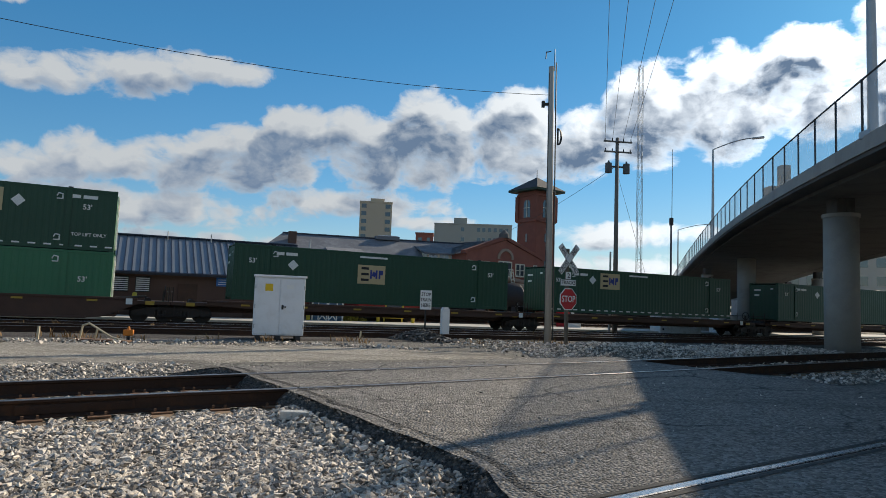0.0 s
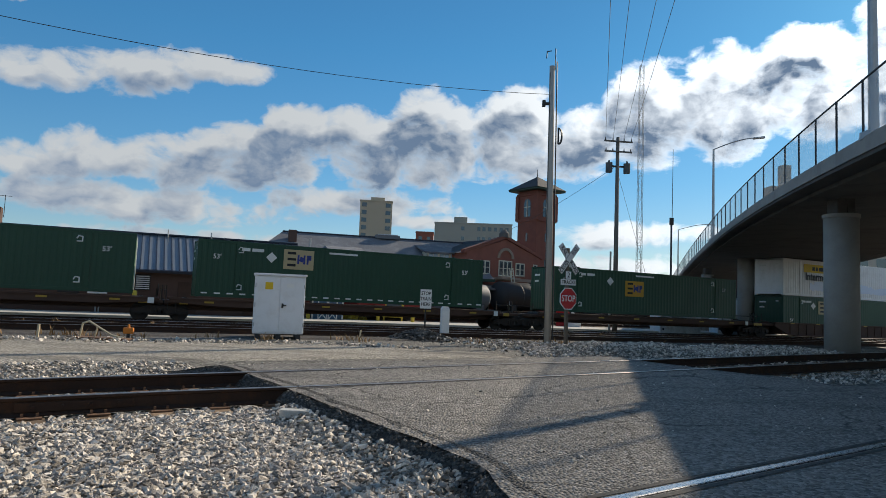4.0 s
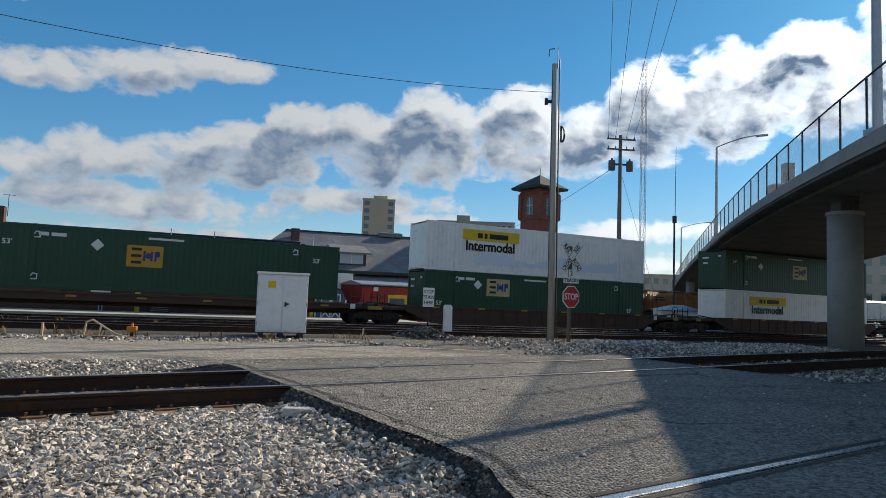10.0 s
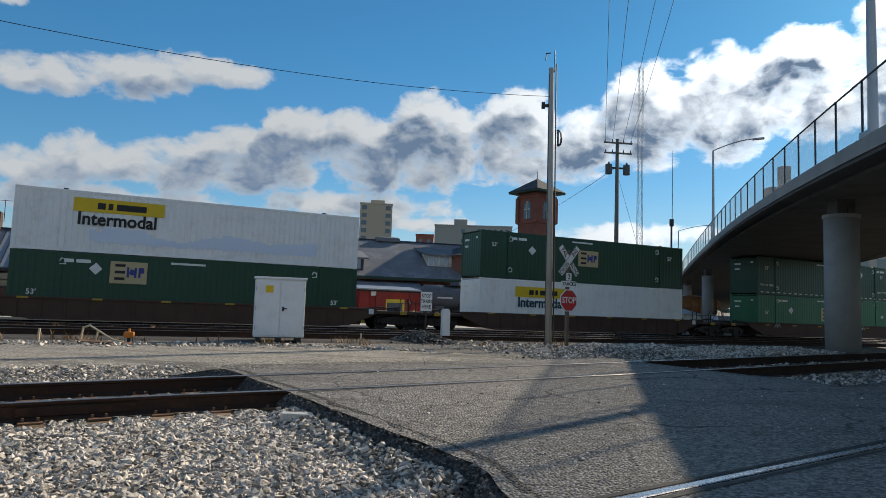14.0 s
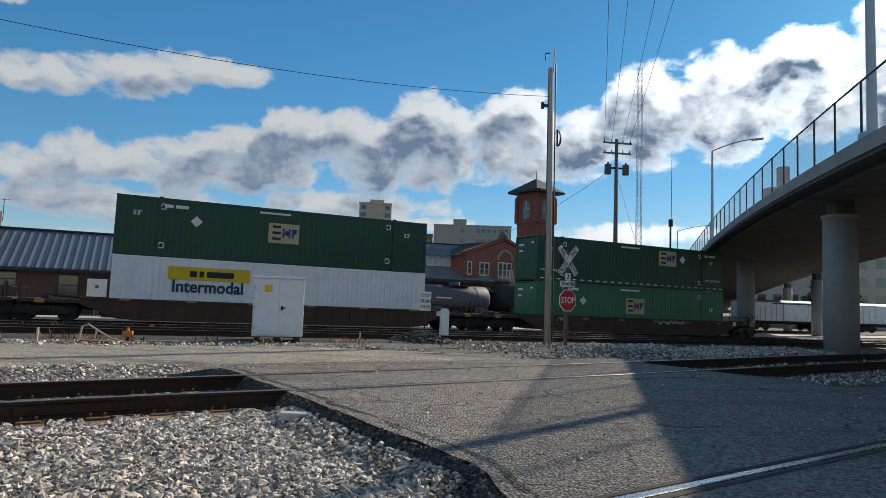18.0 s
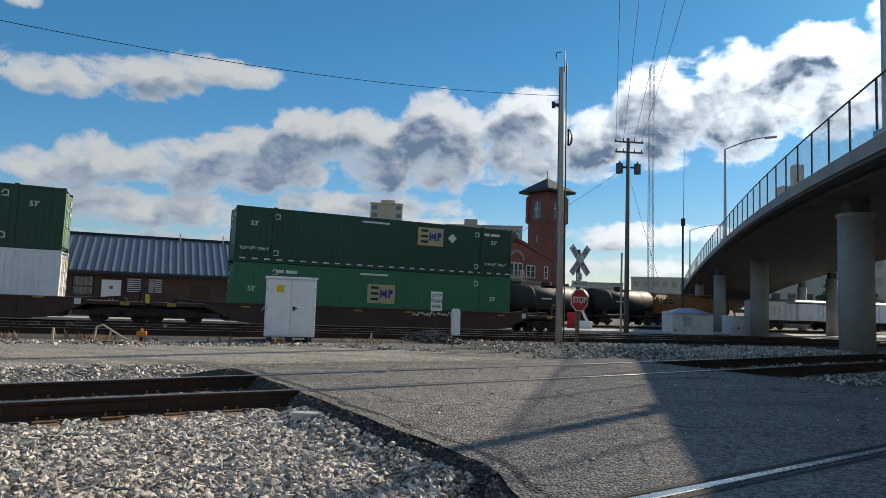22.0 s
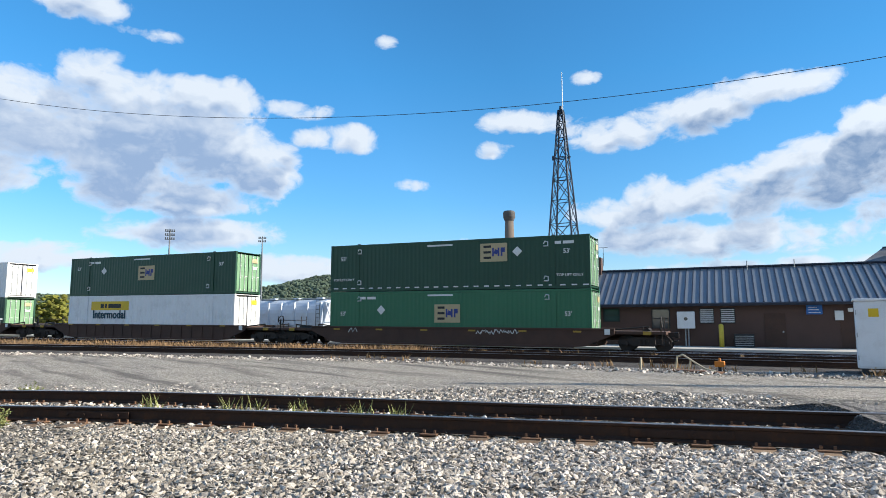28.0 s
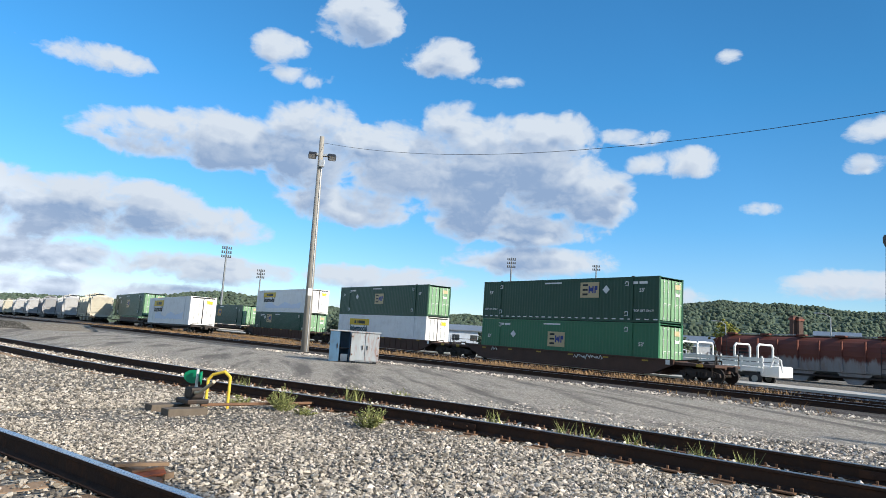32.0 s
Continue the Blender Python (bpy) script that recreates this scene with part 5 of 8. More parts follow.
def build_poles():
    x, y, z = 3.86, 23.88, -0.3
    p = thing("utility_pole", pose(x, y, z), "tall grey weathered timber pole with a cable coil", "utility pole")
    part("pole", rod(B(), (0.0, 0, -0.2), (-0.08, 0.0, 10.45), 0.14, 0.1, 16), "pole_wood", p, smooth=True)
    part("bracket", box(box(B(), -0.42, -0.06, -0.05, 0.05, 8.95, 9.05, 0.01), -0.42, -0.3, -0.06, 0.06, 8.88, 9.12, 0.01), "dark_metal", p)
    coil = B()
    for k in range(3):
        pts = [(0.14 + 0.02 * k + 0.17 * (1 - abs(math.cos(a / 14 * math.pi * 2)) * 0.25) * max(0, math.cos(a / 14 * math.pi * 2 - 0.0)) + 0.04, -0.12 + 0.03 * k, 7.75 + 0.3 * math.sin(a / 14 * math.pi * 2)) for a in range(15)]
        pipe(coil, pts, 0.022, 6)
    part("cable_coil", coil, "cable", p)
    part("riser_pipe", rod(B(), (0.17, -0.08, 0.2), (0.09, -0.08, 10.6), 0.025, 0.025, 6), "dark_metal", p)
    part("antenna", pipe(B(), [(0.04, 0, 10.3), (0.04, 0, 11.15)], 0.018, 6), "dark_metal", p)
    part("top_fitting", pipe(B(), [(-0.3, 0, 10.75), (-0.28, 0, 11.02), (-0.1, 0, 11.05)], 0.02, 6), "dark_metal", p)
    part("ground_wire", rod(B(), (-0.15, -0.1, 0.1), (-0.16, -0.06, 10.2), 0.012, 0.012, 5), "dark_metal", p)
    # second pole with crossarms, coloured dark as a backlit silhouette
    x, y, z = 13.05, 49.4, -0.9
    p = thing("utility_pole", pose(x, y, z, 0, 0, 8), "timber power pole with two crossarms and transformers", "utility pole")
    part("pole", rod(B(), (0, 0, -0.2), (0, 0, 15.1), 0.2, 0.13, 14), "dark_pole", p, smooth=True)
    for zz, l in ((14.75, 1.15), (13.95, 1.1)):
        arm = part("crossarm", box(B(), -l, l, -0.2, -0.08, zz - 0.06, zz + 0.06, 0.01), "dark_pole", p)
        for xx in (-l + 0.1, -0.45, 0.45, l - 0.1):
            part("insulator", rod(rod(B(), (xx, -0.14, zz + 0.06), (xx, -0.14, zz + 0.2), 0.05, 0.04, 8), (xx, -0.14, zz + 0.2), (xx, -0.14, zz + 0.27), 0.03, 0.03, 8), "dark_metal", arm)
    for xx in (-0.72, 0.72):
        part("transformer", rod(rod(B(), (xx, -0.1, 12.3), (xx, -0.1, 13.05), 0.26, 0.26, 14), (xx, -0.1, 13.05), (xx, -0.1, 13.25), 0.1, 0.06, 8), "mast_dark", p)
    part("transformer_beam", box(B(), -0.75, 0.75, -0.08, 0.08, 12.75, 12.87, 0.01), "dark_metal", p)
    part("riser_pipe", rod(B(), (-0.45, -0.05, 0), (-0.42, 0, 6.2), 0.09, 0.07, 8), "pole_wood", p)
    top = (-0.15, -0.14, 15.0)
    # yard pole with floodlights
    x, y, z = -37.15, 0.58, 0.1
    q = thing("floodlight_pole", pose(x, y, z), "tall timber yard pole carrying floodlights", "light pole")
    part("pole", rod(B(), (0, 0, -0.2), (0.0, -0.1, 12.45), 0.23, 0.13, 14), "yard_pole", q, smooth=True)
    part("crossarm", box(B(), -0.1, 0.1, -0.6, 0.65, 11.3, 11.42, 0.01), "galvanized", q)
    for yy in (-0.55, 0.55):
        lampf = part("floodlight", box(B(), -0.2, 0.2, -0.22, 0.22, -0.16, 0.16, 0.05), "dark_metal", q)
        lampf.matrix_local = pose(0.15, yy, 11.25, 0, 35, 12 * yy)
        part("lens", box(B(), 0.2, 0.215, -0.18, 0.18, -0.13, 0.13, 0.0), "sign_back", lampf)
    part("junction_box", box(B(), 0.15, 0.35, -0.15, 0.15, 10.6, 11.0, 0.02), "galvanized", q)
    part("conduit", rod(B(), (0.2, 0.1, 0.1), (0.14, 0, 10.7), 0.03, 0.03, 6), "galvanized", q)
    part("notice", box(B(), 0.2, 0.23, -0.12, 0.12, 3.2, 3.6, 0.0), "sign_white", q)
    wire("overhead_cable", (-37.15, 0.6, 12.2), (3.8, 23.85, 9.05), 2.65, 0.009, "sagging black cable between the yard pole and the crossing pole", 40)
    # power lines that come overhead
    for k, off in enumerate((-1.0, -0.4, 0.45, 1.05)):
        wire("power_line", (13.05 + off, 49.3 + off * 0.14, 14.1), (-3.0 + off * 2.2, -22 + off * 0.3, 16.5 + 0.4 * k), 1.1, 0.012, "thin power line running overhead from the power pole", 24)
    wire("service_wire", (13.0, 49.4, 12.0), (7.0, 68.5, 8.9), 0.25, 0.016, "thin service wire from the power pole to the station", 10)
    wire("guy_wire", (13.05, 49.4, 11.5), (17.6, 52.5, -0.6), 0.0, 0.012, "taut guy wire of the power pole", 4)


build_poles()


def lattice(root, half0, half1, height, levels, leg, brace, mat):
    corners = lambda h, z: [(-h, -h, z), (h, -h, z), (h, h, z), (-h, h, z)]
    zs = [height * (1 - (1 - k / levels) ** 1.25) for k in range(levels + 1)]
    hs = [half0 + (half1 - half0) * z / height for z in zs]
    for c in range(4):
        part("leg", rod(B(), corners(half0, 0)[c], corners(half1, height)[c], leg, leg * 0.7, 6), mat, root)
    for k in range(levels):
        lo, hi = corners(hs[k], zs[k]), corners(hs[k + 1], zs[k + 1])
        for c in range(4):
            d = (c + 1) % 4
            for a, b in ((lo[c], hi[d]), (lo[d], hi[c]), (hi[c], hi[d])):
                part("brace", rod(B(), a, b, brace, brace, 4, False), mat, root)


def build_masts():
    x, y = -52.0, 66.9
    m = thing("lattice_mast", pose(x, y, 0, 0, 0, 20), "dark steel lattice radio mast with a whip antenna", "radio mast")
    lattice(m, 2.35, 0.3, 29.0, 10, 0.14, 0.055, "mast_paint")
    part("antenna", rod(B(), (0.25, 0, 28.5), (0.25, 0, 34.2), 0.06, 0.05, 8), "sign_white", m, "white whip antenna")
    part("top_cap", rod(B(), (0, 0, 28.6), (0, 0, 29.6), 0.35, 0.18, 8), "mast_paint", m)
    for zz in (19.5, 22.5):
        part("side_bracket", box(B(), -1.2, 1.2, -0.06, 0.06, zz, zz + 0.12), "mast_paint", m)
        part("side_drum", rod(B(), (-1.2, 0, zz - 0.1), (-1.2, 0, zz + 0.5), 0.16, 0.16, 8), "mast_paint", m)
    m = thing("lattice_mast", pose(43.0, 143.3, -1), "slender guyed lattice radio tower behind the station", "radio mast")
    lattice(m, 0.55, 0.45, 56.5, 22, 0.045, 0.02, "mast_grey")
    m = thing("whip_antenna", pose(18.6, 53.2, -0.9), "thin whip antenna on a steel pole beside the hut", "antenna")
    part("pole", rod(B(), (0, 0, 0), (0, 0, 9.3), 0.09, 0.08, 8), "mast_paint", m)
    part("whip", rod(B(), (0.05, 0, 9.0), (0.08, 0, 15.3), 0.03, 0.02, 6), "dark_metal", m)
    part("clamp", box(B(), -0.14, 0.16, -0.1, 0.1, 8.9, 9.5, 0.01), "dark_metal", m)
    # brick chimney
    c = thing("factory_chimney", pose(-108.4, 117.8, -1), "tall tapered buff brick factory chimney", "chimney")
    part("shaft", rod(B(), (0, 0, 0), (0, 0, 27.2), 1.85, 1.05, 24), "chimney", c, smooth=True)
    part("crown", rod(rod(rod(B(), (0, 0, 27.0), (0, 0, 28.0), 1.1, 1.5, 24), (0, 0, 28.0), (0, 0, 29.0), 1.5, 1.5, 24), (0, 0, 29.0), (0, 0, 29.5), 1.5, 1.3, 24), "concrete_dark", c)
    # stadium floodlight towers
    for a, e, d, n in ((71.6, 7.75, 260, 3), (64.25, 7.4, 300, 2), (96.3, 6.9, 240, 3), (93.35, 5.2, 300, 3), (69.3, 5.6, 330, 2)):
        px, py, top = -d * math.sin(radians(a)), d * math.cos(radians(a)), 1.25 + d * math.tan(radians(e))
        t = thing("floodlight_tower", pose(px, py, -0.5, 0, 0, a), "tall steel sports floodlight tower far off", "floodlight tower", "sports floodlights")
        part("pole", rod(B(), (0, 0, 0), (0, 0, top), 0.45, 0.25, 8), "mast_grey", t)
        for k in range(n):
            bar = part("lamp_bar", box(B(), -1.7, 1.7, -0.1, 0.1, top - 1.1 - k * 1.5, top - 0.98 - k * 1.5), "mast_dark", t)
            for j in range(5):
                part("lamp", box(B(), -1.7 + j * 0.73, -1.24 + j * 0.73, -0.3, 0.2, top - 0.98 - k * 1.5, top - 0.2 - k * 1.5, 0.05), "mast_dark", bar)


build_masts()


# ---- depot: low brown brick building with a seamed metal roof ----
def framed_window(parent, x, z, w, h, y=0.0, bars=1, frame="cream", sill=True, t=0.06):
    win = part("window", box(B(), x - w / 2, x + w / 2, y - 0.012, y + 0.02, z, z + h), "pane", parent)
    bm = B()
    for a in ((x - w / 2 - t, x + w / 2 + t, z - t, z), (x - w / 2 - t, x + w / 2 + t, z + h, z + h + t), (x - w / 2 - t, x - w / 2, z, z + h), (x + w / 2, x + w / 2 + t, z, z + h)):
        box(bm, a[0], a[1], y - 0.05, y + 0.02, a[2], a[3])
    for k in range(bars):
        xx = x - w / 2 + w * (k + 1) / (bars + 1)
        box(bm, xx - t * 0.7, xx + t * 0.7, y - 0.045, y + 0.02, z, z + h)
    box(bm, x - w / 2, x + w / 2, y - 0.045, y + 0.02, z + h / 2 - 0.03, z + h / 2 + 0.03)
    part("window_frame", bm, frame, win)
    if sill:
        part("window_sill", box(B(), x - w / 2 - 0.12, x + w / 2 + 0.12, y - 0.12, y + 0.02, z - 0.16, z - t), "stone_trim", win)
    return win


def build_depot():
    ox, oy = mainxy(0, 44.0)
    d = thing("depot_building", pose(ox, oy, -0.5, 0, 0, ANG), "low brown brick depot with a blue-grey seamed metal roof", "building")
    x0, x1, depth, eave = -8.5, 10.1, 8.2, 3.0
    wall = part("front_wall", box(B(), x0, x1, 0, 0.25, 0, eave), "brick_brown", d)
    part("side_wall", prism(B(), [(0, 0), (depth, 0), (depth, eave), (depth / 2, eave + 2.25), (0, eave)], x0, x0 + 0.25, "x"), "brick_brown", d)
    part("side_wall", prism(B(), [(0.0, 0), (depth, 0), (depth, eave), (depth / 2, eave + 2.2), (0.0, eave)], x1 - 0.25, x1, "x"), "brick_brown", d)
    part("back_wall", box(B(), x0, x1, depth - 0.25, depth, 0, eave), "brick_brown", d)
    rise, over = 2.25, 0.5
    sl = math.atan2(rise, depth / 2)
    run = math.hypot(rise, depth / 2) + over
    for side in (0, 1):
        bm = box(B(), x0, x1 + 0.2, -run, 0, -0.05, 0.0)
        roof = part("roof", bm, "roof_metal", d)
        roof.matrix_local = (pose(0, depth / 2, eave + rise + 0.06) if not side else pose(x0 + x1 + 0.2, depth / 2, eave + rise + 0.06, 0, 0, 180)) @ Matrix.Rotation(sl, 4, "X")
        if not side:
            seam = bpy.data.meshes.new("seam")
            sb = box(B(), -0.03, 0.03, -run, 0, 0.0, 0.07)
            sb.to_mesh(seam)
            sb.free()
            seam.materials.append(M["roof_trim"])
            k = x0 + 0.2
            while k < x1 + 0.15:
                shared("seam", seam, roof, pose(k, 0, 0.001))
                k += 0.452
            part("gutter", box(B(), x0, x1 + 0.2, -run - 0.12, -run + 0.02, -0.16, 0.02, 0.02), "roof_trim", roof)
    part("ridge_cap", box(B(), x0, x1 + 0.2, depth / 2 - 0.16, depth / 2 + 0.16, eave + rise + 0.05, eave + rise + 0.16, 0.02), "roof_trim", d)
    # gable parapet with a stub chimney at the west end
    par = part("parapet", prism(B(), [(-0.35, eave - 0.3), (depth / 2, eave + rise + 0.45), (depth / 2, eave + rise - 0.1), (-0.35, eave - 0.9)], x0 - 0.18, x0 + 0.1, "x"), "stone_trim", d)
    part("chimney", box(B(), x0 - 0.22, x0 + 0.3, depth / 2 - 0.5, depth / 2 + 0.3, eave + rise - 0.2, eave + rise + 1.1, 0.03), "brick_brown", d)
    part("roof_antenna", pipe(pipe(B(), [(x0 + 0.4, depth / 2, eave + rise + 0.5), (x0 + 0.4, depth / 2, eave + rise + 1.9)], 0.02, 5), [(x0 + 0.1, depth / 2, eave + rise + 1.85), (x0 + 0.75, depth / 2, eave + rise + 1.85)], 0.015, 5), "dark_metal", d)
    for x in (1.4, 4.2):
        part("roof_vent", pipe(B(), [(x, depth / 2 - 0.4, eave + rise - 0.3), (x, depth / 2 - 0.4, eave + rise + 0.45)], 0.035, 6), "galvanized", d)
    for x, w, h, z in ((-7.0, 0.95, 0.75, 1.75), (-3.9, 1.0, 1.15, 1.3)):
        framed_window(d, x, z, w, h, 0.0, 0, "dark_metal", False)
    for x in (-1.15, 0.05):
        lou = part("louvre", box(B(), x - 0.42, x + 0.42, -0.06, 0.0, 1.55, 2.5, 0.01), "dark_metal", d)
        for k in range(7):
            part("slat", box(B(), x - 0.38, x + 0.38, -0.1, -0.05, 1.62 + 0.125 * k, 1.68 + 0.125 * k, 0.0), "shed_white", lou)
    for x, w in ((2.65, 1.15), (6.6, 1.1)):
        door = part("door", box(B(), x - w / 2, x + w / 2, -0.04, 0.0, 0.02, 2.15, 0.01), "brick_brown", d, "brown-painted steel door")
        door.data.materials[0] = M["rust_brown"]
        part("door_handle", box(B(), x + w / 2 - 0.2, x + w / 2 - 0.12, -0.1, -0.04, 1.0, 1.1, 0.01), "sign_back", door)
    part("wall_lamp", box(B(), 6.45, 6.7, -0.22, 0.0, 2.2, 2.42, 0.04), "sign_white", d)
    # things on and before the front
    b = thing("notice_board", pose(*mainxy(4.75, 43.93), 1.85, 0, 0, ANG), "bright blue notice board on the depot wall", "sign")
    part("board", box(B(), -0.42, 0.42, -0.03, 0.03, -0.28, 0.28, 0.01), "blue_sign", b)
    for k in range(3):
        part("text_bar", box(B(), -0.3, 0.15 + 0.08 * k, -0.036, -0.03, 0.12 - 0.15 * k, 0.16 - 0.15 * k), "sign_white", b)
    b = thing("notice_board", pose(*mainxy(6.0, 43.93), 1.5, 0, 0, ANG), "small white notice on the depot wall", "sign")
    part("board", box(B(), -0.22, 0.22, -0.03, 0.02, -0.28, 0.28, 0.005), "sign_white", b)
    e = thing("meter_cabinet", pose(*mainxy(-2.35, 43.4), -0.4, 0, 0, ANG), "pale blue electric meter cabinet on two legs", "electric cabinet")
    part("cabinet", box(B(), -0.52, 0.52, -0.2, 0.2, 1.15, 2.2, 0.03), "cabinet_paint", e)
    for x in (-0.05, 0.12):
        part("conduit", rod(B(), (x, 0, -0.1), (x, 0, 1.2), 0.045, 0.045, 8), "galvanized", e)
    part("dial", rod(B(), (0, -0.2, 1.75), (0, -0.25, 1.75), 0.11, 0.11, 14), "pane", e)
    for s_, n_, lab in ((-0.35, 43.0, "yellow safety post before the depot"), (-9.0, 42.5, "yellow safety post at the depot corner")):
        y = thing("bollard", pose(*mainxy(s_, n_), -0.45), lab, "bollard", "yellow bollards")
        part("post", rod(B(), (0, 0, -0.1), (0, 0, 1.4), 0.14, 0.14, 16), "yellow_paint", y, smooth=True)
        part("cap", rod(B(), (0, 0, 1.4), (0, 0, 1.48), 0.14, 0.06, 16), "yellow_paint", y)
    a = thing("air_conditioner", pose(*mainxy(0.9, 43.3), -0.42, 0, 0, ANG), "grey air conditioning unit on the ground", "air conditioner")
    part("casing", box(B(), -0.55, 0.55, -0.35, 0.35, 0.05, 0.85, 0.03), "dark_metal", a)
    for k in range(6):
        part("grille_bar", box(B(), -0.5, 0.5, -0.375, -0.35, 0.15 + 0.11 * k, 0.18 + 0.11 * k), "galvanized", a)
    part("pad", box(B(), -0.65, 0.65, -0.45, 0.45, -0.1, 0.05, 0.01), "concrete", a)


build_depot()


# ---- station: brick gable, slate roofs, tower ----
def build_station():
    w0 = (-17.2, 54.5)
    wing = thing("station_building", pose(w0[0], w0[1], -0.6, 0, 0, 18), "old red brick railway station wing with slate hipped roofs", "building")
    ln, dp, ev, rg = 22.0, 11.5, 3.9, 7.6
    part("front_wall", box(B(), 0, ln, 0, 0.35, 0, ev), "brick", wing)
    part("end_wall", box(B(), 0, 0.35, 0.35, dp, 0, ev), "brick", wing)
    part("back_wall", box(B(), 0, ln, dp - 0.35, dp, 0, ev), "brick", wing)
    bm = B()
    o = 0.8
    v = [bm.verts.new(p) for p in ((-o, -o, ev - 0.1), (ln + o, -o, ev - 0.1), (ln + o, dp + o, ev - 0.1), (-o, dp + o, ev - 0.1), (dp * 0.32, dp / 2, rg), (ln, dp / 2, rg))]
    for f in ((0, 1, 5, 4), (1, 2, 5), (2, 3, 4, 5), (3, 0, 4), (3, 2, 1, 0)):
        bm.faces.new([v[i] for i in f])
    part("roof", bm, "slate", wing, "blue-grey slate hipped roof")
    part("ridge_cap", box(B(), dp * 0.32, ln, dp / 2 - 0.12, dp / 2 + 0.12, rg - 0.03, rg + 0.1, 0.02), "roof_trim", wing)
    part("fascia_board", box(B(), -o, ln + o, -o - 0.05, -o + 0.02, ev - 0.35, ev - 0.08), "green_trim", wing)
    part("lower_roof", prism(B(), [(-3.0, 2.55), (0.0, 3.5), (0.0, 3.38), (-3.0, 2.4)], 4.5, 15.5, "x"), "slate", wing, "dark porch roof")
    part("porch_beam", box(B(), 4.5, 15.5, -2.95, -2.75, 2.1, 2.42), "green_trim", wing)
    for k in range(5):
        part("porch_post", box(B(), 4.7 + 2.6 * k, 4.9 + 2.6 * k, -2.95, -2.75, 0, 2.15, 0.02), "green_trim", wing)
    for x in (3.0, 6.5, 10.0, 13.5, 17.0):
        framed_window(wing, x, 0.9, 1.1, 1.7, 0.0, 1)
    part("roof_chimney", box(B(), 4.1, 4.85, dp / 2 - 1.9, dp / 2 - 1.1, rg - 1.4, rg + 0.05, 0.04), "brick_brown", wing, "squat brick chimney")
    # dormers on the front slope
    sl = (rg - ev) / (dp / 2 + o)
    for x, w, nw in ((9.15, 2.6, 1), (19.0, 4.4, 4)):
        y = 0.1 if nw == 1 else 1.4
        z = ev + (y + o) * sl - 0.2
        dm = part("dormer", box(B(), x - w / 2, x + w / 2, y, y + 3.0, z, z + 1.35), "slate_dark" if nw == 1 else "cream", wing)
        part("dormer_roof", prism(B(), [(y - 0.45, z + 1.25), (y + 3.6, z + 2.15), (y + 3.6, z + 2.0), (y - 0.45, z + 1.1)], x - w / 2 - 0.4, x + w / 2 + 0.4, "x"), "slate", dm)
        for k in range(nw):
            cx = x - w / 2 + w * (k + 0.5) / nw
            part("pane", box(B(), cx - w / nw * 0.4, cx + w / nw * 0.4, y - 0.03, y, z + 0.25, z + 1.12), "pane_bright", dm)
            part("glazing_bar", box(B(), cx - 0.025, cx + 0.025, y - 0.05, y - 0.02, z + 0.25, z + 1.12), "cream", dm)
    part("ridge_vent", box(B(), 12.6, 15.0, dp / 2 - 0.5, dp / 2 + 0.3, rg - 0.1, rg + 0.28, 0.04), "slate", wing)
    part("vent_lid", box(B(), 12.9, 14.8, dp / 2 - 0.45, dp / 2 + 0.2, rg + 0.28, rg + 0.36, 0.02), "shed_white", wing, "pale sheet lid of the ridge vent")
    # gabled block
    gx, gy = 2.0, 60.0
    hd = 38.0
    g_ = thing("station_building", pose(gx, gy, -0.6, 0, 0, hd), "red brick station gable with cream windows and a carved arch", "building")
    W2, ev2, ap = 9.8, 6.25, 7.8
    part("front_wall", prism(B(), [(0, 0), (W2, 0), (W2, ev2), (W2 / 2, ap), (0, ev2)], 0, 0.4), "brick", g_)
    part("side_wall", box(B(), 0, 0.4, 0.4, 12, 0, ev2), "brick", g_)
    part("side_wall", box(B(), W2 - 0.4, W2, 0.4, 12, 0, ev2), "brick", g_)
    bm = B()
    for a, b in (((-0.5, ev2 - 0.1), (W2 / 2, ap + 0.1)), ((W2 / 2, ap + 0.1), (W2 + 0.5, ev2 - 0.1))):
        vs = [bm.verts.new(p) for p in ((a[0], 0.15, a[1]), (b[0], 0.15, b[1]), (b[0], 12.2, b[1]), (a[0], 12.2, a[1]))]
        bm.faces.new(vs)
    bmesh.ops.solidify(bm, geom=bm.faces[:], thickness=0.12)
    part("roof", bm, "slate", g_)
    for sgn in (0, 1):
        x0, x1 = (0, W2 / 2) if not sgn else (W2, W2 / 2)
        part("coping", prism(B(), [(x0 - (0.3 if not sgn else -0.3), ev2 - 0.1), (x1, ap + 0.1), (x1, ap + 0.42), (x0 - (0.3 if not sgn else -0.3), ev2 + 0.22)], -0.12, 0.5), "brick", g_)
    part("finial", rod(rod(B(), (W2 / 2, 0.2, ap + 0.2), (W2 / 2, 0.2, ap + 0.6), 0.55, 0.5, 12), (W2 / 2, 0.2, ap + 0.6), (W2 / 2, 0.2, ap + 1.0), 0.5, 0.12, 12), "concrete_dark", g_)
    part("string_course", box(B(), -0.05, W2 + 0.05, -0.1, 0.02, 3.75, 4.05, 0.01), "stone_trim", g_)
    for x, w, n in ((0.45, 0.35, 0), (2.3, 1.05, 1), (4.95, 1.6, 2), (6.95, 1.05, 1), (9.1, 0.35, 0)):
        framed_window(g_, x, 4.42 if n != 2 else 4.3, w, 1.08 if n != 2 else 1.35, 0.0, n, t=0.1)
        framed_window(g_, x, 0.9, w, 1.9, 0.0, n)
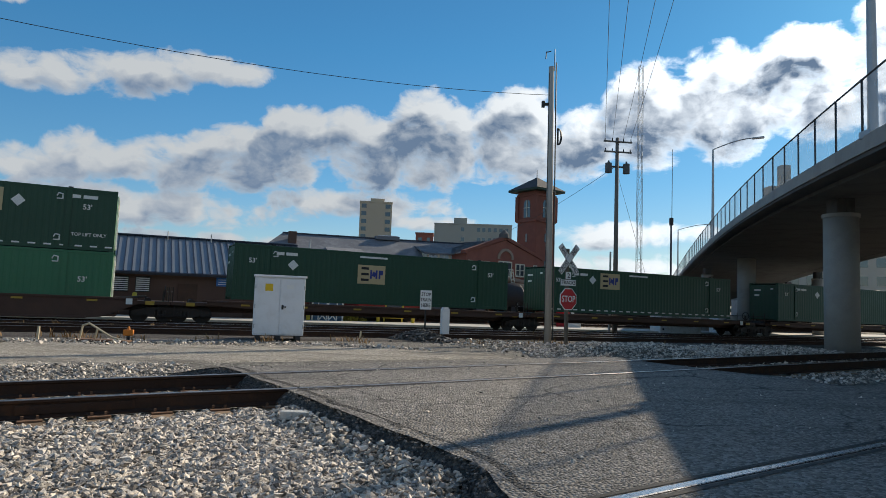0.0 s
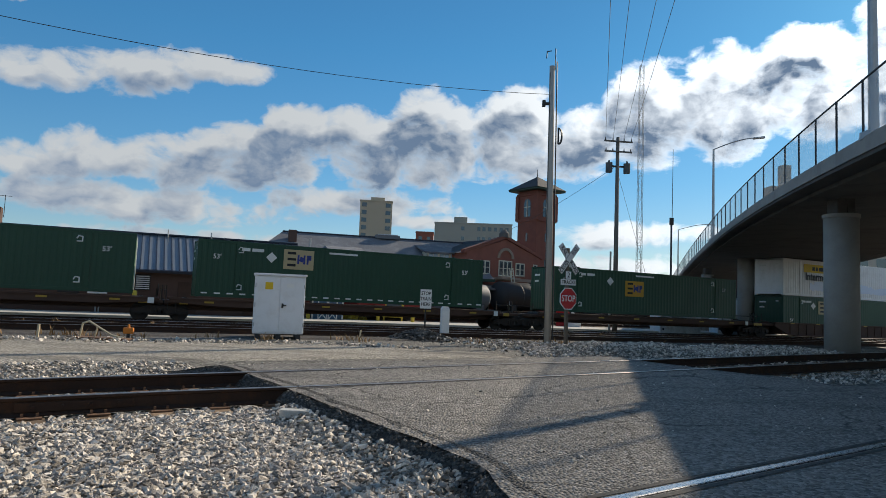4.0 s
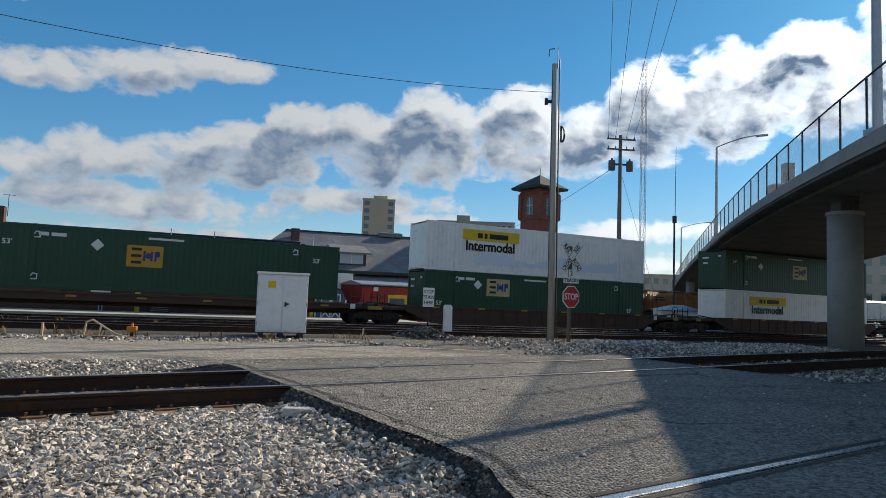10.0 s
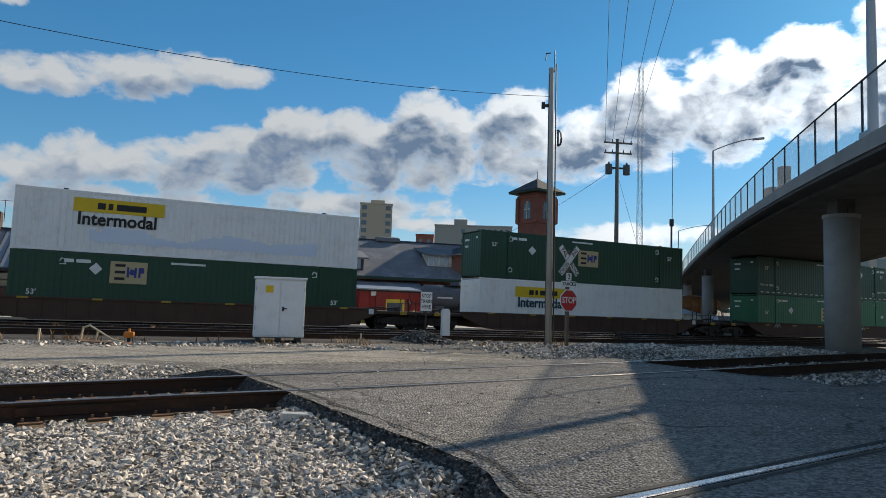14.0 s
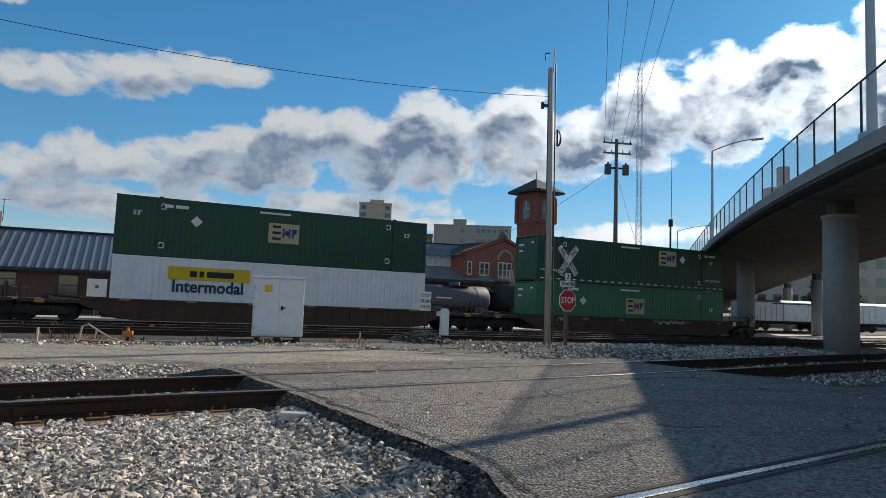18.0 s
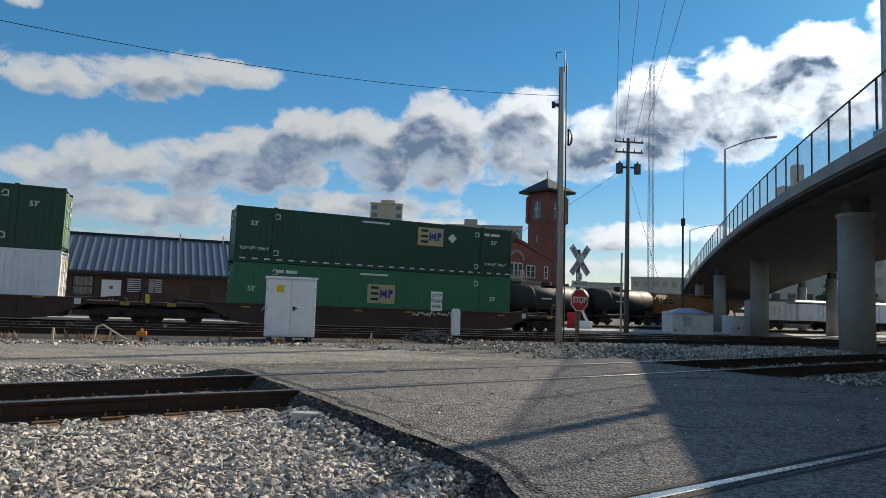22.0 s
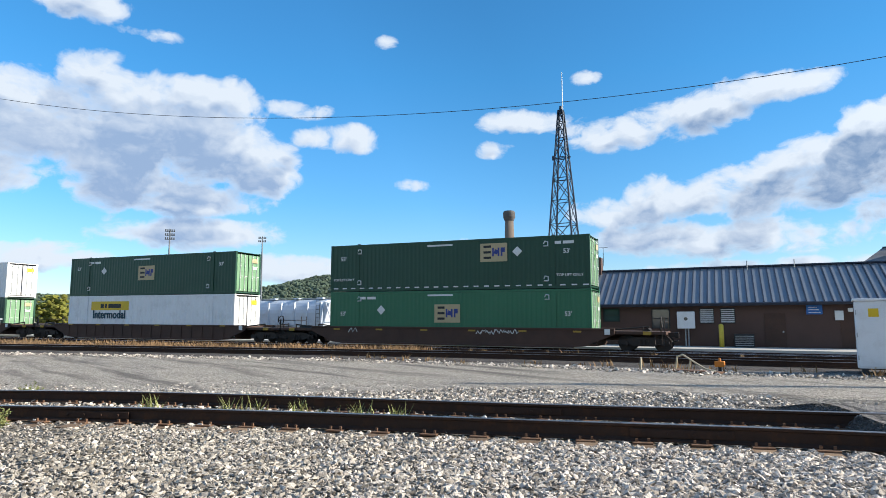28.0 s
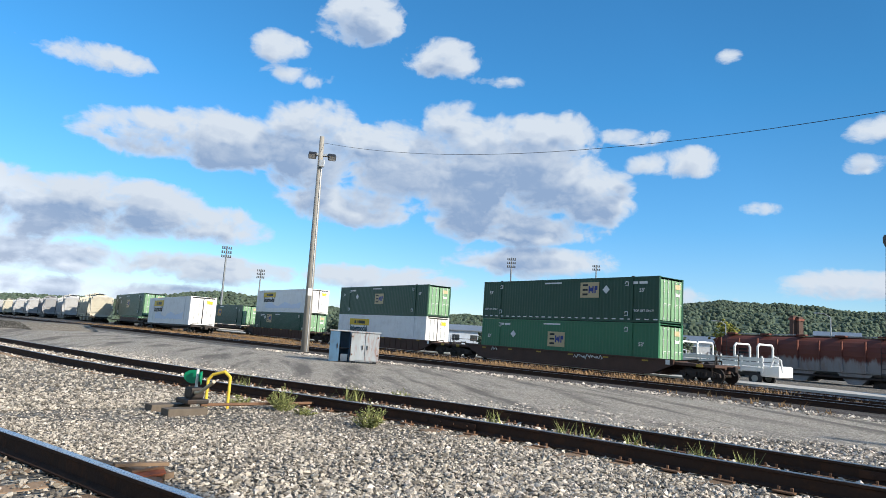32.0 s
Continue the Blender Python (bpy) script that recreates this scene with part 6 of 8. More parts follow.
    for k in range(13):
        a0 = math.pi * k / 12
        a1 = math.pi * (k + 1) / 12
        if k < 12:
            part("arch_stone", prism(B(), [(4.95 + 0.8 * math.cos(a0), 5.95 + 0.78 * math.sin(a0)), (4.95 + 1.08 * math.cos(a0), 5.95 + 1.04 * math.sin(a0)), (4.95 + 1.08 * math.cos(a1), 5.95 + 1.04 * math.sin(a1)), (4.95 + 0.8 * math.cos(a1), 5.95 + 0.78 * math.sin(a1))], -0.12, 0.02), "stone_trim", g_)
    part("balcony", box(B(), 3.7, 6.2, -0.9, 0.0, 3.85, 4.1, 0.02), "stone_trim", g_)
    part("canopy_roof", prism(B(), [(-2.2, 2.9), (0, 3.3), (0, 3.15), (-2.2, 2.75)], 0.2, W2 - 0.2, "x"), "concrete_dark", g_)
    lad = part("ladder", pipe(pipe(B(), [(4.7, -1.6, 1.9), (4.7, -0.9, 5.0)], 0.05, 5), [(5.1, -1.6, 1.9), (5.1, -0.9, 5.0)], 0.05, 5), "cream", g_)
    for k in range(9):
        part("rung", rod(B(), (4.7, -1.58 + 0.076 * k, 2.0 + 0.33 * k), (5.1, -1.58 + 0.076 * k, 2.0 + 0.33 * k), 0.04, 0.04, 5), "cream", lad)
    # tower
    t = thing("station_tower", pose(10.02, 71.5, -0.6, 0, 0, hd), "square red brick station tower with a pyramid roof", "tower")
    S, he = 2.98, 14.45
    part("shaft", box(B(), 0, S, 0, S, 0, he, 0.04), "brick", t)
    for z in (10.85, 13.80):
        part("string_course", box(B(), -0.12, S + 0.12, -0.12, S + 0.12, z, z + 0.28, 0.02), "brick", t)
    for c in ((0, 0), (S, 0), (0, S), (S, S)):
        part("corner_pier", box(B(), c[0] - 0.22, c[0] + 0.22, c[1] - 0.22, c[1] + 0.22, 10.95, 13.85, 0.03), "brick", t)
    bm = B()
    o = 0.86
    v = [bm.verts.new(p) for p in ((-o, -o, he + 0.1), (S + o, -o, he + 0.1), (S + o, S + o, he + 0.1), (-o, S + o, he + 0.1), (S / 2, S / 2, he + 1.75))]
    for f in ((0, 1, 4), (1, 2, 4), (2, 3, 4), (3, 0, 4), (3, 2, 1, 0)):
        bm.faces.new([v[i] for i in f])
    part("roof", bm, "slate_dark", t)
    part("eave_board", box(B(), -0.8, S + 0.8, -0.8, S + 0.8, he - 0.12, he + 0.12, 0.03), "green_trim", t)
    part("finial", rod(B(), (S / 2, S / 2, he + 1.6), (S / 2, S / 2, he + 2.6), 0.05, 0.03, 6), "dark_metal", t)
    for face in range(2):
        m = pose(S / 2, 0, 0) if face == 0 else pose(0, S / 2, 0, 0, 0, -90)
        op = part("belfry_window", prism(B(), [(-0.5, 11.40), (0.5, 11.40), (0.5, 12.95), (0.35, 13.30), (0, 13.45), (-0.35, 13.30), (-0.5, 12.95)], -0.02, 0.02), "pane", t)
        op.matrix_local = m
        part("mullion", box(box(B(), -0.05, 0.05, -0.08, 0.0, 11.40, 13.40), -0.5, 0.5, -0.08, 0.0, 12.45, 12.53), "cream", op)
        for z in (8.6, 5.6):
            sl_ = part("slit_window", box(B(), -0.14, 0.14, -0.03, 0.02, z, z + 0.95), "pane", t)
            sl_.matrix_local = m


# pale copy of the pane, the sky's reflection put into its tint
M["pane_bright"] = glass("sky_lit_pane", (0.3, 0.38, 0.48))
build_station()


# ---- city behind ----
def tower_block(x, y, rz, w, d, h, cols, rows, mat, label, inset=0.7, win=(1.5, 1.4), top=None, base=0.0):
    b = thing("apartment_building", pose(x, y, -1, 0, 0, rz), label, "building", "far town buildings")
    part("wall", box(B(), -w / 2, w / 2, 0, d, 0, h, 0.05), mat, b)
    part("roof", box(B(), -w / 2 - 0.15, w / 2 + 0.15, -0.15, d + 0.15, h, h + 0.5, 0.03), mat, b)
    if top:
        part("lift_house", box(B(), top[0], top[1], d * 0.3, d * 0.7, h + 0.4, h + top[2], 0.03), mat, b)
    wm = bpy.data.meshes.new("window")
    sb = box(B(), -win[0] / 2, win[0] / 2, -0.06, 0.02, -win[1] / 2, win[1] / 2)
    sb.to_mesh(wm)
    sb.free()
    wm.materials.append(M["pane"])
    for r in range(rows):
        for c in cols:
            z = base + (h - base) * (r + 0.55) / rows
            shared("window", wm, b, pose(c, 0, z))
    return b


def build_town():
    tower_block(-27.3, 248.5, 6, 12.4, 12, 38.6, (-4.6, 4.6), 13, "beige", "tall beige concrete apartment tower far behind", win=(1.9, 1.6), top=(-2.2, 3.2, 2.2))
    tower_block(10.5, 249.5, -2, 30, 14, 31.3, (-4, 2.2, 4.2, 6.4, 8.6, 10.8, 13), 8, "grey_block", "grey-green town block far behind the station", win=(1.2, 1.5), top=(-7.6, -2.4, 3.2))
    tower_block(-6.6, 200, 0, 5.4, 8, 22.2, (-1.3, 1.3), 6, "brick", "small red brick block far behind", win=(1.1, 1.2))
    tower_block(60.0, 190.5, -17, 16.2, 12, 10.6, (-6.6, -3.8, -1.2, 1.4, 4, 6.6), 3, "far_white", "pale three-storey town building far off", win=(1.4, 1.7))
    tower_block(45.0, 200, -12, 13, 12, 8.8, (-5, -2.5, 0, 2.5, 5), 2, "far_white", "low pale town building far off", win=(1.2, 1.5))
    tower_block(64.0, 110.0, -30, 22, 12, 12.0, (-9, -6.5, -4, -1.5, 1, 3.5, 6, 8.5), 4, "far_white", "pale apartment block beyond the bridge", win=(1.3, 1.5))
    # church towers and sheds towards the hill
    for a, d, w, h in ((49.07, 210, 1.5, 15.5), (48.69, 210, 1.5, 15.2)):
        c = thing("brick_stack", pose(-d * math.sin(radians(a)), d * math.cos(radians(a)), -1), "old brick tower on a far industrial building", "tower")
        part("shaft", box(B(), -w / 2, w / 2, -w / 2, w / 2, 0, h, 0.1), "brick_brown", c)
        part("cap", box(B(), -w / 2 - 0.2, w / 2 + 0.2, -w / 2 - 0.2, w / 2 + 0.2, h - 1.2, h - 0.6, 0.05), "brick", c)
    for a, d, w, h, mat, lab in ((48.9, 214, 10, 8.0, "brick_brown", "far brick workshop under the hill"), (46.2, 230, 12, 10.5, "brick_brown", "far brown workshop under the hill"),
                                 (60.5, 190, 46, 6.0, "shed_white", "long pale metal warehouse far off"), (70.5, 180, 40, 5.2, "hopper_blue", "long pale blue shed far off"),
                                 (43.5, 200, 30, 7.5, "far_white", "low pale workshop far off"), (81, 190, 30, 5, "far_white", "low white shed far off"), (93, 260, 40, 5, "far_white", "low white buildings far off")):
        s = thing("warehouse", pose(-d * math.sin(radians(a)), d * math.cos(radians(a)), -0.6, 0, 0, a), lab, "building", "far sheds")
        part("wall", box(B(), -w / 2, w / 2, 0, 12, 0, h, 0.05), mat, s)
        part("roof", prism(B(), [(-0.6, h), (6, h + 1.6), (12.6, h), (12.6, h - 0.2), (-0.6, h - 0.2)], -w / 2 - 0.4, w / 2 + 0.4, "x"), "roof_metal", s)
        for k in range(int(w / 5)):
            part("window", box(B(), -w / 2 + 1.2 + 5 * k, -w / 2 + 3.2 + 5 * k, -0.05, 0.02, h * 0.45, h * 0.75), "pane", s)
    for a, d, h in ((53.9, 120, 7.5), (46.6, 115, 9.0), (40.5, 150, 8.0)):
        l = thing("street_lamp", pose(-d * math.sin(radians(a)), d * math.cos(radians(a)), -0.6, 0, 0, a), "far grey street lamp", "street lamp", "far street lamps")
        part("pole", rod(B(), (0, 0, 0), (0, 0, h), 0.14, 0.09, 8), "galvanized", l)
        part("arm", pipe(B(), [(0, 0, h), (-0.7, 0, h + 0.5), (-1.6, 0, h + 0.6)], 0.06, 6), "galvanized", l)
        part("lamp_head", box(B(), -2.2, -1.5, -0.2, 0.2, h + 0.5, h + 0.7, 0.03), "galvanized", l)


build_town()


# ---- wooded hills and trees ----
def clump_mesh(rng, seg=1):
    bm = B()
    bmesh.ops.create_icosphere(bm, subdivisions=seg, radius=1.0)
    for v in bm.verts:
        v.co *= rng.uniform(0.75, 1.2)
    vs, fs = [v.co.copy() for v in bm.verts], [[v.index for v in f.verts] for f in bm.faces]
    bm.free()
    return np.array(vs), np.array(fs)


def scatter_mesh(name, kinds, places, material):
    """One mesh of many small solids: places are (kind, x, y, z, sx, sy, sz, turn)."""
    vs, fs, base = [], [], 0
    for k, x, y, z, sx, sy, sz, a in places:
        v, f = kinds[k]
        c, s = math.cos(a), math.sin(a)
        w = v * (sx, sy, sz)
        vs.append(np.stack([w[:, 0] * c - w[:, 1] * s + x, w[:, 0] * s + w[:, 1] * c + y, w[:, 2] + z], 1))
        fs.append(f + base)
        base += len(v)
    v, f = np.concatenate(vs), np.concatenate(fs)
    me = bpy.data.meshes.new(name)
    me.vertices.add(len(v))
    me.vertices.foreach_set("co", v.astype(np.float32).ravel())
    me.loops.add(f.size)
    me.loops.foreach_set("vertex_index", f.astype(np.int32).ravel())
    me.polygons.add(len(f))
    me.polygons.foreach_set("loop_start", np.arange(0, f.size, f.shape[1], dtype=np.int32))
    me.update(calc_edges=True)
    me.shade_flat()
    me.materials.append(M[material])
    return new(name, me)


SKYLINE = [(-60, 1.0), (-20, 1.2), (-9, 1.9), (0, 1.8), (20, 2.5), (36, 4.0), (42, 4.2), (46, 4.35), (50, 4.75), (54, 5.0), (58, 4.5), (62, 3.7), (66, 2.6), (75, 2.55), (84, 2.2), (92, 2.95), (95, 3.1), (97, 3.2), (99, 2.95), (101, 2.45), (104, 1.95), (112, 1.6), (150, 1.0)]


def skyline(a):
    for (a0, e0), (a1, e1) in zip(SKYLINE, SKYLINE[1:]):
        if a0 <= a <= a1:
            return e0 + (e1 - e0) * (a - a0) / (a1 - a0)
    return 1.0


def build_hills():
    rng = random.Random(11)
    def height(a, k):
        d = 420 + 640 * k
        crest = 1.25 + 1060 * math.tan(radians(skyline(a) - 0.25))
        return -1.5 + (crest + 1.5) * ease(0.0, 1.0, k) * (0.93 + 0.07 * noise.noise((a * 0.15, k * 3, 0))) + (3 * noise.noise((a * 0.6, k * 7, 2)) if k > 0.02 else 0), d
    verts, faces = [], []
    az = [-60 + 1.5 * i for i in range(141)]
    steps = [i / 14 for i in range(15)]
    for a in az:
        for k in steps:
            z, d = height(a, k)
            verts.append((-d * math.sin(radians(a)), d * math.cos(radians(a)), z))
        verts.append((-1700 * math.sin(radians(a)), 1700 * math.cos(radians(a)), -2))
    n = len(steps) + 1
    for i in range(len(az) - 1):
        for j in range(n - 1):
            faces.append((i * n + j, (i + 1) * n + j, (i + 1) * n + j + 1, i * n + j + 1))
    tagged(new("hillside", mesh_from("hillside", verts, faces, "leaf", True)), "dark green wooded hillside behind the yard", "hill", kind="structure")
    kinds = [clump_mesh(rng) for _ in range(4)]
    places = []
    for _ in range(17000):
        a = rng.uniform(30, 113) if rng.random() < 0.92 else rng.uniform(-25, 30)
        k = rng.random() ** 0.75
        z, d = height(a, k)
        r = rng.uniform(1.5, 3.2)
        places.append((rng.randrange(4), -d * math.sin(radians(a)), d * math.cos(radians(a)), z + r * 0.45, r, r, r * rng.uniform(0.8, 1.25), rng.random() * 6))
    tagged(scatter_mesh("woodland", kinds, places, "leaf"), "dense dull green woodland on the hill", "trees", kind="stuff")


def tree(x, y, z, h, r, mat, seed, label):
    rng = random.Random(seed)
    t = thing("tree", pose(x, y, z), label, "tree", "trees by the yard")
    bm = rod(B(), (0, 0, 0), (0, 0, h * 0.45), r * 0.09, r * 0.05, 8)
    for k in range(6):
        a = k * 1.05 + rng.random()
        rod(bm, (0, 0, h * rng.uniform(0.28, 0.42)), (math.cos(a) * r * 0.6, math.sin(a) * r * 0.6, h * rng.uniform(0.5, 0.75)), r * 0.035, r * 0.012, 6)
    part("trunk", bm, "bark", t)
    kinds = [clump_mesh(rng) for _ in range(3)]
    places = []
    for _ in range(420):
        u, v, w = rng.gauss(0, 0.42), rng.gauss(0, 0.42), rng.gauss(0, 0.4)
        if u * u + v * v + w * w > 1:
            continue
        s = r * rng.uniform(0.06, 0.15)
        places.append((rng.randrange(3), u * r, v * r, h * 0.62 + w * h * 0.42, s, s, s * 0.8, rng.random() * 6))
    c = scatter_mesh("crown", kinds, places, mat)
    c.parent = t


def build_trees():
    build_hills()
    rng = random.Random(5)
    for a, d, h, r, mat, lab in ((53.9, 165, 11.0, 3.6, "leaf_yellow", "yellow-green tree beyond the tracks"), (45.3, 190, 8.5, 3.5, "leaf_yellow", "yellowing tree near the workshops"),
                                 (79.4, 130, 7.2, 4.0, "leaf_yellow", "yellow-green tree beyond the tracks"), (67.5, 170, 6.5, 3.5, "leaf_yellow", "yellowing tree beyond the tracks"),
                                 (86, 150, 7, 4.2, "leaf", "dull green tree beyond the tracks"), (100, 190, 8, 4.5, "leaf", "dull green tree beyond the tracks"), (73.2, 165, 6, 3.6, "leaf", "dull green tree beyond the tracks"),
                                 (-30.8, 118, 7.5, 4.0, "leaf", "dull green tree beyond the bridge"), (39.3, 180, 7.5, 4.0, "leaf", "dull green tree near the mast"), (57.5, 190, 8, 4, "leaf", "dull green tree beyond the tracks")):
        tree(-d * math.sin(radians(a)), d * math.cos(radians(a)), -1.2, h, r, mat, int(a * 10), lab)


build_trees()

# ---- parked rail cars ----
def car_base(root, half, mat="steel_dark", deck=1.05):
    part("underframe", box(box(B(), -half, half, -0.35, 0.35, 0.65, deck - 0.02, 0.02), -half, half, -1.35, 1.35, deck - 0.16, deck, 0.02), mat, root)
    for sgn in (-1, 1):
        truck(root, sgn * (half - 1.9))
        part("coupler", box(B(), sgn * half, sgn * (half + 0.45), -0.12, 0.12, 0.72, 0.95, 0.02), "steel_dark", root)


def tank_car(x, y, z, rz, length, r, mat, label):
    root = thing("tank_car", pose(x, y, z, 0, 0, rz), label, "freight car", "parked tank cars")
    car_base(root, length / 2 + 0.6)
    h = length / 2 - 0.35
    bm = B()
    prof = [(-h - 0.42, 0.0), (-h - 0.36, r * 0.5), (-h - 0.2, r * 0.82), (-h, r), (h, r), (h + 0.2, r * 0.82), (h + 0.36, r * 0.5), (h + 0.42, 0.0)]
    seg = 32
    rings = [[bm.verts.new((px, pr * math.cos(2 * math.pi * k / seg), 1.15 + r + pr * math.sin(2 * math.pi * k / seg))) for k in range(seg)] for px, pr in prof[1:-1]]
    for a, b in zip(rings, rings[1:]):
        for k in range(seg):
            bm.faces.new((a[k], a[(k + 1) % seg], b[(k + 1) % seg], b[k]))
    bm.faces.new(rings[0])
    bm.faces.new(rings[-1])
    bmesh.ops.recalc_face_normals(bm, faces=bm.faces[:])
    part("tank", bm, mat, root, smooth=True)
    part("dome", rod(B(), (0, 0, 1.1 + 2 * r), (0, 0, 1.45 + 2 * r), 0.5, 0.45, 16), mat, root)
    part("walkway", box(B(), -1.2, 1.2, -0.75, 0.75, 1.1 + 2 * r, 1.16 + 2 * r, 0.01), "dark_metal", root)
    for xx in (-h * 0.6, 0, h * 0.6):
        part("tank_band", rod(B(), (xx - 0.05, 0, 1.15 + r), (xx + 0.05, 0, 1.15 + r), r + 0.015, r + 0.015, 32, False), mat, root)
    for sgn in (-1, 1):
        part("saddle", box(B(), sgn * (h - 0.9) - 0.4, sgn * (h - 0.9) + 0.4, -1.1, 1.1, 1.0, 1.55, 0.03), mat, root)
        lad = part("ladder", pipe(pipe(B(), [(sgn * 0.35 - 0.2, -r - 0.06, 1.2), (sgn * 0.35 - 0.2, -r * 0.4, 1.1 + 2 * r)], 0.02, 5), [(sgn * 0.35 + 0.2, -r - 0.06, 1.2), (sgn * 0.35 + 0.2, -r * 0.4, 1.1 + 2 * r)], 0.02, 5), "dark_metal", root)
    part("stencil_bar", box(B(), -2.2, -0.8, -r - 0.03, -r - 0.02, 1.1 + r, 1.22 + r), "white_paint", root)
    return root


def hopper_car(x, y, z, rz, length, mat, label, top=4.4):
    root = thing("hopper_car", pose(x, y, z, 0, 0, rz), label, "freight car", "parked hopper cars")
    half = length / 2
    car_base(root, half)
    body = B()
    prof = [(1.56 * math.cos(radians(a)), 1.55 + (top - 1.55) * (0.42 + 0.58 * math.sin(radians(a))) if a > -10 else 1.35) for a in range(180, -1, -15)] + [(1.4, 1.35), (0.7, 1.05), (-0.7, 1.05), (-1.4, 1.35)]
    prism(body, [(p, q) for p, q in prof], -half + 1.6, half - 1.6, "x")
    part("body", body, mat, root)
    for sgn in (-1, 1):
        a, b = sgn * (half - 1.6), sgn * (half - 0.3)
        part("end_sheet", prism(B(), [(a, 1.5), (a, top - 0.3), (sgn * (half - 0.9), top - 0.5), (a + sgn * 0.02, 1.4)], -1.3, 1.3), mat, root)
        bm = B()
        for yy in (-1.4, 1.4):
            rod(bm, (b, yy, 1.0), (sgn * (half - 1.3), yy, top - 0.4), 0.06, 0.06, 6)
            rod(bm, (b, yy, 1.0), (b, yy, 2.3), 0.05, 0.05, 6)
        rod(bm, (b, -1.4, 2.3), (b, 1.4, 2.3), 0.04, 0.04, 6)
        part("end_frame", bm, mat, root)
        lad = part("ladder", pipe(pipe(B(), [(sgn * (half - 1.9), -1.66, 1.2), (sgn * (half - 1.9), -1.6, top - 0.2)], 0.025, 5), [(sgn * (half - 2.35), -1.66, 1.2), (sgn * (half - 2.35), -1.6, top - 0.2)], 0.025, 5), "dark_metal", root)
        for k in range(7):
            part("rung", rod(B(), (sgn * (half - 1.9), -1.64, 1.4 + 0.4 * k), (sgn * (half - 2.35), -1.64, 1.4 + 0.4 * k), 0.02, 0.02, 5), "dark_metal", lad)
    for k in range(3):
        xx = (-1 + k) * (length - 4.5) / 3
        part("hopper_gate", prism(B(), [(xx - 1.5, 1.5), (xx + 1.5, 1.5), (xx + 0.45, 0.45), (xx - 0.45, 0.45)], -1.25, 1.25), mat, root)
    for k in range(9):
        xx = -half + 1.75 + k * (length - 3.5) / 8
        part("side_rib", prism(B(), [(-1.62, 1.45), (-1.7, 2.4), (-1.62, top - 0.35), (-1.4, top - 0.35), (-1.4, 1.45)], xx - 0.05, xx + 0.05, "x"), mat, root)
    part("running_board", box(B(), -half + 1.2, half - 1.2, -0.4, 0.4, top + 0.06, top + 0.12, 0.01), "galvanized", root)
    for k in range(5):
        part("hatch", box(B(), -half + 2.4 + k * (length - 4.8) / 4 - 0.4, -half + 2.4 + k * (length - 4.8) / 4 + 0.4, -0.95, -0.45, top, top + 0.14, 0.03), mat, root)
    part("stencil_bar", box(box(B(), -half + 2.6, -half + 4.2, -1.6, -1.59, 2.75, 2.9), -half + 2.6, -half + 4.4, -1.6, -1.59, 2.45, 2.6), "black_paint", root)
    return root


def box_car(x, y, z, rz, length, mat, label, top=4.0, ribs=12):
    root = thing("box_car", pose(x, y, z, 0, 0, rz), label, "freight car", "parked box cars")
    half = length / 2
    car_base(root, half)
    part("body", box(B(), -half, half, -1.45, 1.45, 1.05, top, 0.03), mat, root)
    part("roof", prism(B(), [(-1.5, top), (0, top + 0.25), (1.5, top), (1.5, top - 0.08), (-1.5, top - 0.08)], -half - 0.03, half + 0.03, "x"), "galvanized", root)
    for k in range(ribs + 1):
        xx = -half + 0.1 + k * (length - 0.2) / ribs
        part("side_rib", box(B(), xx - 0.05, xx + 0.05, -1.52, -1.44, 1.05, top - 0.1, 0.01), mat, root)
    door = part("door", box(B(), -1.3, 1.3, -1.56, -1.46, 1.1, top - 0.2, 0.02), mat, root)
    part("door_track", box(B(), -2.8, 2.8, -1.6, -1.46, top - 0.2, top - 0.1, 0.01), "steel_dark", root)
    part("stencil_bar", box(B(), -half + 1.0, -half + 2.2, -1.53, -1.52, 2.6, 2.95), "white_paint", root)
    return root


